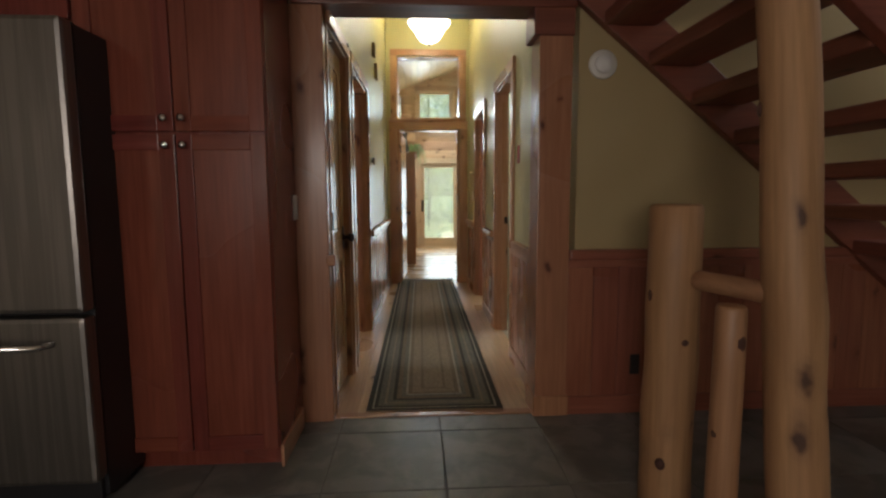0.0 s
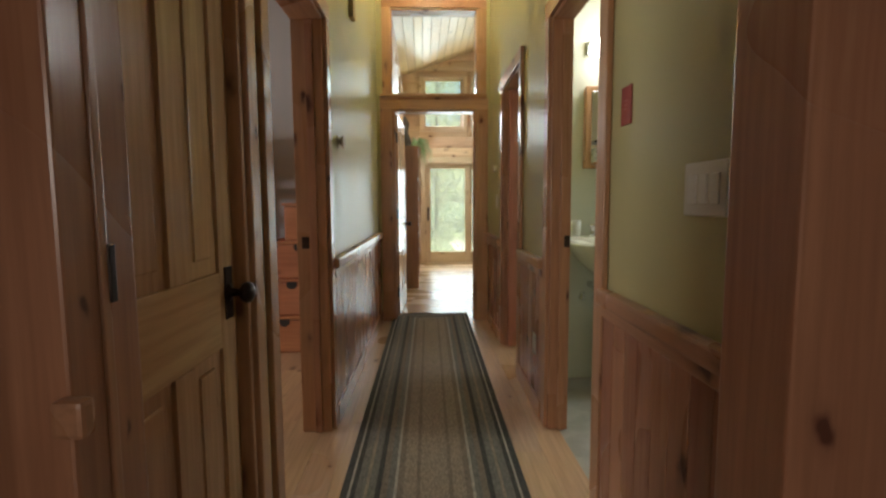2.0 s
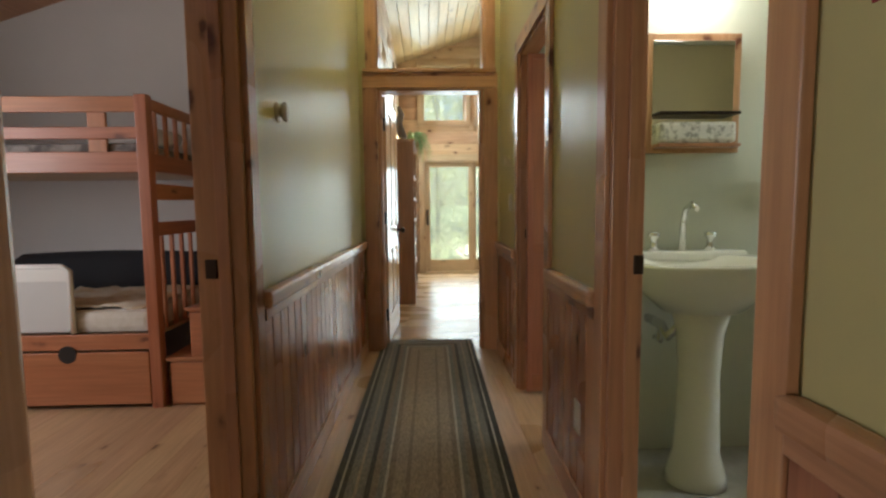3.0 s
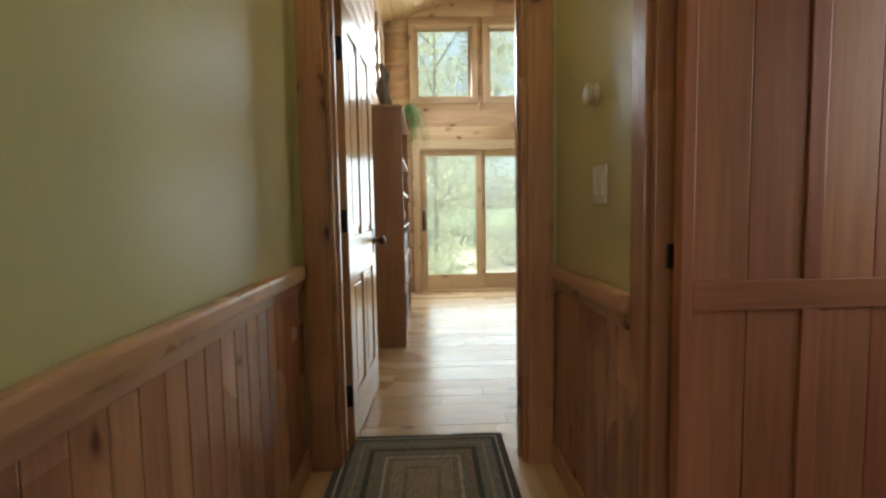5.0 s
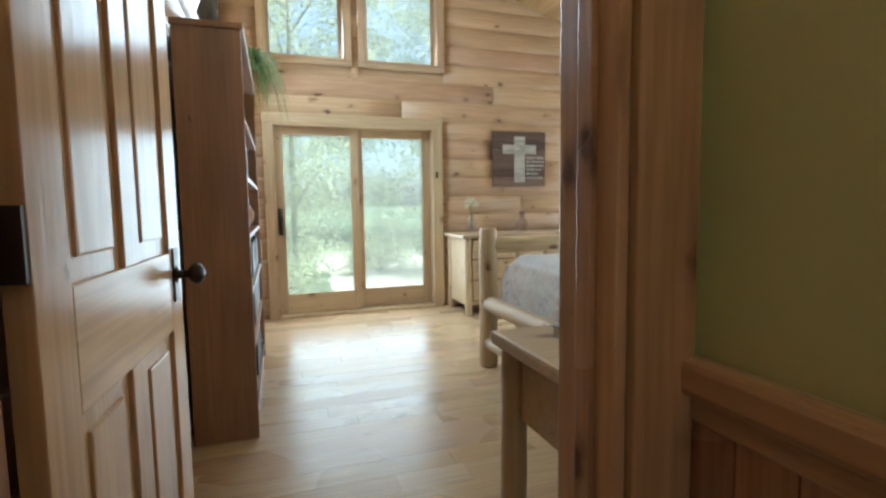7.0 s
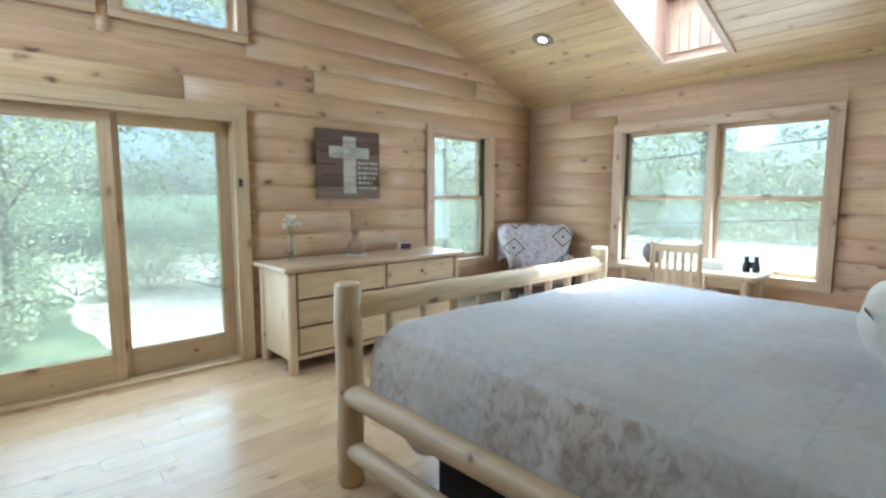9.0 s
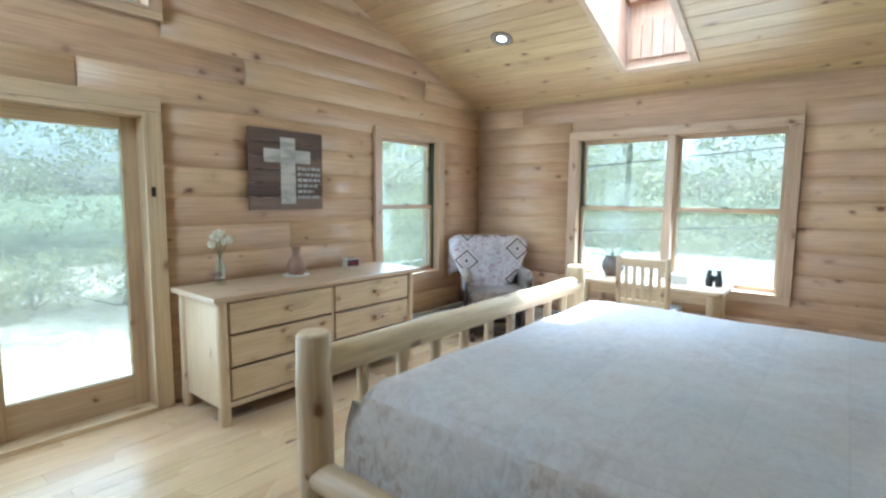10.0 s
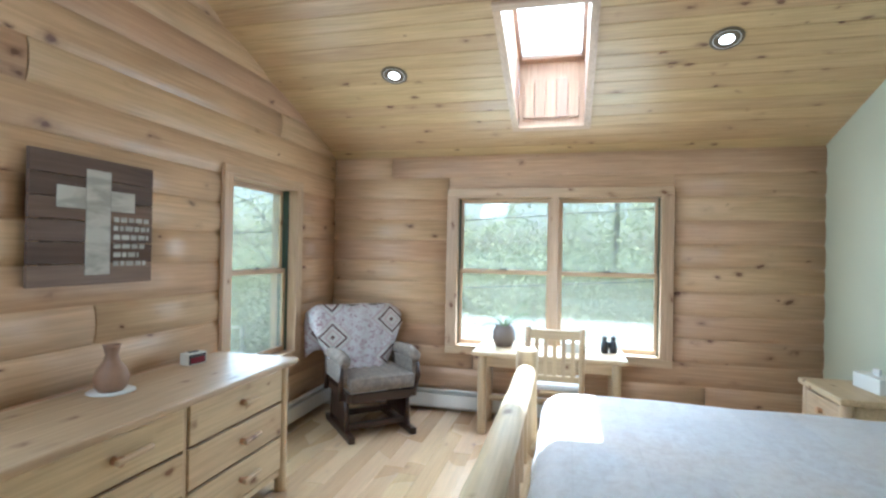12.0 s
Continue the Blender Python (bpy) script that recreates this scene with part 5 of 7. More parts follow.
def desk_chair():
    c = thing("desk_chair", "pine log desk chair with slatted back and a pale cushion", "chair", (5.08, 8.92, 0), 0)
    for y in (-0.195, 0.195):
        part("back_leg", log((-0.17, y, 0), (-0.21, y, 0.93), 0.021, int(y * 90)), FZ, c)
        part("front_leg", log((0.2, y, 0), (0.2, y, 0.44), 0.021, int(y * 80) + 3), FZ, c)
        part("side_stretcher", log((-0.175, y, 0.18), (0.2, y, 0.18), 0.014, 5), FX, c)
    part("seat", box(-0.19, 0.23, -0.215, 0.215, 0.43, 0.455, 0.010), FX, c)
    part("seat_cushion", box(-0.17, 0.22, -0.22, 0.22, 0.455, 0.50, 0.018), MATTRESS, c, "pale seat cushion")
    part("top_rail", box(-0.222, -0.195, -0.175, 0.175, 0.845, 0.915, 0.008), FY, c)
    part("low_rail", box(-0.205, -0.180, -0.175, 0.175, 0.53, 0.575, 0.006), FY, c)
    for k in range(5):
        y = -0.13 + k * 0.065
        bm = box(-0.008, 0.008, y - 0.014, y + 0.014, 0.57, 0.85, 0.003)
        bmesh.ops.transform(bm, matrix=Matrix.Translation((-0.200, 0, 0)), verts=bm.verts)
        part("slat", bm, FZ, c)
    return c


desk_chair()


def potted_plant():
    p = thing("potted_orchid", "strappy-leaved plant in a dark glazed pot on the desk", "plant", (5.42, 9.36, 0.672))
    p.scale = (1.35, 1.35, 1.35)
    part("pot", lathe([(0.0, 0.0), (0.05, 0.0), (0.078, 0.05), (0.075, 0.10), (0.058, 0.125), (0.062, 0.135), (0.052, 0.133), (0.05, 0.12), (0.0, 0.115)], 22), paint("dark_glaze", (0.16, 0.125, 0.105), 0.25), p)
    rng = random.Random(8)
    bm = bmesh.new()
    for k in range(9):
        a = 0.7 * k + rng.uniform(-0.2, 0.2)
        reach, rise = rng.uniform(0.13, 0.25), rng.uniform(0.03, 0.15)
        prev = None
        for q in range(7):
            t = q / 6
            c = Vector((reach * t * math.cos(a), reach * t * math.sin(a), 0.12 + rise * math.sin(t * 2.1)))
            s = Vector((-math.sin(a), math.cos(a), 0)) * 0.009 * math.sin(0.4 + t * 2.6) * 0.75 + Vector((0, 0, 0.002))
            pair = (bm.verts.new(c - s), bm.verts.new(c - Vector((0, 0, 0.004))), bm.verts.new(c + s))
            if prev:
                for i in (0, 1):
                    bm.faces.new((prev[i], prev[i + 1], pair[i + 1], pair[i]))
            prev = pair
    part("leaves", bm, FOLIAGE, p)


potted_plant()


def binoculars():
    b = thing("binoculars", "black binoculars standing upright on the desk", "binoculars", (5.40, 8.50, 0.672), 15)
    for s in (-1, 1):
        t = part("barrel", lathe([(0.0, 0.0), (0.030, 0.0), (0.032, 0.03), (0.030, 0.055), (0.024, 0.075), (0.022, 0.10), (0.0, 0.10)], 16, (0, s * 0.036, 0)), BLACK, b)
        part("eyepiece", lathe([(0.0, 0.10), (0.018, 0.10), (0.020, 0.13), (0.022, 0.137), (0.0, 0.137)], 14, (0, s * 0.036, 0)), BLACK, t)
    part("bridge", box(-0.012, 0.012, -0.03, 0.03, 0.035, 0.09, 0.004), BLACK, b)


binoculars()
bx = thing("card_box", "small open white cardboard box on the desk", "box", (5.36, 8.78, 0.672), 8)
part("body", box(-0.06, 0.06, -0.09, 0.09, 0, 0.07, 0.002), PLASTIC, bx)
part("lid", box(-0.062, 0.062, -0.092, 0.092, 0.07, 0.078, 0.002), WHITE, bx)


def nightstand(x0, x1, y0, y1, h, label, seed):
    n = thing("log_nightstand", label, "nightstand", ((x0 + x1) / 2, (y0 + y1) / 2, 0))
    hx, hy = (x1 - x0) / 2, (y1 - y0) / 2
    part("top", box(-hx, hx, -hy, hy, h - 0.038, h, 0.012), FX, n)
    for sx in (-1, 1):
        for sy in (-1, 1):
            part("leg", log((sx * (hx - 0.05), sy * (hy - 0.05), 0), (sx * (hx - 0.05), sy * (hy - 0.05), h - 0.038), 0.036, seed + sx + 3 * sy), FZ, n)
    b = part("drawer_box", box(-hx + 0.06, hx - 0.06, -hy + 0.05, hy - 0.045, h - 0.24, h - 0.04, 0.004), FX, n)
    f = part("drawer_front", box(-hx + 0.075, hx - 0.075, hy - 0.045, hy - 0.022, h - 0.22, h - 0.06, 0.007), FX, b)
    part("shelf", box(-hx + 0.05, hx - 0.05, -hy + 0.05, hy - 0.05, 0.16, 0.185, 0.004), FX, n)
    k = part("knob", tube([(0, hy - 0.023, h - 0.14), (0, hy + 0.005, h - 0.14)], [0.016, 0.02], 10), wood("trim", "y"), n)
    return n


nightstand(1.005, 1.58, 6.83, 7.255, 0.74, "pine log nightstand with a thick top, near the door", 60)
nightstand(4.32, 4.86, 6.93, 7.36, 0.70, "pine log nightstand beside the far side of the bed", 70)
book("notebook", 0.03, 0.20, 0.27, BOOKS[6], "dark grey binder lying on the nightstand", (1.27, 7.04, 0.74), 20, True)
tb = thing("tissue_box", "white tissue box on the far nightstand", "box", (4.60, 7.05, 0.70), 5)
part("body", box(-0.12, 0.12, -0.06, 0.06, 0, 0.09, 0.004), WHITE, tb)
part("tissue", box(-0.03, 0.03, -0.008, 0.008, 0.088, 0.13, 0.006), MATTRESS, tb)


def heater(name, axis, a0, a1, face, label):
    h = thing(name, label, "heater", (0, 0, 0), 0, "baseboard heaters")

    def B(p0, p1, d0, d1, z0, z1, bev=0.003):
        t0, t1 = sorted((face - d0, face - d1))
        return box(p0, p1, t0, t1, z0, z1, bev) if axis == "x" else box(t0, t1, p0, p1, z0, z1, bev)
    part("back_plate", B(a0, a1, 0.034, 0.042, 0.02, 0.20), WHITE, h)
    part("front_panel", B(a0, a1, 0.088, 0.096, 0.05, 0.165, 0.004), WHITE, h)
    part("top_hood", B(a0, a1, 0.042, 0.085, 0.192, 0.200), WHITE, h)
    part("damper", B(a0 + 0.02, a1 - 0.02, 0.05, 0.084, 0.165, 0.17), PLASTIC, h)
    for p in (a0, a1 - 0.03):
        part("end_cap", B(p, p + 0.03, 0.033, 0.10, 0.0, 0.204, 0.006), WHITE, h)
    n = int((a1 - a0) / 0.06)
    bm = bmesh.new()
    for k in range(n):
        p = a0 + 0.04 + k * 0.06
        t0, t1 = sorted((face - 0.045, face - 0.085))
        add_box(bm, *((p, p + 0.002, t0, t1) if axis == "x" else (t0, t1, p, p + 0.002)), 0.05, 0.12)
    part("fins", bm, STEEL, h)
    return h


heater("baseboard_heater", "x", 3.98, 5.50, BN, "white metal baseboard heater along the log wall")
heater("baseboard_heater", "y", 8.2, 10.95, BE, "white metal baseboard heater under the twin window")


TRIM_RING = paint("antique_bronze", (0.15, 0.115, 0.07), 0.45, 0.3)
LAMP_LENS = glow("lamp_lens", (1.0, 0.93, 0.82), 1.3)


def can_light(x, y):
    c = thing("recessed_light", "round recessed ceiling downlight with bronze trim ring", "ceiling light", (x, y, roof_z(x) - 0.004), 0, "recessed lights")
    tilt = pose(0, 0, 0, 0, math.degrees(math.atan(SLOPE)) * (1 if x > RIDGE else -1), 0)
    for nm, bm, mt in (("trim_ring", lathe([(0.078, -0.006), (0.084, -0.010), (0.095, -0.006), (0.096, 0.004), (0.078, 0.004)], 32), TRIM_RING),
                       ("reflector", lathe([(0.060, -0.003), (0.068, -0.005), (0.078, -0.007), (0.079, 0.003), (0.060, 0.003)], 32), WHITE),
                       ("lamp", lathe([(0.0, -0.010), (0.030, -0.008), (0.056, -0.004), (0.060, 0.0), (0.0, 0.001)], 28), LAMP_LENS)):
        bmesh.ops.transform(bm, matrix=tilt, verts=bm.verts)
        part(nm, bm, mt, c)


can_light(4.54, 10.09)
can_light(4.43, 7.93)

fan = thing("ceiling_fan", "white ceiling fan hanging from the ridge", "ceiling fan", (1.95, 8.9, 0))
part("downrod", tube([(0, 0, 3.62), (0, 0, 3.38)], [0.012, 0.012], 10), WHITE, fan)
part("canopy", lathe([(0.0, 3.66), (0.06, 3.66), (0.065, 3.64), (0.03, 3.58), (0.0, 3.58)], 20), WHITE, fan)
part("motor", lathe([(0.0, 3.27), (0.07, 3.27), (0.11, 3.30), (0.11, 3.36), (0.05, 3.39), (0.0, 3.39)], 24), WHITE, fan)
for k in range(5):
    bm = box(0.12, 0.62, -0.06, 0.06, 3.315, 3.323, 0.003)
    bmesh.ops.transform(bm, matrix=pose(0, 0, 0, 0, 0, 72 * k + 20), verts=bm.verts)
    part("blade", bm, PLASTIC, fan)

vent = thing("floor_vent", "tan metal floor register by the sliding door", "floor vent", (2.32, 10.62, 0.001), 0)
part("frame", box(-0.13, 0.13, -0.045, 0.045, 0, 0.006, 0.002), paint("tan_register", (0.36, 0.26, 0.17), 0.5), vent)
for k in range(12):
    part("slat", box(-0.118 + k * 0.0205, -0.112 + k * 0.0205, -0.03, 0.03, 0.006, 0.009, 0.001), BRONZE, vent)

# ---- hallway things ----
def rug_material():
    """Woven runner: stripes along its length in slate, tan and cream, with dark bands round the edge."""
    m, n, l, b = base_material("woven_runner", 0.95)
    tc, sep = n.new("ShaderNodeTexCoord"), n.new("ShaderNodeSeparateXYZ")
    l.new(tc.outputs["Object"], sep.inputs[0])

    def inset(sock, half):
        a, s = n.new("ShaderNodeMath"), n.new("ShaderNodeMath")
        a.operation, s.operation = "ABSOLUTE", "SUBTRACT"
        l.new(sock, a.inputs[0]), l.new(a.outputs[0], s.inputs[1])
        s.inputs[0].default_value = half
        return s.outputs[0]
    mn, sc = n.new("ShaderNodeMath"), n.new("ShaderNodeMath")
    mn.operation, sc.operation = "MINIMUM", "MULTIPLY"
    l.new(inset(sep.outputs["X"], 0.375), mn.inputs[0]), l.new(inset(sep.outputs["Y"], 2.165), mn.inputs[1])
    l.new(mn.outputs[0], sc.inputs[0])
    sc.inputs[1].default_value = 1 / 0.375
    dark, grey, tan, cream, brown = (0.135, 0.132, 0.118), (0.34, 0.33, 0.275), (0.54, 0.45, 0.33), (0.72, 0.68, 0.56), (0.40, 0.33, 0.245)
    stops = ((0.0, dark), (0.075, cream), (0.10, dark), (0.155, grey), (0.25, tan), (0.28, grey), (0.36, dark), (0.42, brown), (0.49, grey), (0.56, cream), (0.59, brown), (0.66, tan), (0.80, brown), (0.84, tan))
    r = ramp(n, stops)
    r.color_ramp.interpolation = "CONSTANT"
    l.new(sc.outputs[0], r.inputs[0])
    f = tex_noise(n, l, coords(n, l, (160, 40, 160)), 1.0, 3, 0.6)
    fr = ramp(n, ((0.35, (0.72, 0.72, 0.72)), (0.65, (1.18, 1.16, 1.12))))
    l.new(f, fr.inputs[0])
    l.new(blend(n, l, 1.0, r.outputs[0], fr.outputs[0], "MULTIPLY"), b.inputs["Base Color"])
    bump(n, l, b, f, 0.8, 0.004)
    return m


def runner():
    bm = bmesh.new()
    nx, ny = 14, 90
    w, L = 0.375, 2.165
    rows = []
    for j in range(ny + 1):
        y = -L + 2 * L * j / ny
        rows.append([bm.verts.new((-w + 2 * w * i / nx, y, 0.010 + 0.002 * noise.noise(Vector((i * 0.3, y * 1.4, 2))))) for i in range(nx + 1)])
    for a, b in zip(rows, rows[1:]):
        for i in range(nx):
            bm.faces.new((a[i], a[i + 1], b[i + 1], b[i]))
    bmesh.ops.solidify(bm, geom=bm.faces[:], thickness=0.009)
    return single("runner_rug", bm, rug_material(), "long striped woven runner rug in slate, tan and cream", "rug", (0.445, 4.675, 0.002), -0.55)


runner()


def pendant():
    p = thing("pendant_light", "alabaster glass bowl pendant light, lit, on three rods", "ceiling light", (0.50, 5.55, 3.03))
    part("bowl", lathe([(0.0, -0.20), (0.05, -0.195), (0.10, -0.17), (0.14, -0.12), (0.17, -0.06), (0.22, -0.01), (0.235, 0.02), (0.228, 0.022), (0.16, -0.05), (0.13, -0.11), (0.09, -0.16), (0.0, -0.185)], 32), glow("lit_alabaster", (1.0, 0.88, 0.68), 1.15), p, "glowing alabaster glass bowl")
    part("finial", lathe([(0.0, -0.225), (0.012, -0.22), (0.016, -0.205), (0.008, -0.195), (0.0, -0.195)], 12), BRONZE, p)
    for k in range(3):
        a = 2.09 * k + 0.5
        part("rod", tube([(0.19 * math.cos(a), 0.19 * math.sin(a), 0.0), (0.12 * math.cos(a), 0.12 * math.sin(a), 0.12), (0.02 * math.cos(a), 0.02 * math.sin(a), 0.24)], [0.006, 0.006, 0.006], 8), CHROME, p)
    part("stem", tube([(0, 0, 0.23), (0, 0, 0.47)], [0.010, 0.010], 10), CHROME, p)
    part("canopy", lathe([(0.0, 0.45), (0.05, 0.455), (0.065, 0.475), (0.065, 0.489), (0.0, 0.489)], 20), CHROME, p)
    lamp = new("pendant_bulb", bpy.data.lights.new("pendant_bulb", "POINT"))
    lamp.data.energy, lamp.data.color, lamp.data.shadow_soft_size = 5.9, (1.0, 0.80, 0.48), 0.1
    lamp.location = (0.50, 5.55, 3.14)


pendant()


def on_wall(m, x, y, z, turn):
    return m @ Matrix.Translation((x, y, z)) @ pose(0, 0, 0, 0, 0, turn)


def switch_plate(m, x, y, z, turn, toggles, label):
    """A plate that faces local +x."""
    s = thing("light_switch", label, "light switch")
    w = 0.012 + 0.024 * toggles
    part("plate", box(0, 0.006, -w, w, -0.06, 0.06, 0.003), PLASTIC, s)
    for k in range(toggles):
        y0 = (k - (toggles - 1) / 2) * 0.046
        part("rocker", box(0.006, 0.010, y0 - 0.016, y0 + 0.016, -0.033, 0.033, 0.002), WHITE, s)
    s.matrix_world = on_wall(m, x, y, z, turn)
    return s


ID = Matrix.Identity(4)
switch_plate(LEAN_R, HR, 2.785, 1.185, 180, 3, "triple white rocker switch plate on the hall wall")
switch_plate(LEAN_R, HR, 6.05, 1.165, 180, 2, "double white switch plate near the bedroom doorway")
switch_plate(ID, -0.264, 2.385, 1.125, 0, 1, "white switch plate on the pantry's side")


def round_fixture(m, x, y, z, turn, label):
    s = thing("door_chime", label, "wall fixture", group="round wall fixtures")
    bm = lathe([(0.0, 0.0), (0.026, 0.0), (0.028, 0.006), (0.015, 0.010), (0.013, 0.026), (0.024, 0.032), (0.027, 0.042), (0.018, 0.050), (0.0, 0.052)], 20)
    bmesh.ops.transform(bm, matrix=pose(0, 0, 0, 0, 90, 0), verts=bm.verts)
    part("body", bm, paint("brass_and_cream", (0.62, 0.55, 0.39), 0.3), s)
    s.matrix_world = on_wall(m, x, y, z, turn) @ Matrix.Diagonal((0.75, 1.35, 1.35, 1))


round_fixture(LEAN_L, HL, 4.54, 1.495, 0, "small round brass and white wall fixture above the wainscot")
round_fixture(LEAN_R, HR, 6.09, 1.447, 180, "small round brass and white wall fixture above the wainscot")
sg = thing("red_notice", "small red notice card on the hall wall", "sign")
part("card", box(0, 0.004, -0.038, 0.038, -0.058, 0.058, 0.001), paint("red_card", (0.30, 0.035, 0.03), 0.5), sg)
for k in range(3):
    part("lettering", box(0.004, 0.0046, -0.012, 0.012 - 0.004 * k, 0.012 - 0.012 * k, 0.016 - 0.012 * k), paint("faded_print", (0.42, 0.16, 0.14), 0.6), sg)
sg.matrix_world = on_wall(LEAN_R, HR, 3.24, 1.45, 180)
for y, z, h in ((5.06, 2.41, 0.15), (4.85, 2.56, 0.12)):
    c = thing("wall_box", "small tan box fixed high on the hall wall", "wall fixture", group="boxes on the hall wall")
    part("body", box(0, 0.03, -0.045, 0.045, -h / 2, h / 2, 0.004), paint("tan_box", (0.36, 0.27, 0.14), 0.6), c)
    c.matrix_world = on_wall(LEAN_L, HL, y, z, 0)
o = thing("hall_outlet", "white wall outlet low on the wainscot", "outlet")
part("plate", box(0.016, 0.021, -0.035, 0.035, -0.058, 0.058, 0.003), PLASTIC, o)
for s in (-1, 1):
    part("socket", box(0.021, 0.024, -0.016, 0.016, s * 0.024 - 0.013, s * 0.024 + 0.013, 0.002), WHITE, o)
o.matrix_world = on_wall(LEAN_R, HR, 4.42, 0.37, 180)

# ---- kitchen and stair ----
CX, CZ = wood("cherry", "x"), wood("cherry", "z")


def pantry():
    p = thing("pantry_cabinet", "tall cherry pantry cabinet with four shaker doors", "cabinet", (0, 0, 0))
    x0, x1, y0, y1 = -0.985, -0.266, 1.96, 2.415
    part("body", box(x0, x1, y0 + 0.022, y1, 0.09, 2.46, 0.004), CZ, p)
    part("toe_kick", box(x0 + 0.01, x1 - 0.004, y0 + 0.07, y1, 0, 0.09), CZ, p)
    part("side_base", box(x1 - 0.002, x1 + 0.012, y0 + 0.03, y1 - 0.03, 0, 0.10, 0.003), wood("trim", "y"), p)
    m = (x0 + x1) / 2
    for a, b, side in ((x0 + 0.004, m - 0.003, 1), (m + 0.003, x1 - 0.004, -1)):
        for z0, z1, kz in ((0.10, 1.428, 1.385), (1.440, 2.45, 1.49)):
            d = part("door", box(a, a + 0.062, y0, y0 + 0.02, z0, z1, 0.003), CZ, p)
            part("stile", box(b - 0.062, b, y0, y0 + 0.02, z0, z1, 0.003), CZ, d)
            part("rail", box(a + 0.062, b - 0.062, y0, y0 + 0.02, z1 - 0.062, z1, 0.003), CX, d)
            part("rail", box(a + 0.062, b - 0.062, y0, y0 + 0.02, z0, z0 + 0.062, 0.003), CX, d)
            part("panel", box(a + 0.058, b - 0.058, y0 + 0.009, y0 + 0.016, z0 + 0.058, z1 - 0.058), CZ, d)
            kx = b - 0.032 if side > 0 else a + 0.032
            k = part("knob", lathe([(0.0, 0.0), (0.007, 0.0), (0.006, 0.012), (0.014, 0.018), (0.015, 0.026), (0.0, 0.031)], 14), CHROME, d, "satin nickel knob")
            k.matrix_basis = Matrix.Translation((kx, y0, kz)) @ pose(0, 0, 0, 90, 0, 0)


pantry()


def refrigerator():
    r = thing("refrigerator", "stainless steel bottom-freezer refrigerator beside the pantry", "refrigerator", (0, 0, 0))
    x0, x1, y0, y1 = -1.75, -0.862, 1.70, 2.40
    part("body", box(x0 + 0.005, x1 - 0.005, y0 + 0.075, y1, 0.03, 1.79, 0.006), BLACK, r, "black cabinet body")
    d = part("upper_door", box(x0, x1, y0, y0 + 0.07, 0.765, 1.795, 0.018), STEEL, r)
    part("handle", tube([(x0 + 0.06, y0, 1.55), (x0 + 0.06, y0 - 0.05, 1.53), (x0 + 0.06, y0 - 0.05, 0.87), (x0 + 0.06, y0, 0.85)], [0.011] * 4, 10), CHROME, d)
    f = part("freezer_drawer", box(x0, x1, y0, y0 + 0.07, 0.115, 0.75, 0.018), STEEL, r)
    part("handle", tube([(x0 + 0.1, y0, 0.655), (x0 + 0.1, y0 - 0.05, 0.655), (x1 - 0.14, y0 - 0.05, 0.655), (x1 - 0.115, y0, 0.655)], [0.012] * 4, 10), CHROME, f)
    part("kick_grille", box(x0 + 0.02, x1 - 0.02, y0 + 0.05, y0 + 0.075, 0.02, 0.10, 0.004), BLACK, r)
    for x in (x0 + 0.06, x1 - 0.06):
        part("foot", box(x - 0.02, x + 0.02, y0 + 0.08, y0 + 0.12, 0, 0.03, 0.003), BLACK, r)


refrigerator()
bc = thing("bridge_cabinet", "cherry cabinet over the refrigerator", "cabinet", (0, 0, 0))
part("body", box(-1.76, -0.99, 1.98, 2.445, 1.86, 2.46, 0.004), CZ, bc)
for a, b in ((-1.755, -1.378), (-1.372, -0.995)):
    part("door", box(a, b, 1.958, 1.979, 1.865, 2.45, 0.004), CZ, bc)
gap = thing("filler_panel", "dark cherry filler panel beside the refrigerator", "panel", (0, 0, 0))
part("board", box(-0.988, -0.986, 2.05, 2.44, 0, 1.86), CZ, gap)

PZ = wood("post", "z")
newel = single("log_newel", log((0, 0, 0), (0, 0, 1.145), 0.092, 5, 0.05, 20), PZ, "peeled pine log newel post with knots", "post", (1.262, 1.62, 0))
add_knots(newel, 0.092, 1.145, 3)
column = single("log_column", log((0, 0, 0), (0, 0, 2.9), 0.078, 12, 0.12, 20), PZ, "tall peeled pine log column by the stair", "post", (1.475, 1.21, 0))
add_knots(column, 0.078, 2.9, 8)
column.matrix_world = pose(1.475, 1.21, 0, -3.0, -3.0, 0)
rl = thing("log_railing", "low peeled log railing between the stair posts", "railing", (0, 0, 0))
part("handrail", log((1.30, 1.53, 0.885), (1.38, 1.28, 0.885), 0.034, 7), wood("post", "y"), rl)
bal = part("baluster", log((0, 0, 0), (0, 0, 0.862), 0.043, 9), PZ, rl)
bal.location = (1.235, 1.24, 0)
add_knots(bal, 0.043, 0.862, 5)


def stair():
    s = thing("staircase", "open-riser stair with thick dark wooden treads and stringers", "stairs", (0, 0, 0))
    top, run, rise = (1.14, 2.30), 0.228, 0.190
    for y in (2.385, 1.33):
        bm = bmesh.new()
        add_box(bm, -0.35, 2.75, y, y + 0.055, -0.105, 0.105, 0.006)
        bmesh.ops.transform(bm, matrix=Matrix.Translation((1.05, 0, 2.335)) @ pose(0, 0, 0, 0, math.degrees(math.atan2(rise, run)), 0), verts=bm.verts)
        for v in bm.verts:
            v.co.z = max(v.co.z, 0.0)
        part("stringer", bm, wood("stair", "x"), s)
    for k in range(11):
        x, z = 0.94 + k * run, 2.42 - k * rise
        part("tread", box(x - 0.13, x + 0.13, 1.385, 2.385, z - 0.035, z + 0.035, 0.012), wood("stair", "y"), s)
    return s


stair()


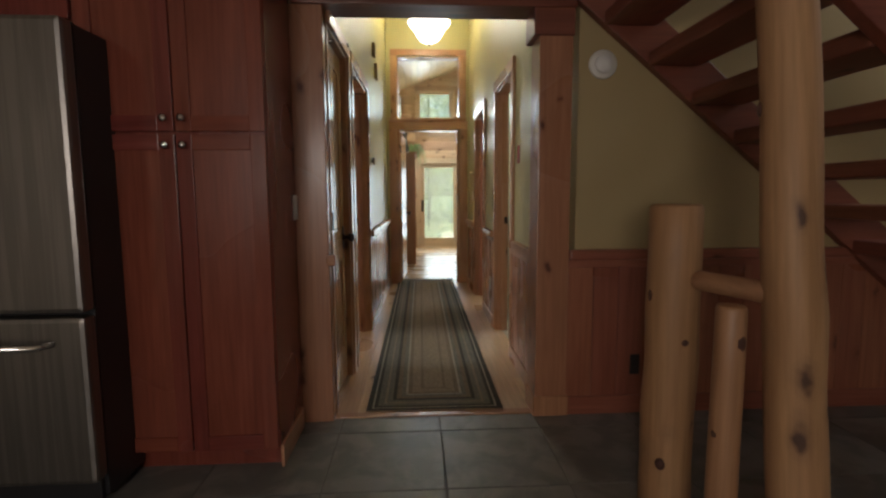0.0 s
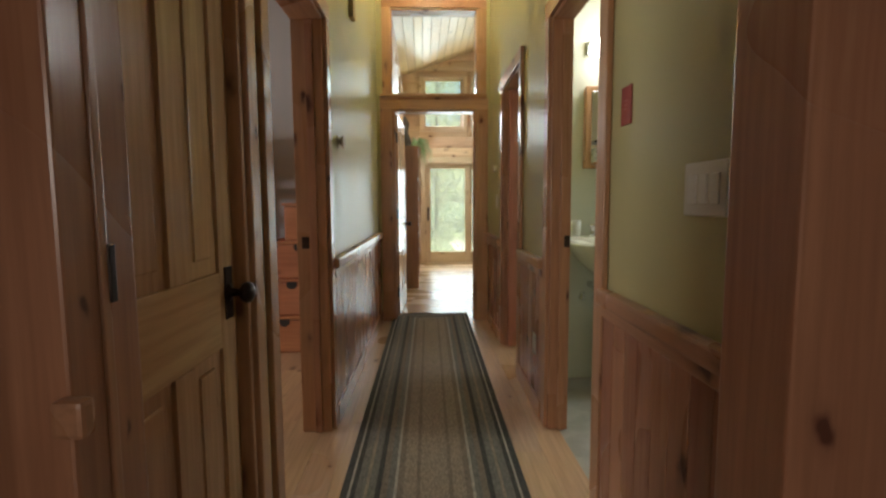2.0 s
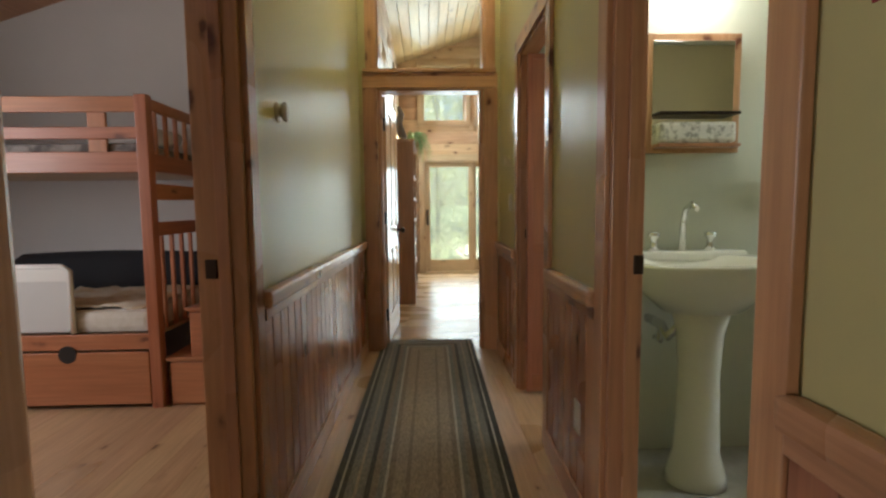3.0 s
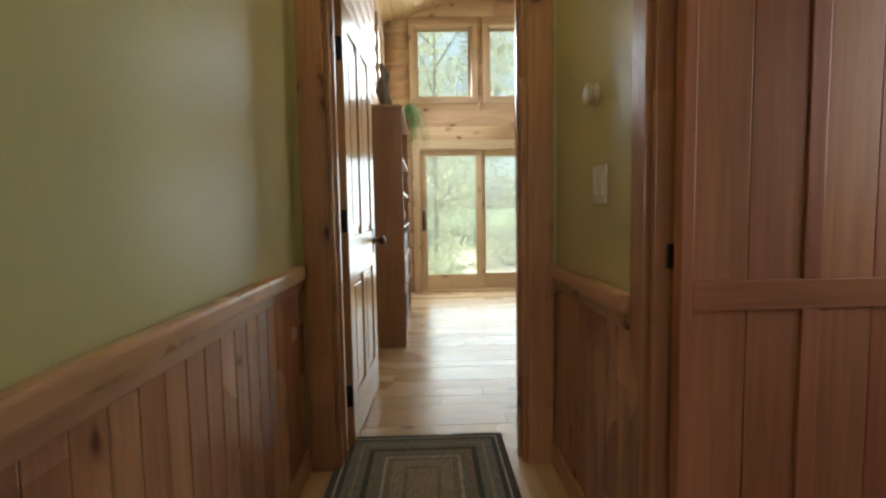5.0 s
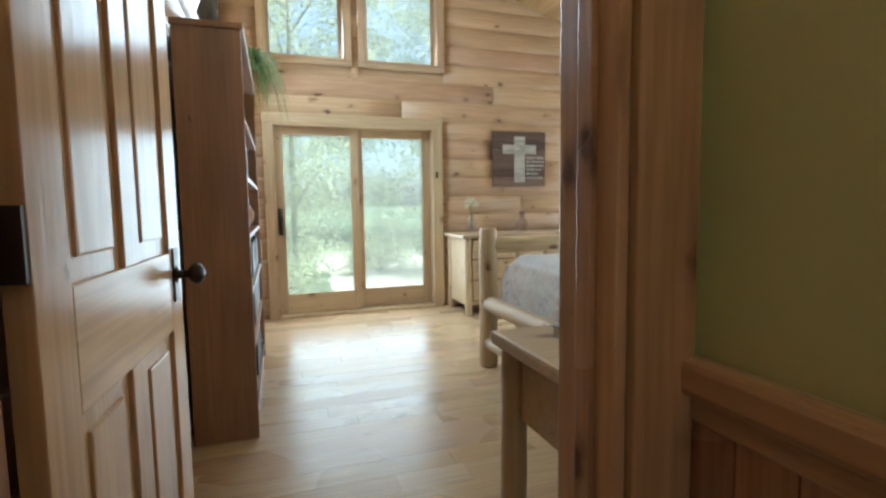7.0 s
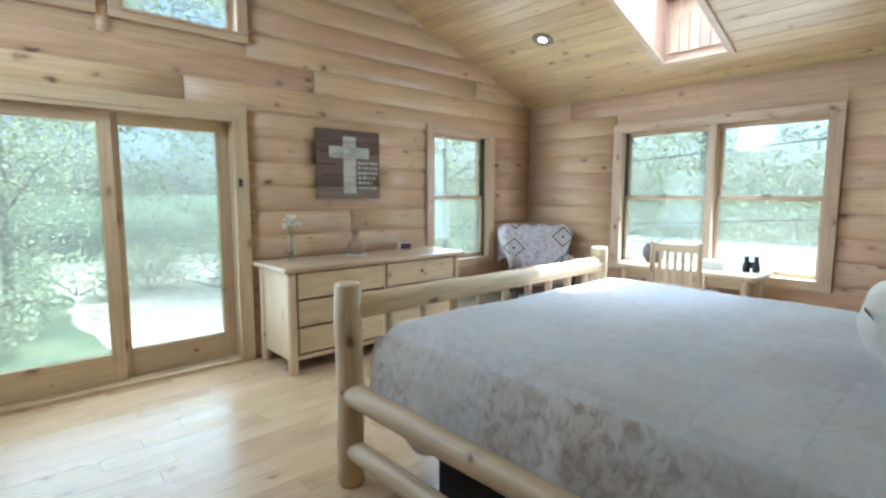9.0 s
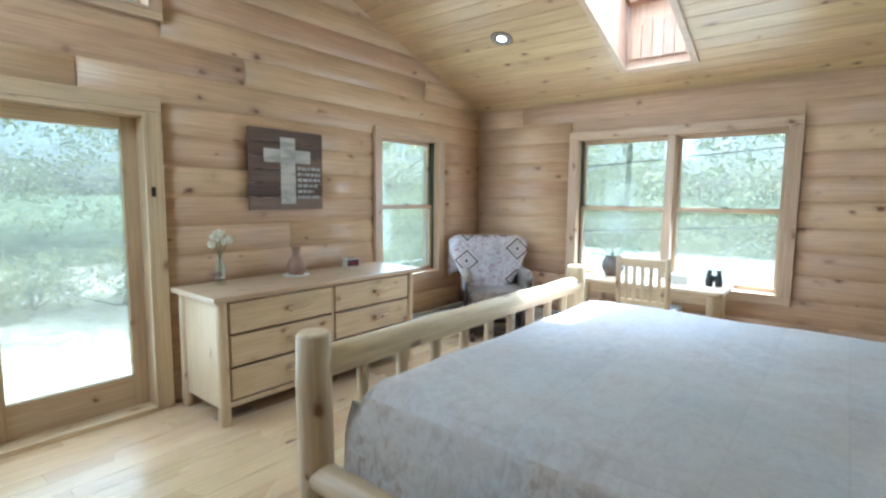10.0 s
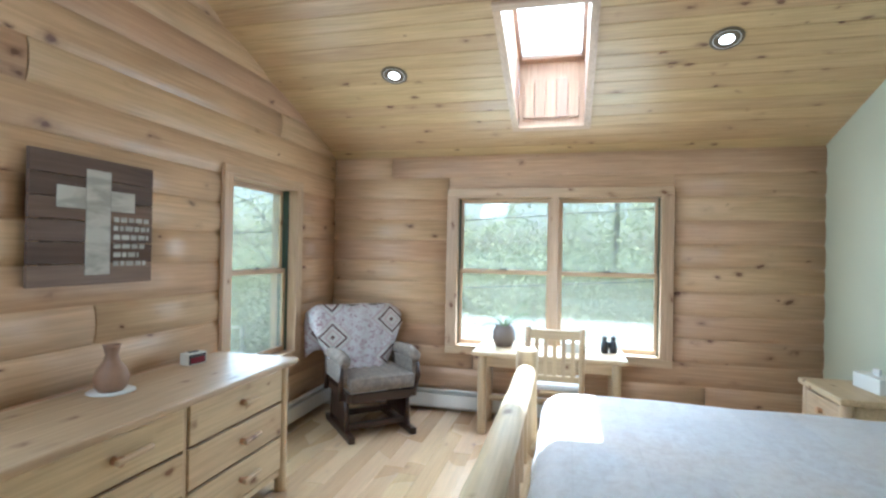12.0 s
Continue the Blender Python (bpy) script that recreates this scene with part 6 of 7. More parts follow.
def wall_disc():
    c = thing("thermostat", "round white thermostat on the stair wall", "thermostat", (1.285, H0 - 0.001, 1.835))
    for nm, prof, mt in (("base", [(0.0, 0.0), (0.072, 0.0), (0.072, 0.010), (0.066, 0.016), (0.0, 0.018)], PLASTIC), ("dial", [(0.0, 0.018), (0.045, 0.017), (0.042, 0.028), (0.0, 0.030)], WHITE)):
        bm = lathe(prof, 28)
        bmesh.ops.transform(bm, matrix=pose(0, 0, 0, 90, 0, 0), verts=bm.verts)
        part(nm, bm, mt, c)


wall_disc()
ko = thing("black_outlet", "black wall outlet on the stair wainscot", "outlet", (1.50, H0 - 0.017, 0.27))
part("plate", box(-0.025, 0.025, -0.006, 0.0, -0.055, 0.055, 0.003), BLACK, ko)
for s in (-1, 1):
    part("socket", box(-0.013, 0.013, -0.009, -0.006, s * 0.024 - 0.012, s * 0.024 + 0.012, 0.002), BLACK, ko)

# ---- bunk room seen through its doorway ----
KX, KY, KZ = wood("bunk", "x"), wood("bunk", "y"), wood("bunk", "z")


def bunk_bed():
    b = thing("bunk_bed", "honey-stained wooden bunk bed with stair drawers", "bunk bed", (0, 0, 0))
    x0, x1, y0, y1 = -3.02, -1.06, 5.50, 6.54
    for x in (x0, x1):
        for y in (y0, y1):
            part("post", box(x - (0.0 if x == x0 else 0.065), x + (0.065 if x == x0 else 0.0), y - (0.0 if y == y0 else 0.065), y + (0.065 if y == y0 else 0.0), 0, 1.775, 0.006), KZ, b)
    a, c = x0 + 0.065, x1 - 0.065
    for z0, z1 in ((1.68, 1.765), (1.535, 1.60), (1.35, 1.465)):
        part("guard_rail", box(a, c, y0 + 0.012, y0 + 0.036, z0, z1, 0.005), KX, b)
    part("guard_upright", box(c - 0.28, c - 0.18, y0 + 0.036, y0 + 0.055, 1.46, 1.76, 0.004), KZ, b)
    part("lower_rail", box(a, c, y0 + 0.012, y0 + 0.036, 0.345, 0.435, 0.005), KX, b)
    part("back_rail", box(a, c, y1 - 0.036, y1 - 0.012, 0.345, 0.435, 0.005), KX, b)
    part("upper_slats", box(a, c, y0 + 0.04, y1 - 0.04, 1.36, 1.38, 0.003), FX, b)
    part("lower_slats", box(a, c, y0 + 0.04, y1 - 0.04, 0.40, 0.42, 0.003), FX, b)
    for z0, z1 in ((1.70, 1.765), (1.36, 1.46), (1.20, 1.29), (0.99, 1.07)):
        part("end_rail", box(x1 - 0.045, x1 - 0.02, y0 + 0.065, y1 - 0.065, z0, z1, 0.004), KY, b)
    for k in range(7):
        y = y0 + 0.14 + k * 0.12
        part("end_spindle", box(x1 - 0.042, x1 - 0.022, y - 0.012, y + 0.012, 0.44, 0.99, 0.003), KZ, b)
        part("end_spindle", box(x1 - 0.042, x1 - 0.022, y - 0.012, y + 0.012, 1.46, 1.70, 0.003), KZ, b)
    for a2, c2 in ((a + 0.01, (a + c) / 2 - 0.01), ((a + c) / 2 + 0.01, c - 0.0)):
        bm = box(a2, c2, y0 - 0.005, y0 + 0.02, 0.03, 0.335, 0.006)
        d = part("drawer_front", bm, KX, b)
        m = (a2 + c2) / 2
        part("pull_notch", tube([(m, y0 - 0.007, 0.325), (m, y0 + 0.004, 0.325)], [0.05, 0.05], 20), BLACK, d)
    return b


bunk_bed()


def stair_chest():
    s = thing("stair_chest", "honey-stained step chest with a drawer in each step", "chest", (0, 0, 0))
    x0, y = -1.035, 5.53
    for k in range(5):
        z0, z1 = k * 0.29, (k + 1) * 0.29
        a, b = x0 + k * 0.125, -0.32
        st = part("step", box(a, b, y + 0.02, 6.50, z0, z1 - 0.022), KX, s)
        part("tread", box(a - 0.012, b, y - 0.01, 6.50, z1 - 0.02, z1, 0.005), KX, st)
        d = part("drawer_front", box(a + 0.01, b - 0.01, y, y + 0.02, z0 + 0.015, z1 - 0.03, 0.005), KX, s)
        m = (a + b) / 2
        part("pull_notch", tube([(m, y - 0.002, z1 - 0.04), (m, y + 0.006, z1 - 0.04)], [0.04, 0.04], 18), BLACK, d)


stair_chest()
for z, lab in ((1.39, "quilted patterned mattress on the upper bunk"), (0.43, "cream mattress with rumpled blanket on the lower bunk")):
    single("mattress", box(-2.94, -1.14, 5.56, 6.48, z, z + 0.13, 0.04), two_tone("patterned_ticking", (0.10, 0.085, 0.08), (0.34, 0.30, 0.27), 9, 0.9) if z > 1 else LINEN, lab, "mattress")
bl = bmesh.new()
bmesh.ops.create_grid(bl, x_segments=24, y_segments=16, size=1)
for v in bl.verts:
    v.co = (-1.6 + v.co.x * 0.42, 5.98 + v.co.y * 0.38, 0.585 + 0.035 * noise.noise(v.co * 3) + 0.02 * noise.noise(v.co * 8))
for f in bl.faces:
    f.smooth = True
bmesh.ops.solidify(bl, geom=bl.faces[:], thickness=0.012)
single("blanket", bl, two_tone("cream_blanket", (0.52, 0.40, 0.26), (0.62, 0.55, 0.45), 5, 0.95), "rumpled cream and tan blanket on the lower bunk", "blanket")
pillow("long black pillow on the lower bunk", (-1.85, 6.38, 0.70), 0, (1.5, 0.30, 0.14), 72, paint("black_cloth", (0.016, 0.017, 0.022), 0.95), "bunk pillows")
pillow("white pillow on the upper bunk", (-1.45, 6.1, 1.60), 10, (0.55, 0.38, 0.14), 15, MATTRESS, "bunk pillows")
bg = thing("bed_guard", "white mesh toddler bed guard on the lower bunk", "bed rail", (0, 0, 0))
part("frame", tube([(-2.5, 5.535, 0.44), (-2.5, 5.535, 0.80), (-2.46, 5.535, 0.825), (-1.60, 5.535, 0.825), (-1.56, 5.535, 0.80), (-1.56, 5.535, 0.44)], [0.016] * 6, 10), WHITE, bg)
part("mesh_panel", box(-2.49, -1.57, 5.530, 5.538, 0.45, 0.81, 0.002), paint("white_mesh", (0.60, 0.59, 0.58), 0.9), bg)
part("band", box(-2.49, -1.57, 5.526, 5.542, 0.74, 0.815, 0.004), WHITE, bg)

# ---- bathroom seen through its doorway ----
def pedestal_sink():
    s = thing("pedestal_sink", "white ceramic pedestal sink with chrome taps", "sink", (1.57, 4.61, 0))
    s.scale = (1.05, 1.0, 1.09)
    part("pedestal", lathe([(0.0, 0.0), (0.115, 0.0), (0.11, 0.04), (0.085, 0.12), (0.075, 0.40), (0.085, 0.58), (0.12, 0.70), (0.0, 0.70)], 28), CERAMIC, s)
    bm = bmesh.new()
    rings = []
    for rx, ry, z, p in ((0.15, 0.12, 0.66, 2), (0.24, 0.20, 0.74, 2.4), (0.285, 0.235, 0.80, 3), (0.30, 0.245, 0.835, 4), (0.298, 0.243, 0.845, 4), (0.255, 0.19, 0.842, 3), (0.22, 0.16, 0.78, 2.4), (0.10, 0.08, 0.72, 2)):
        ring = []
        for j in range(36):
            a = 2 * math.pi * j / 36
            ca, sa = math.cos(a), math.sin(a)
            ring.append(bm.verts.new((rx * math.copysign(abs(ca) ** (2 / p), ca), ry * math.copysign(abs(sa) ** (2 / p), sa), z)))
        rings.append(ring)
    for a, b in zip(rings, rings[1:]):
        for j in range(36):
            f = bm.faces.new((a[j], a[(j + 1) % 36], b[(j + 1) % 36], b[j]))
            f.smooth = True
    bm.faces.new(rings[0][::-1]), bm.faces.new(rings[-1])
    part("basin", bm, CERAMIC, s)
    part("back_ledge", box(-0.285, 0.285, 0.17, 0.246, 0.82, 0.862, 0.012), CERAMIC, s)
    part("spout", tube([(0.02, 0.20, 0.86), (0.02, 0.20, 0.98), (0.02, 0.18, 1.03), (0.02, 0.13, 1.05), (0.02, 0.09, 1.03)], [0.015, 0.012, 0.011, 0.011, 0.010], 12), CHROME, s)
    for x in (-0.10, 0.14):
        part("tap", lathe([(0.0, 0.86), (0.022, 0.86), (0.014, 0.885), (0.012, 0.91), (0.024, 0.92), (0.024, 0.935), (0.0, 0.94)], 14, (x, 0.205, 0)), CHROME, s)
    part("trap", tube([(-0.05, 0.05, 0.70), (-0.06, 0.03, 0.60), (-0.10, 0.05, 0.55), (-0.10, 0.12, 0.58), (-0.10, 0.24, 0.58)], [0.02] * 5, 10), CHROME, s)
    for x in (-0.16, -0.07):
        part("supply_valve", tube([(x, 0.24, 0.50), (x, 0.19, 0.50), (x, 0.19, 0.54)], [0.012, 0.016, 0.012], 8), CHROME, s)


pedestal_sink()
mc = thing("medicine_cabinet", "wood-framed mirrored medicine cabinet over the sink", "cabinet", (1.615, 4.878, 1.615))
part("body", box(-0.215, 0.215, -0.05, 0.0, -0.265, 0.265, 0.004), wood("trim", "z"), mc)
dr = part("door", box(-0.22, 0.22, -0.068, -0.05, -0.27, 0.27, 0.005), wood("trim", "z"), mc)
part("mirror", box(-0.185, 0.185, -0.072, -0.067, -0.235, 0.235, 0.001), MIRROR, dr, "mirror glass")
sh = part("shelf", box(-0.182, 0.182, -0.14, -0.073, -0.105, -0.092, 0.003), BRONZE, mc, "narrow dark shelf")
tw = thing("folded_towel", "white floral hand towel folded on the cabinet's ledge", "towel", (1.615, 4.878, 1.615))
part("cloth", box(-0.175, 0.17, -0.135, -0.074, -0.232, -0.135, 0.02), two_tone("floral_towel", (0.34, 0.33, 0.30), (0.72, 0.71, 0.67), 38, 0.9, lo=0.36, hi=0.5), tw)
part("ledge", box(-0.185, 0.185, -0.14, -0.073, -0.25, -0.233, 0.004), wood("trim", "x"), mc)
mc.scale = tw.scale = (0.95, 1, 0.93)
vl = thing("vanity_light", "white glass vanity light above the medicine cabinet", "wall light", (1.62, 4.878, 2.10))
part("back_plate", box(-0.2, 0.2, -0.03, 0.0, -0.04, 0.04, 0.006), CHROME, vl)
for x in (-0.12, 0.12):
    part("shade", lathe([(0.0, -0.06), (0.05, -0.055), (0.062, -0.02), (0.05, 0.03), (0.02, 0.05), (0.0, 0.05)], 18, (x, -0.09, 0)), glow("lit_vanity_glass", (1.0, 0.93, 0.82), 3.0) if x < 0 else bpy.data.materials["lit_vanity_glass"], vl)
vb = new("vanity_bulbs", bpy.data.lights.new("vanity_bulbs", "POINT"))
vb.data.energy, vb.data.color, vb.data.shadow_soft_size = 1.9, (1.0, 0.89, 0.74), 0.12
vb.location = (1.62, 4.62, 2.15)


def wire_basket(x, z, filled, label):
    b = thing("wire_basket", label, "basket", (x, 4.878, z), 0, "bathroom wall baskets")
    part("back", box(-0.12, 0.12, -0.006, -0.001, -0.11, 0.12, 0.002), paint("galvanised_metal", (0.13, 0.15, 0.16), 0.5, 0.6), b)
    part("bin", box(-0.11, 0.11, -0.09, -0.006, -0.10, 0.0, 0.006), paint("blue_grey_bin", (0.16, 0.19, 0.20), 0.6), b)
    for k in range(5):
        part("wire", tube([(-0.11 + k * 0.055, -0.092, -0.10), (-0.11 + k * 0.055, -0.092, 0.06)], [0.002, 0.002], 6), BRONZE, b)
    part("wire", tube([(-0.112, -0.092, 0.06), (0.112, -0.092, 0.06)], [0.003, 0.003], 6), BRONZE, b)
    if filled:
        bm = bmesh.new()
        rng = random.Random(6)
        for q in range(160):
            c = Vector((rng.uniform(-0.10, 0.10), rng.uniform(-0.09, -0.01), 0.03 + 0.07 * rng.random()))
            w = Vector((rng.gauss(0, 1), rng.gauss(0, 1), rng.gauss(0, 1))).normalized()
            u, v = w.orthogonal().normalized() * 0.016, w.cross(w.orthogonal()).normalized() * 0.016
            bm.faces.new([bm.verts.new(c + p) for p in (u, v, -u, -v)])
        part("dried_flowers", bm, paint("pale_dried_flowers", (0.50, 0.50, 0.30), 0.8), b)


wire_basket(2.20, 1.80, True, "metal wall basket holding pale dried flowers")
wire_basket(2.20, 1.28, False, "metal wall basket with a blue-grey bin")


def toilet():
    t = thing("toilet", "white ceramic toilet beside the sink", "toilet", (2.22, 4.55, 0))
    part("tank", box(-0.21, 0.21, 0.12, 0.31, 0.38, 0.74, 0.03), CERAMIC, t)
    part("tank_lid", box(-0.22, 0.22, 0.11, 0.32, 0.74, 0.775, 0.012), CERAMIC, t)
    part("bowl", lathe([(0.0, 0.0), (0.13, 0.0), (0.12, 0.1), (0.14, 0.24), (0.19, 0.36), (0.19, 0.39), (0.0, 0.39)], 28, (0, -0.12, 0)), CERAMIC, t)
    part("seat", lathe([(0.0, 0.392), (0.20, 0.392), (0.20, 0.415), (0.0, 0.425)], 28, (0, -0.12, 0)), WHITE, t)
    part("flush_lever", tube([(-0.16, 0.12, 0.66), (-0.16, 0.10, 0.66), (-0.09, 0.10, 0.65)], [0.008] * 3, 8), CHROME, t)


toilet()
sb = thing("soap_bottle", "pink soap bottle with a black pump on the toilet tank", "bottle", (2.05, 4.74, 0.775))
part("bottle", lathe([(0.0, 0.0), (0.032, 0.0), (0.033, 0.09), (0.014, 0.11), (0.0, 0.11)], 18), paint("pink_soap", (0.40, 0.20, 0.18), 0.3), sb)
part("pump", tube([(0, 0, 0.11), (0, 0, 0.15), (-0.03, 0, 0.152)], [0.010, 0.006, 0.005], 8), BLACK, sb)
cup = single("tumbler", lathe([(0.0, 0.0), (0.026, 0.0), (0.030, 0.10), (0.027, 0.10), (0.024, 0.006), (0.0, 0.006)], 18), PLASTIC, "white bathroom tumbler on the sink ledge", "cup", (1.36, 4.82, 0.941))

# ---- log siding, floor boards and tiles ----
COURSE = 0.197


def log_courses(wall_name, axis, face, out, a0, a1, z0, z1, openings, gable=False, seed=1):
    """Rounded log-siding boards, course by course, broken by openings and butt joints."""
    owner = bpy.data.objects[wall_name]
    rng = random.Random(seed)
    mat = wood("log_wall", axis)
    prof = []
    for k in range(9):
        f = k / 8
        prof.append((0.006 + 0.020 * (1 - abs(2 * f - 1) ** 3.0), 0.0015 + (COURSE - 0.003) * f))
    z = z0
    while z < z1:
        lo, hi = a0, a1
        if gable:
            reach = (TOP + 0.02 - z) / SLOPE
            lo, hi = max(a0, RIDGE - reach), min(a1, RIDGE + reach)
        if hi - lo < 0.05:
            break
        spans = [(lo, hi)]
        for o0, o1, q0, q1 in openings:
            if q0 < z + COURSE * 0.5 < q1:
                nxt = []
                for p, q in spans:
                    if o1 <= p or o0 >= q:
                        nxt.append((p, q))
                    else:
                        nxt += [(u, v) for u, v in ((p, o0), (o1, q)) if v - u > 0.02]
                spans = nxt
        pieces = []
        for p, q in spans:
            if q - p > 3.2 or (q - p > 1.6 and rng.random() < 0.3):
                c = rng.uniform(p + 0.6, q - 0.6)
                pieces += [(p, c - 0.004), (c + 0.004, q)]
            else:
                pieces.append((p, q))
        for p, q in pieces:
            bm = bmesh.new()
            n = max(2, int((q - p) / 0.5))
            bow, ph = rng.uniform(0.001, 0.003), rng.uniform(0, 6)
            proud = rng.uniform(-0.003, 0.003)
            rows = []
            for k in range(n + 1):
                s = p + (q - p) * k / n
                w = bow * math.sin(s * 2.1 + ph)
                rows.append([bm.verts.new((s, face + out * (d + proud), z + h + w) if axis == "x" else (face + out * (d + proud), s, z + h + w)) for d, h in prof])
            for r1, r2 in zip(rows, rows[1:]):
                for j in range(8):
                    f = bm.faces.new((r1[j], r1[j + 1], r2[j + 1], r2[j]))
                    f.smooth = True
            bm.faces.new(rows[0]), bm.faces.new(rows[-1][::-1])
            if gable and z + COURSE > EAVE:
                for co, no in ROOF_CUT:
                    bmesh.ops.bisect_plane(bm, geom=bm.verts[:] + bm.edges[:] + bm.faces[:], plane_co=co, plane_no=no, clear_outer=True)
            ob = new("log", shape("log", bm, mat))
            ob.parent = owner
        z += COURSE


def grown(o, side, top=None, bottom=None):
    return (o[0] - side, o[1] + side, o[2] - (side if bottom is None else bottom), o[3] + (side if top is None else top))


log_courses("wall_bedroom_north", "x", BN, -1, BW, BE, 0.0, 3.9,
            [(0.35, 2.135, -1, 1.99), grown(UPPER_L, 0.06), grown(UPPER_R, 0.06), grown(SIDE_WIN, 0.07, bottom=0.056)], True, 4)
log_courses("wall_bedroom_east", "y", BE, -1, BS + 0.16, BN, 0.0, EAVE - 0.05, [grown(TWIN_WIN, 0.08, bottom=0.064)], False, 9)
log_courses("wall_bedroom_west", "y", BW, 1, BS + 0.01, BN, 0.0, 3.5, [grown(WEST_WIN, 0.07)], False, 13)


def planks(owner, axis, x0, x1, y0, y1, width, seed, lengths=(1.2, 2.6), kind="floor"):
    """Floor boards side by side with tight joints and butt ends."""
    rng = random.Random(seed)
    mat = wood(kind, axis)
    if axis == "y":
        a0, a1, b0, b1 = y0, y1, x0, x1
    else:
        a0, a1, b0, b1 = x0, x1, y0, y1
    n = max(1, round((b1 - b0) / width))
    w = (b1 - b0) / n
    for k in range(n):
        p = b0 + k * w
        s = a0 - rng.uniform(0, lengths[1] * 0.6)
        while s < a1:
            e = s + rng.uniform(*lengths)
            c0, c1 = max(s, a0), min(e, a1)
            if c1 - c0 > 0.02:
                dz = rng.uniform(-0.0004, 0.0004)
                g = 0.0007
                bm = box(p + g, p + w - g, c0 + g, c1 - g, -0.02, dz) if axis == "y" else box(c0 + g, c1 - g, p + g, p + w - g, -0.02, dz)
                ob = new("plank", shape("plank", bm, mat))
                ob.parent = owner
            s = e


planks(floor, "x", BW, BE, BS - 0.02, BN, 0.135, 21, kind="floor_pale")
planks(floor, "y", HL - 0.02, HR + 0.06, H0 + 0.03, BS - 0.02, 0.13, 22)
planks(floor, "y", -3.08, HL - 0.02, H0 + 0.14, H1, 0.15, 23)

TILE = 0.506
k = 0
for i in range(-5, 9):
    for j in range(-9, 5):
        x, y = 0.445 + i * TILE, 2.284 + (j - 1) * TILE
        y1 = min(y + TILE, H0 + 0.03)
        if y1 - y < 0.02 or x < -2.46 or y < -3.05:
            continue
        ob = new("tile", shape("tile", box(x + 0.003, min(x + TILE, 5.1) - 0.003, y + 0.003, y1 - 0.003, -0.02, 0.0, 0.002), SLATE))
        ob.parent = floor
part("grout_bed", box(-2.46, 5.1, -3.05, H0 + 0.03, -0.022, -0.004), GROUT, floor)
part("bath_floor", box(HR + 0.06, 3.2, H0 + 0.14, 4.88, -0.02, -0.001), two_tone("bath_tile", (0.36, 0.34, 0.29), (0.44, 0.42, 0.37), 5, 0.35), floor)
part("closet_floor", box(HR + 0.06, 2.3, 4.97, H1, -0.02, -0.001), wood("floor", "y"), floor)
part("saddle", box(HL, 0.955, H0 + 0.0, H0 + 0.06, 0.0, 0.006, 0.003), wood("trim", "x"), floor)

# ---- ground and outdoors ----
def sheet(name, x0, x1, y0, y1, z, material, label, category):
    bm = bmesh.new()
    n = 24
    v = [[bm.verts.new((x0 + (x1 - x0) * i / n, y0 + (y1 - y0) * j / n, z)) for j in range(n + 1)] for i in range(n + 1)]
    if x1 - x0 < 100:
        for j in range(n + 1):
            v[0][j].co.x += 0.35 * noise.noise(Vector((j * 0.7, 1.3, 0))) - 0.10
            v[n][j].co.x += 0.35 * noise.noise(Vector((j * 0.6, 7.1, 0)))
    for i in range(n):
        for j in range(n):
            bm.faces.new((v[i][j], v[i + 1][j], v[i + 1][j + 1], v[i][j + 1]))
    return structure(name, bm, material, label, category)


GRASS = two_tone("grass_and_litter", (0.035, 0.06, 0.02), (0.095, 0.11, 0.05), 1.4, 0.95)
sheet("ground", -900, 900, -900, 900, GROUND_Z, GRASS, "sunlit grass and leaf litter round the house", "ground")
sheet("driveway", 1.55, 5.2, 11.6, 22, GROUND_Z + 0.01, two_tone("pale_gravel", (0.36, 0.33, 0.27), (0.50, 0.46, 0.39), 9, 0.95), "pale sunlit gravel outside the sliding door", "path")
LEAF = two_tone("sunlit_leaf", (0.05, 0.068, 0.024), (0.165, 0.185, 0.095), 0.8, 0.5)
_n, _l = LEAF.node_tree.nodes, LEAF.node_tree.links
_t, _m = _n.new("ShaderNodeBsdfTranslucent"), _n.new("ShaderNodeMixShader")
_t.inputs[0].default_value, _m.inputs[0].default_value = (0.50, 0.51, 0.31, 1), 0.6
_l.new(_n["Principled BSDF"].outputs[0], _m.inputs[1]), _l.new(_t.outputs[0], _m.inputs[2])
_l.new(_m.outputs[0], _n["Material Output"].inputs["Surface"])


def crown_mesh(rng, centres, leaves, size):
    bm = bmesh.new()
    for c, r in centres:
        for q in range(leaves):
            w = Vector((rng.gauss(0, 1), rng.gauss(0, 1), rng.gauss(0, 0.8)))
            d = c + w.normalized() * r * (0.35 + 0.75 * rng.random() ** 0.6)
            nrm = Vector((rng.gauss(0, 0.7), rng.gauss(0, 0.7), 1)).normalized()
            u = nrm.orthogonal().normalized()
            a = rng.uniform(0, 6.28)
            u = (u * math.cos(a) + nrm.cross(u) * math.sin(a)) * size * rng.uniform(0.6, 1.3)
            v = nrm.cross(u) * 0.55
            bm.faces.new([bm.verts.new(d + p) for p in (u, v, -u, -v)])
    return bm


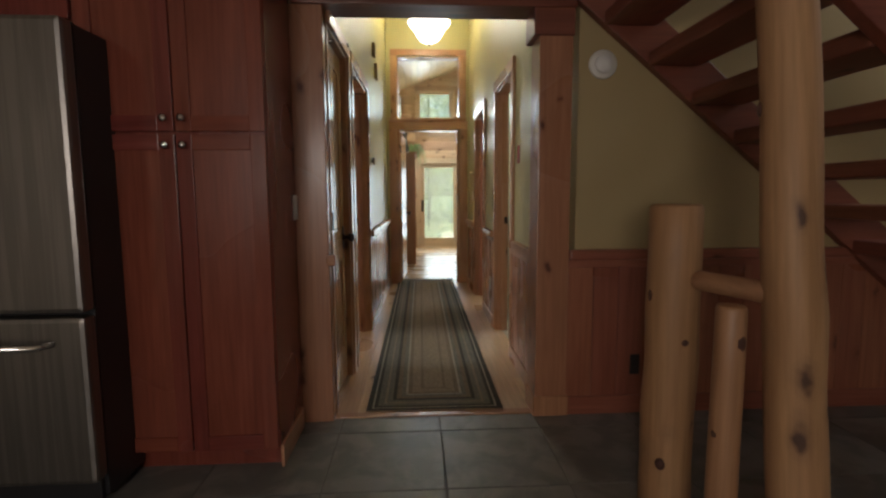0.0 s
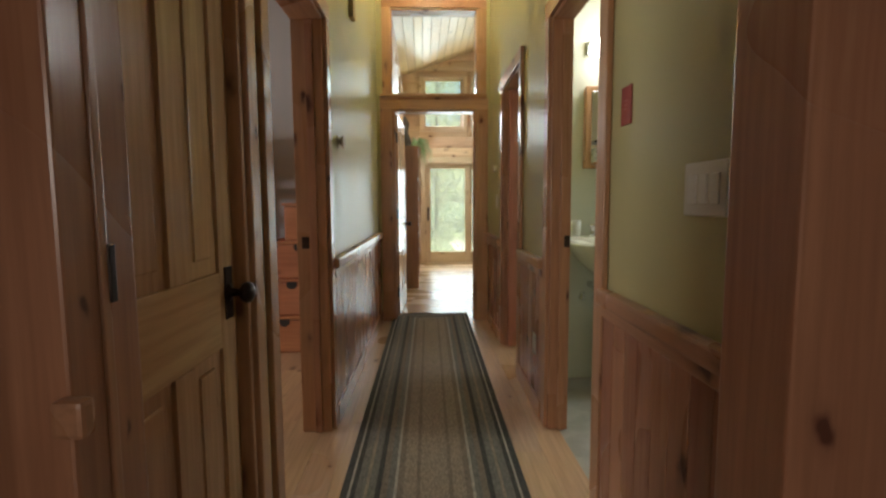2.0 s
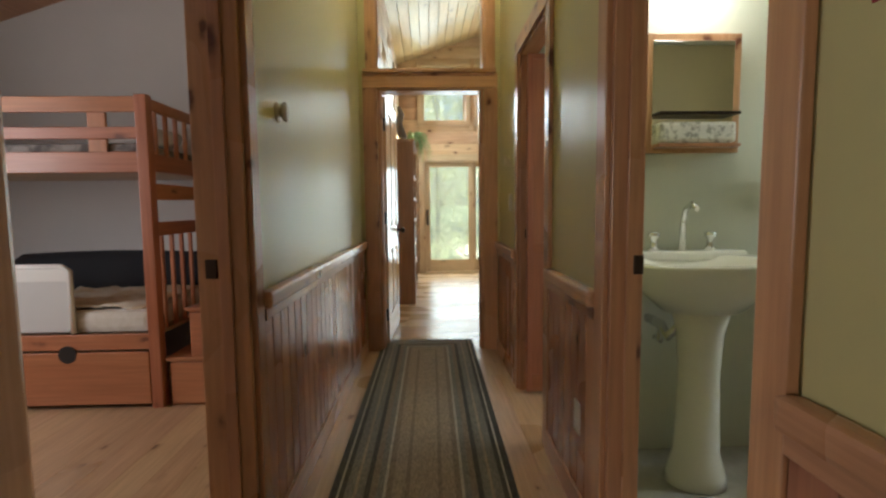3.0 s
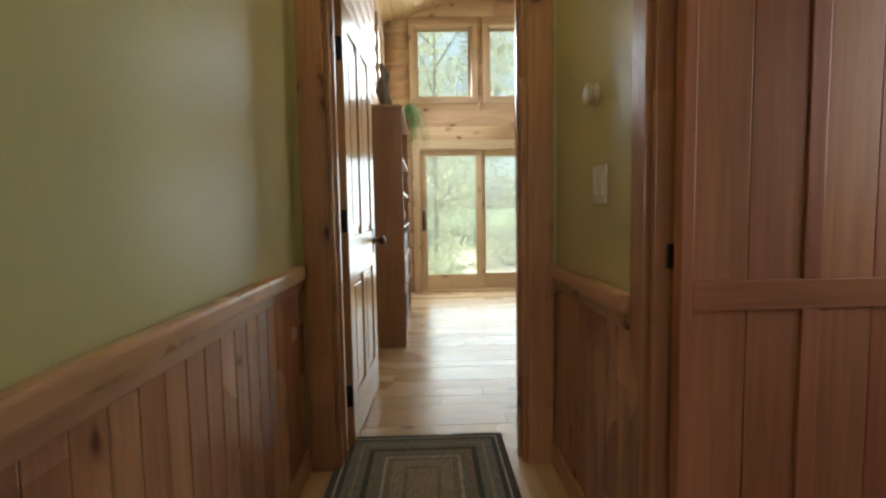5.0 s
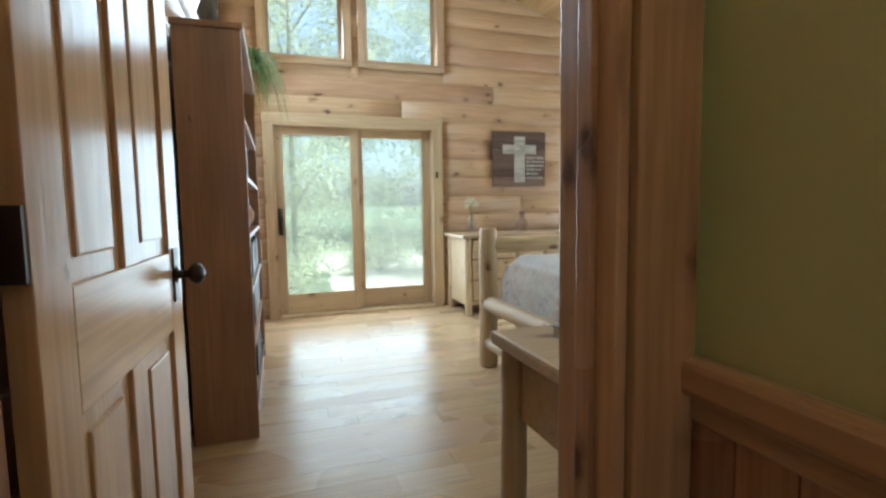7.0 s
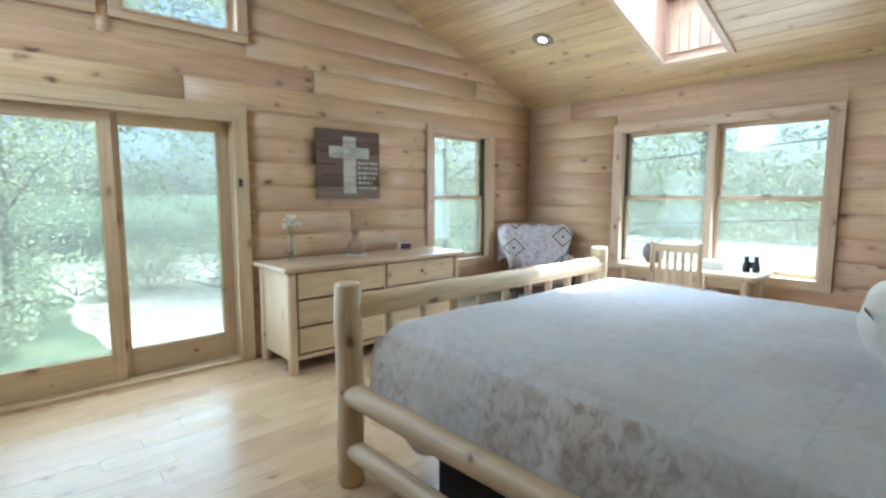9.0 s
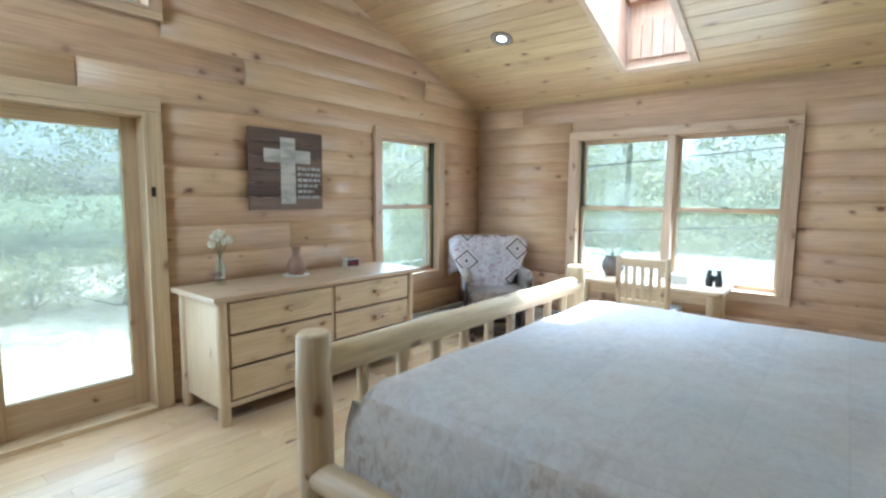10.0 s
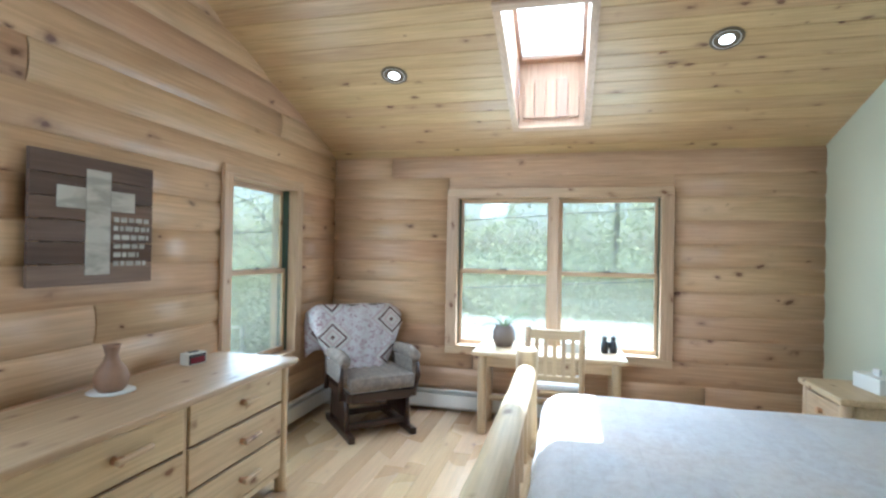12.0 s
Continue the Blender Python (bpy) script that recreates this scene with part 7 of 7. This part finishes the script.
def tree(x, y, h, seed, spread=1.6, low=0.35, clumps=26, leaves=70, size=0.085):
    rng = random.Random(seed)
    t = thing("tree", "leafy green broadleaf tree in full summer sun", "tree", (x, y, GROUND_Z), 0, "trees round the house")
    lean_x, lean_y = rng.uniform(-0.3, 0.3), rng.uniform(-0.3, 0.3)
    part("trunk", tube([(0, 0, 0), (lean_x * 0.3, lean_y * 0.3, h * 0.3), (lean_x * 0.7, lean_y * 0.7, h * 0.6), (lean_x, lean_y, h * 0.92)], [0.06 * h / 7, 0.048 * h / 7, 0.032 * h / 7, 0.010], 10, True, 0.08, seed), BARK, t)
    cs = []
    for k in range(clumps):
        f = low + (1 - low) * rng.random()
        a = rng.uniform(0, 6.28)
        r = spread * (1 - 0.75 * abs(f - 0.55)) * rng.uniform(0.35, 1.0)
        c = Vector((lean_x * f + r * math.cos(a), lean_y * f + r * math.sin(a), h * f))
        cs.append((c, rng.uniform(0.35, 0.7) * spread / 1.6))
        if k % 5 == 0:
            part("limb", tube([(lean_x * f * 0.8, lean_y * f * 0.8, h * (f - 0.12)), ((lean_x * f + c.x) / 2, (lean_y * f + c.y) / 2, h * (f - 0.04)), tuple(c)], [0.022, 0.014, 0.006], 6), BARK, t)
    part("crown", crown_mesh(rng, cs, leaves, size), LEAF, t)
    return t


rng = random.Random(77)
for k, (x, y, h, s) in enumerate(((-0.6, 15.5, 6.5, 1.9), (0.75, 15.9, 7.5, 2.0), (-7.0, 20.0, 8.5, 2.3), (-2.6, 14.2, 6.0, 1.8), (7.6, 21.5, 9.0, 2.4), (6.6, 18.2, 8.5, 2.2), (8.2, 15.4, 8.0, 2.2), (5.6, 15.6, 7.0, 1.8), (10.8, 12.6, 8.5, 2.3), (12.0, 6.8, 8.0, 2.3), (14.5, 12.4, 10.0, 2.8), (15.5, 7.6, 10.0, 2.8), (11.8, 15.6, 9.0, 2.5), (-4.5, 17.5, 9.0, 2.6), (14.0, 4.0, 9.0, 2.6), (-5, 11, 8, 2.4))):
    tree(x, y, h, 100 + k, s, 0.18, 46, 330, 0.034)


def bush(x, y, r, seed):
    g = random.Random(seed)
    b = thing("bush", "low sunlit green shrub", "bush", (x, y, GROUND_Z), 0, "shrubs round the house")
    cs = [(Vector((g.uniform(-r, r), g.uniform(-r, r), g.uniform(0.15, r * 0.9))), r * 0.45) for _ in range(12)]
    for k in range(4):
        part("stem", tube([(0, 0, 0), tuple(cs[k][0])], [0.018, 0.006], 6), BARK, b)
    part("foliage", crown_mesh(g, cs, 170, 0.035), LEAF, b)


for k, (x, y, r) in enumerate(((-1.2, 13.6, 0.7), (0.1, 14.3, 0.6), (5.9, 13.4, 0.8), (3.6, 16.4, 0.9), (1.6, 17.2, 0.8), (8.6, 10.8, 0.7), (9.2, 8.2, 0.8), (9.0, 12.8, 0.8), (2.6, 17.0, 0.7), (0.3, 15.4, 1.0), (-0.5, 15.2, 1.0), (-1.9, 14.8, 1.0), (11.0, 9.6, 1.3), (11.6, 8.0, 1.3), (11.4, 11.2, 1.3), (12.2, 6.4, 1.3), (10.6, 6.2, 1.1), (5.2, 17.2, 1.3), (6.6, 16.2, 1.2), (8.0, 14.2, 1.2), (9.8, 13.4, 1.2))):
    bush(x, y, r, 300 + k)

# far woods all round: leaves gathered in sprays, with open sky between
far = np.random.default_rng(9)
SPRAYS, PER = 4400, 100
ang, dist = far.uniform(-0.75, 2.5, SPRAYS), far.uniform(17, 36, SPRAYS)
high = far.uniform(-0.2, 17.0, SPRAYS) * (0.55 + 0.45 * far.random(SPRAYS))
ang[:650], dist[:650], high[:650] = far.uniform(-0.75, 0.72, 650), far.uniform(7.4, 17, 650), far.uniform(-0.2, 1.3, 650)
ang[1500:2200], dist[1500:2200], high[1500:2200] = far.uniform(-0.8, 0.75, 700), far.uniform(7.2, 13, 700), far.uniform(-0.3, 0.3, 700)
ang[650:1500], dist[650:1500], high[650:1500] = far.uniform(1.15, 2.3, 850), far.uniform(13, 26, 850), far.uniform(4, 15, 850)
mid = np.stack((3 + dist * np.cos(ang), 9 + dist * np.sin(ang), high), 1)
wide = far.uniform(0.35, 1.0, SPRAYS)
N = SPRAYS * PER
off = far.normal(0, 1, (SPRAYS, PER, 3)) * wide[:, None, None] * np.array((0.8, 0.8, 0.42))
cen = (mid[:, None, :] + off).reshape(-1, 3)
cen[:, 2] = np.maximum(cen[:, 2], GROUND_Z + 0.05)
turn = np.repeat(ang, PER)
nrm = np.stack((far.normal(0, 0.6, N) - 0.4 * np.cos(turn), far.normal(0, 0.6, N) - 0.4 * np.sin(turn), np.full(N, 0.9)), 1)
nrm /= np.linalg.norm(nrm, axis=1)[:, None]
u = np.cross(nrm, far.normal(0, 1, (N, 3)))
u *= (far.uniform(0.05, 0.12, N) * np.repeat(np.clip(dist / 22, 0.4, 1), PER) / np.linalg.norm(u, axis=1))[:, None]
v = np.cross(nrm, u) * 0.6
me = bpy.data.meshes.new("far_woods")
me.from_pydata(np.stack((cen + u, cen + v, cen - u, cen - v), 1).reshape(-1, 3).tolist(), [], np.arange(4 * N).reshape(-1, 4).tolist())
me.materials.append(LEAF)
tagged(new("far_woods", me), "sunlit woodland beyond the garden", "woods", "", "stuff")


def cable(name, y0, z0, y1, z1, x, r):
    pts = []
    for k in range(13):
        f = k / 12
        pts.append((x, y0 + (y1 - y0) * f, z0 + (z1 - z0) * f - 0.12 * 4 * f * (1 - f)))
    return single(name, tube(pts, [r] * 13, 6), BLACK, "black overhead cable strung outside the window", "cable", group="overhead cables")


cable("overhead_cable", 20.0, 1.50, -2.0, 2.97, 9.5, 0.013)
cable("overhead_cable", 20.0, 0.31, -2.0, 1.86, 9.5, 0.013)
for y in (20.0, -2.0):
    single("utility_pole", tube([(0, 0, 0), (0, 0, 4.2)], [0.13, 0.10], 12), BARK, "weathered wooden utility pole carrying cables", "pole", (9.62, y, GROUND_Z), group="utility poles")


def white_railing():
    r = thing("garden_railing", "low white painted railing standing in the garden", "railing", (7.05, 14.0, GROUND_Z))
    for k in range(5):
        part("post", box(k * 0.3 - 0.022, k * 0.3 + 0.022, -0.022, 0.022, 0, 0.52, 0.004), WHITE, r)
    part("top_rail", box(-0.06, 1.26, -0.045, 0.045, 0.52, 0.56, 0.006), WHITE, r)
    part("low_rail", box(-0.02, 1.22, -0.015, 0.015, 0.14, 0.19, 0.004), WHITE, r)


white_railing()
